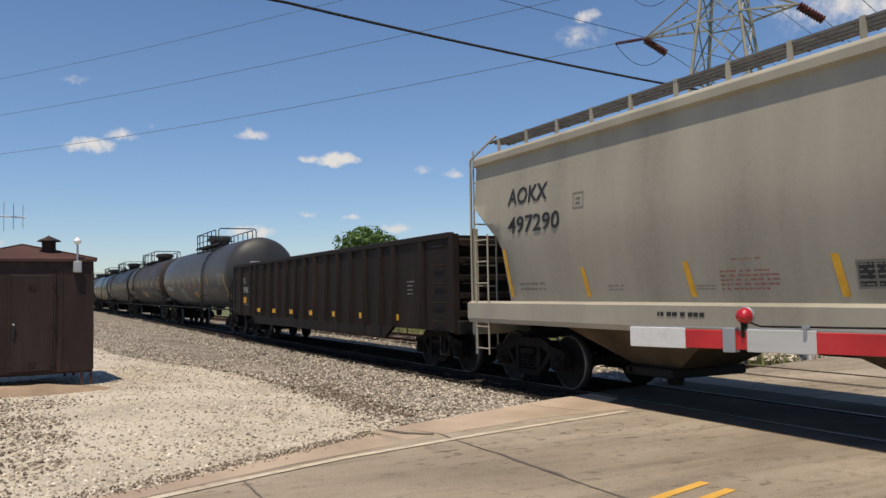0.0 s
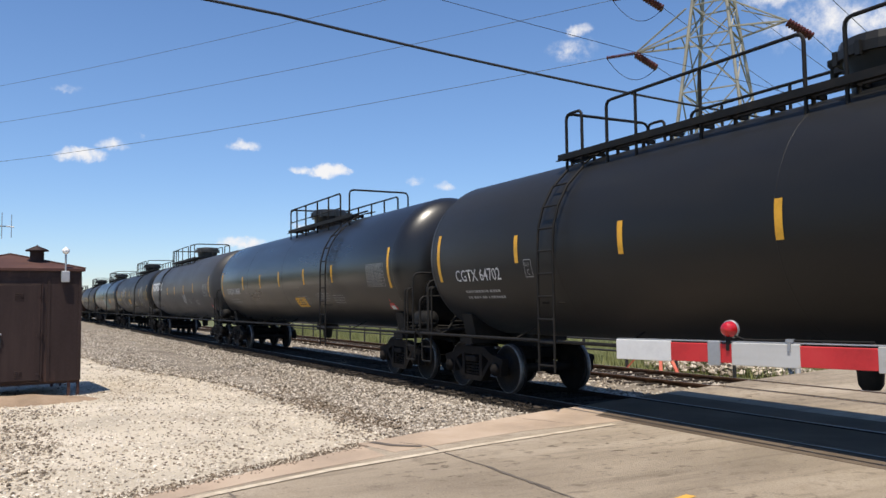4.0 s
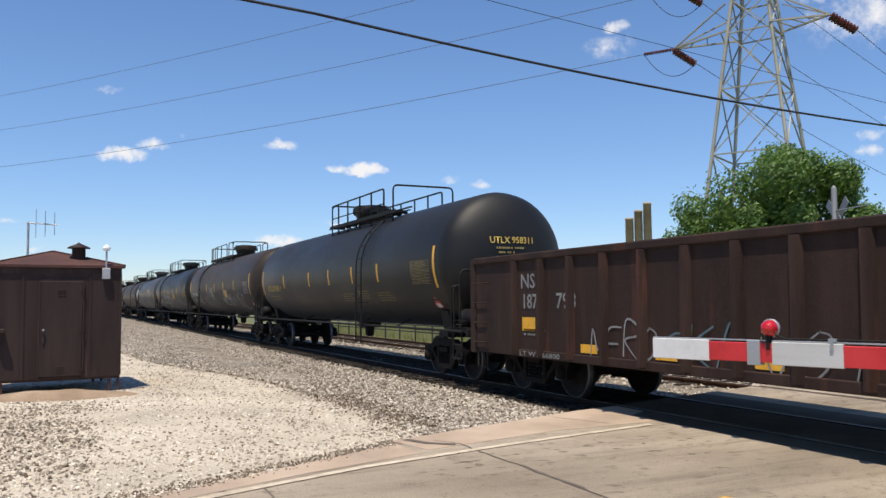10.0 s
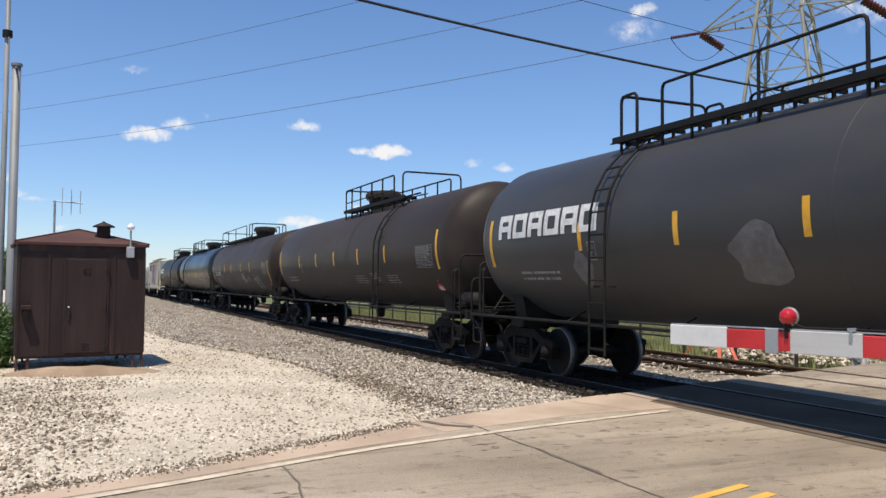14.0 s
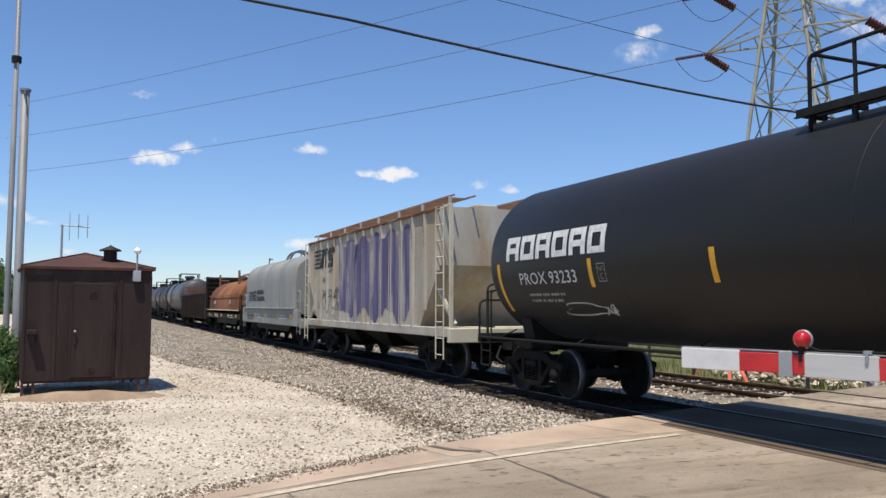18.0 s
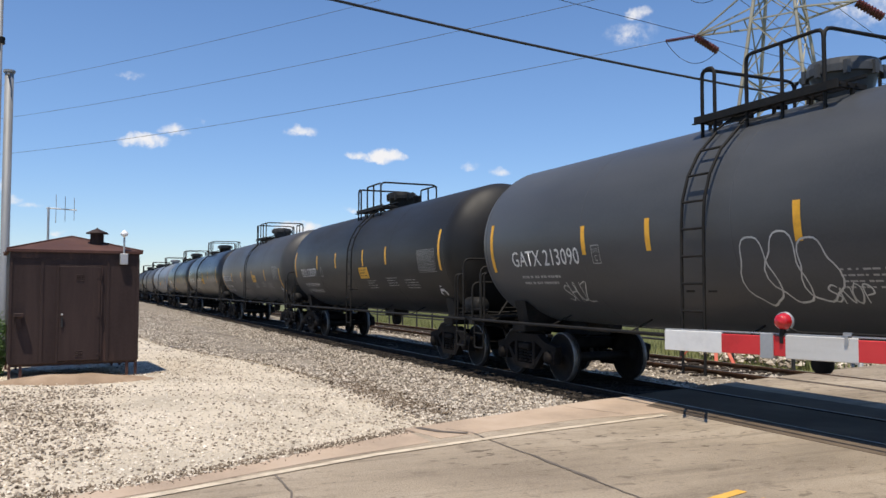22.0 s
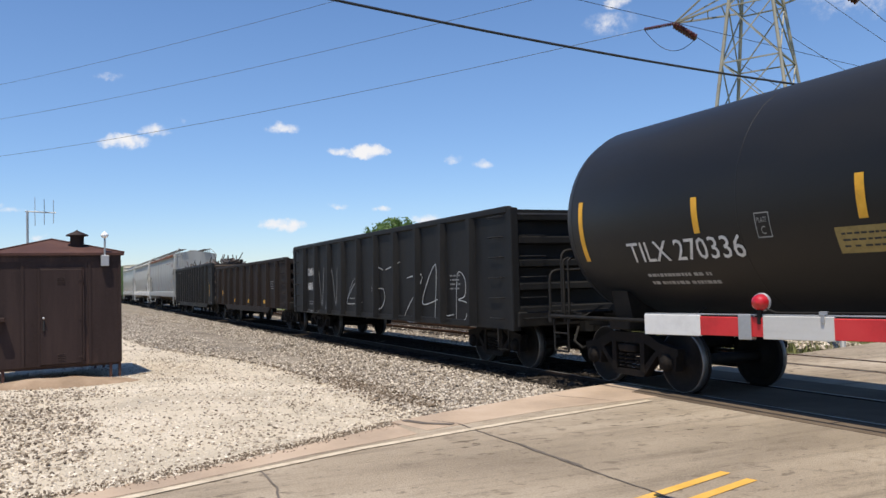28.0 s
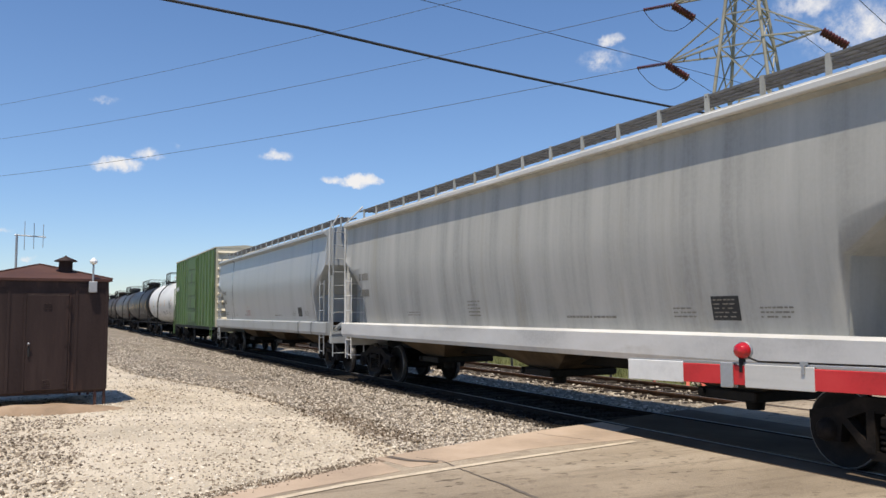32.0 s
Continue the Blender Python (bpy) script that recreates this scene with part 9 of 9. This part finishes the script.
tank_car(-179.03, 16.4, "dull", "UTLX 957960", M_GOLD, "dull black tank car with three white graffiti tags", "long", (("MABEE", -4.2, 1.88, 0.95, 0.36, S1, 5, 0.02), ("MAEBS", -3.85, 1.48, 0.9, 0.36, S1, 5, 0.02), ("SPNKE", -1.75, 1.58, 1.15, 0.55, S1, 5, 0.022), ("W", -1.4, 1.42, 0.9, 0.3, S1, 5, 0.014), ("RAVAL", 0.68, 1.55, 0.95, 0.4, S1, 5, 0.022), ("RAZE", 2.8, 1.5, 1.0, 0.5, S1, 5, 0.018)), seed=18, yellow_sign=0.73)
gondola(-197.15, 15.8, 0.72, 2.5, M_GONRUST, "NS 187798", "dark rusty brown gondola car loaded with pipes", 15, "pipes", 0, 5, edge=1.6, tags= (("MERO", -4.0, 0.85, 1.6, 0.5, M_SPRAYGREY, 6, 0.02), ("SKA", -2.3, 0.8, 1.5, 0.55, M_SPRAYBLUE, 7, 0.02), ("VOID", -0.6, 0.82, 2.2, 0.5, M_SPRAYGREY, 8, 0.016), ("OX", 2.4, 0.9, 1.2, 0.6, M_SPRAYGREY, 8, 0.014)))
tank_car(-215.27, 16.6, "dull", "UTLX 958311", M_GOLD, "dull black tank car with gold reporting marks", "long", (), seed=19)
tank_car(-234.93, 17.2, "brown", "MTZX 330167", M_WHITE, "brown-dusted tank car with white graffiti", "long", (("MXR", -6.1, 1.58, 1.2, 0.46, S1, 4, 0.016), ("SHORT", -3.8, 1.83, 1.15, 0.22, S1, 0, 0.012), ("LINEKILLAZ", -3.83, 1.52, 2.4, 0.26, S1, 0, 0.012), ("PODGE", -1.72, 2.08, 1.05, 0.4, S1, 5, 0.018), ("Z", -1.25, 1.9, 0.6, 0.16, S1, 4, 0.016), ("L", -0.8, 2.22, 0.5, 0.12, S1, 4, 0.014), ("V", -2.2, 1.95, 0.18, 0.3, S1, 4, 0.014), ("SUZE", -0.9, 1.62, 0.8, 0.25, M_SPRAYBLUE, 4, 0.014), ("GREXO", 1.9, 1.6, 2.2, 0.6, S1, 8, 0.022), ("DSLZ", 5.4, 1.5, 1.5, 0.55, S1, 6, 0.02), ("ARKE", 3.8, 1.6, 1.2, 0.4, M_SPRAYGREY, 6, 0.02)), seed=20, yellow_sign=2.4, o=-1)
tank_car(-254.72, 16.4, "dull", "UTLX 956961", M_GOLD, "dull black tank car covered in white scrawled graffiti", "long", (("MR COM", -6.05, 1.92, 1.0, 0.2, S1, 7, 0.014), ("RIDE BY", -5.9, 1.7, 1.0, 0.18, S1, 9, 0.014), ("LINE TO LA", -5.8, 1.48, 1.2, 0.18, S1, 9, 0.014), ("X", -5.35, 2.22, 0.26, 0.16, S1, 1, 0.025), ("BIG SAXI BLACK GREMMYS", -3.6, 1.98, 3.65, 0.3, S1, 17, 0.02), ("ANCHORS AND LOVE DRINKING", -4.05, 1.66, 3.4, 0.22, S1, 14, 0.017), ("LAILA BEER", -2.45, 1.43, 1.5, 0.18, S1, 8, 0.014), ("THAS", 0.19, 1.8, 1.2, 0.36, S1, 4, 0.022), ("GANGS OF GREAT PLAINS", 2.6, 1.75, 3.4, 0.28, M_SPRAYBLUE, 9, 0.016), ("ENDLESS HOURS", 2.9, 1.5, 2.4, 0.22, M_SPRAYBLUE, 9, 0.014), ("PAZ", 5.6, 1.45, 0.8, 0.24, S1, 9, 0.012), ("OR", 6.9, 1.5, 0.9, 0.55, M_SPRAYGREY, 9, 0.016)), seed=21, yellow_sign=1.9, o=-1)
tank_car(-273.99, 16.4, "grey", "", M_WHITE, "charcoal tank car with white block shapes and pale patches", "long", (("blot", -5.3, 1.7, 0.5, 0.6, M_GRATE, 1, 0), ("blot", -1.6, 1.7, 0.9, 0.8, M_GRATE, 1, 0), ("blot", 2.3, 1.75, 0.6, 0.6, M_GRATE, 1, 0), ("blot", 4.0, 1.5, 1.6, 0.7, M_GRATE, 1, 0)), brand=True, seed=22, yellow_sign=3.1, o=-1)
tank_car(-293.2, 16.4, "brown", "", M_WHITE, "brown-dusted tank car with yellow stripes", "long", (), seed=23)
tank_car(-312.47, 16.6, "brown", "GATX 204505", M_WHITE, "dark brown tank car with curled white graffiti lines", "long", (("bubble", -7.3, 1.36, 1.1, 0.42, M_SPRAYGREY, 1, 0.014), ("OUES", -7.1, 1.5, 0.8, 0.2, S1, 5, 0.014), ("JKYS", -4.95, 1.45, 1.5, 0.5, M_SPRAYGREY, 3, 0.012), ("SOC", -4.0, 1.3, 1.4, 0.6, M_SPRAYGREY, 3, 0.01), ("RAKE", 1.5, 1.8, 0.9, 0.4, S1, 4, 0.016), ("SENTO", 4.6, 1.5, 1.3, 0.5, S1, 5, 0.018)), seed=24, o=0)
tank_car(-331.85, 16.5, "shiny", "CBTX 787220", M_WHITE, "glossy black tank car with white reporting marks", "long", (), seed=25, yellow_sign=1.6, o=-1)
tank_car(-351.39, 16.6, "dull", "PROX 93233", M_WHITE, "dull black tank car with white block shapes and a drawn whale", "long", (("bubble", -6.2, 1.56, 1.2, 0.24, S1, 1, 0.012), ("line", -5.1, 1.55, 0.4, 0.25, S1, 2, 0.012)), brand=True, seed=26, yellow_sign=1.8)
ribbed_hopper(-369.1, 13.6, "tan stained ribbed hopper car with purple graffiti panels")
coil_car(-383.42, 11.2, M_COILGREY, "weathered grey coil car with an arched steel hood", False)
coil_car(-397.5, 11.75, M_COILRUST, "rust-orange coil car with an arched hood and brackets", True)
gondola(-413.9, 16.9, 0.78, 2.6, M_GONBROWN, "NS 192779", "brown-black gondola car with tall slatted end bulkheads", 14, "crates", 1.15, 4, edge=1.25)
tank_car(-430.97, 13.0, "midgrey", "GATX 213090", M_WHITE, "mid-grey tank car with outlined white graffiti", "short", (("bubble", 0.05, 1.5, 1.35, 0.86, S1, 3, 0.012), ("SNOP", 1.2, 1.58, 0.6, 0.2, S1, 4, 0.012), ("SHUZ", -4.3, 1.52, 0.75, 0.28, S1, 4, 0.014)), seed=27, placard="white")
tank_car(-446.86, 13.5, "rust", "TILX 270377", M_WHITE, "black tank car with faint rust streaks", "short", (), seed=28, placard="white", yellow_sign=0.8)
tank_car(-463.67, 14.2, "grey", "TCBX 251242", M_WHITE, "charcoal tank car with yellow stripes and white marks", "short", (), seed=29, placard="white", yellow_sign=1.2)
tank_car(-480.32, 13.1, "shiny", "GATX 228307", M_WHITE, "glossy black tank car with a square top cage", "short", (), seed=30, placard="white", yellow_sign=0.4)
tank_car(-496.0, 13.1, "shiny", "TCBX 253008", M_WHITE, "glossy black tank car with white diamond placards", "short", (), seed=31, placard="white", yellow_sign=-2.8)
tank_car(-512.17, 13.5, "blue", "", M_BLACKINK, "pale blue-grey tank car with a square top cage", "short", (), seed=32, placard="white", yellow_sign=0.3)
tank_car(-528.5, 13.3, "grey", "", M_WHITE, "charcoal tank car with a square top cage", "short", (), seed=33, placard="white")
tank_car(-544.9, 13.6, "dull", "TILX 270336", M_WHITE, "dull black tank car with a worn yellow notice", "short", (), seed=34, placard="white", yellow_sign=-2.2)
gondola(-561.75, 15.3, 0.8, 3.02, M_GONBLACK, "OMNX 681", "black gondola car with outlined white graffiti", 10, None, 0, 7, edge=1.43, tags=(("VAN", -4.7, 1.0, 1.9, 0.95, M_SPRAYGREY, 4, 0.03), ("4", -1.9, 0.95, 1.3, 0.95, S1, 1, 0.016), ("4", -1.75, 1.05, 0.9, 0.65, S1, 1, 0.01), ("GT", 0.2, 1.0, 2.2, 1.0, S1, 5, 0.014), ("Z4", 2.6, 0.95, 2.0, 1.1, S1, 5, 0.016), ("LB", 4.8, 0.95, 1.2, 0.8, S1, 3, 0.012)), yellow=False)
gondola(-578.3, 15.2, 0.86, 2.72, M_GONBROWN, "OMNX 560", "dark brown gondola car with yellow reflectors", 9, None, 0, 9, edge=1.3)
gondola(-595.3, 15.8, 0.8, 3.05, M_GONBLACK, "OMNX 1154", "black gondola car heaped with scrap iron", 14, "scrap", 0, 8, yellow="upright", edge=1.5)
covered_hopper(-613.6, 19.2, M_HOPGREY, "NAHX 620425", "weathered grey covered hopper car with a rusty roof edge", 4.5, M_RUSTBAND, 5, 41, M_BLACKINK)
covered_hopper(-633.25, 17.75, M_HOPWHITE, "", "pale streaked covered hopper car with a white side sill", 4.5, None, 3, 42, M_BLACKINK, False, M_SILL)
covered_hopper(-652.3, 17.9, M_HOPGLOSS, "", "glossy grey covered hopper car", 4.5, None, 3, 43, M_BLACKINK, False)
boxcar(-669.4, 14.6)
tank_car(-685.4, 13.4, "white", "", M_BLACKINK, "white tank car behind the green boxcar", "short", (), seed=44, placard=None)
for k in range(7):
    tank_car(-703.6 - 19.2 * k, 16.4, ("dull", "grey", "brown", "dull", "shiny", "grey", "dull")[k], "", M_WHITE, "dark tank car at the far end of the train", "long", (), seed=50 + k)


def travelled(t):
    return 18.9 * t + 0.015 * t * t


def motions():
    """The train rolls past; every wheel turns with it."""
    marks = [4.0 * k for k in range(9)]
    for car, x in CARS:
        walk(car, [(t, pose(x + travelled(t), TRACK_Y[0], 0)) for t in marks])
    kept = {}
    for w, wx in WHEELSETS:
        if wx not in kept:
            walk(w, [(k / FPS, pose(wx, 0, WHEEL_R, 0, math.degrees(travelled(k / FPS) / WHEEL_R) % 360, 0)) for k in range(int(32 * FPS) + 1)])
            kept[wx] = w
        else:
            w.rotation_mode = "QUATERNION"
            keys = w.animation_data_create()
            keys.action = kept[wx].animation_data.action
            keys.action_slot = kept[wx].animation_data.action_slot


motions()
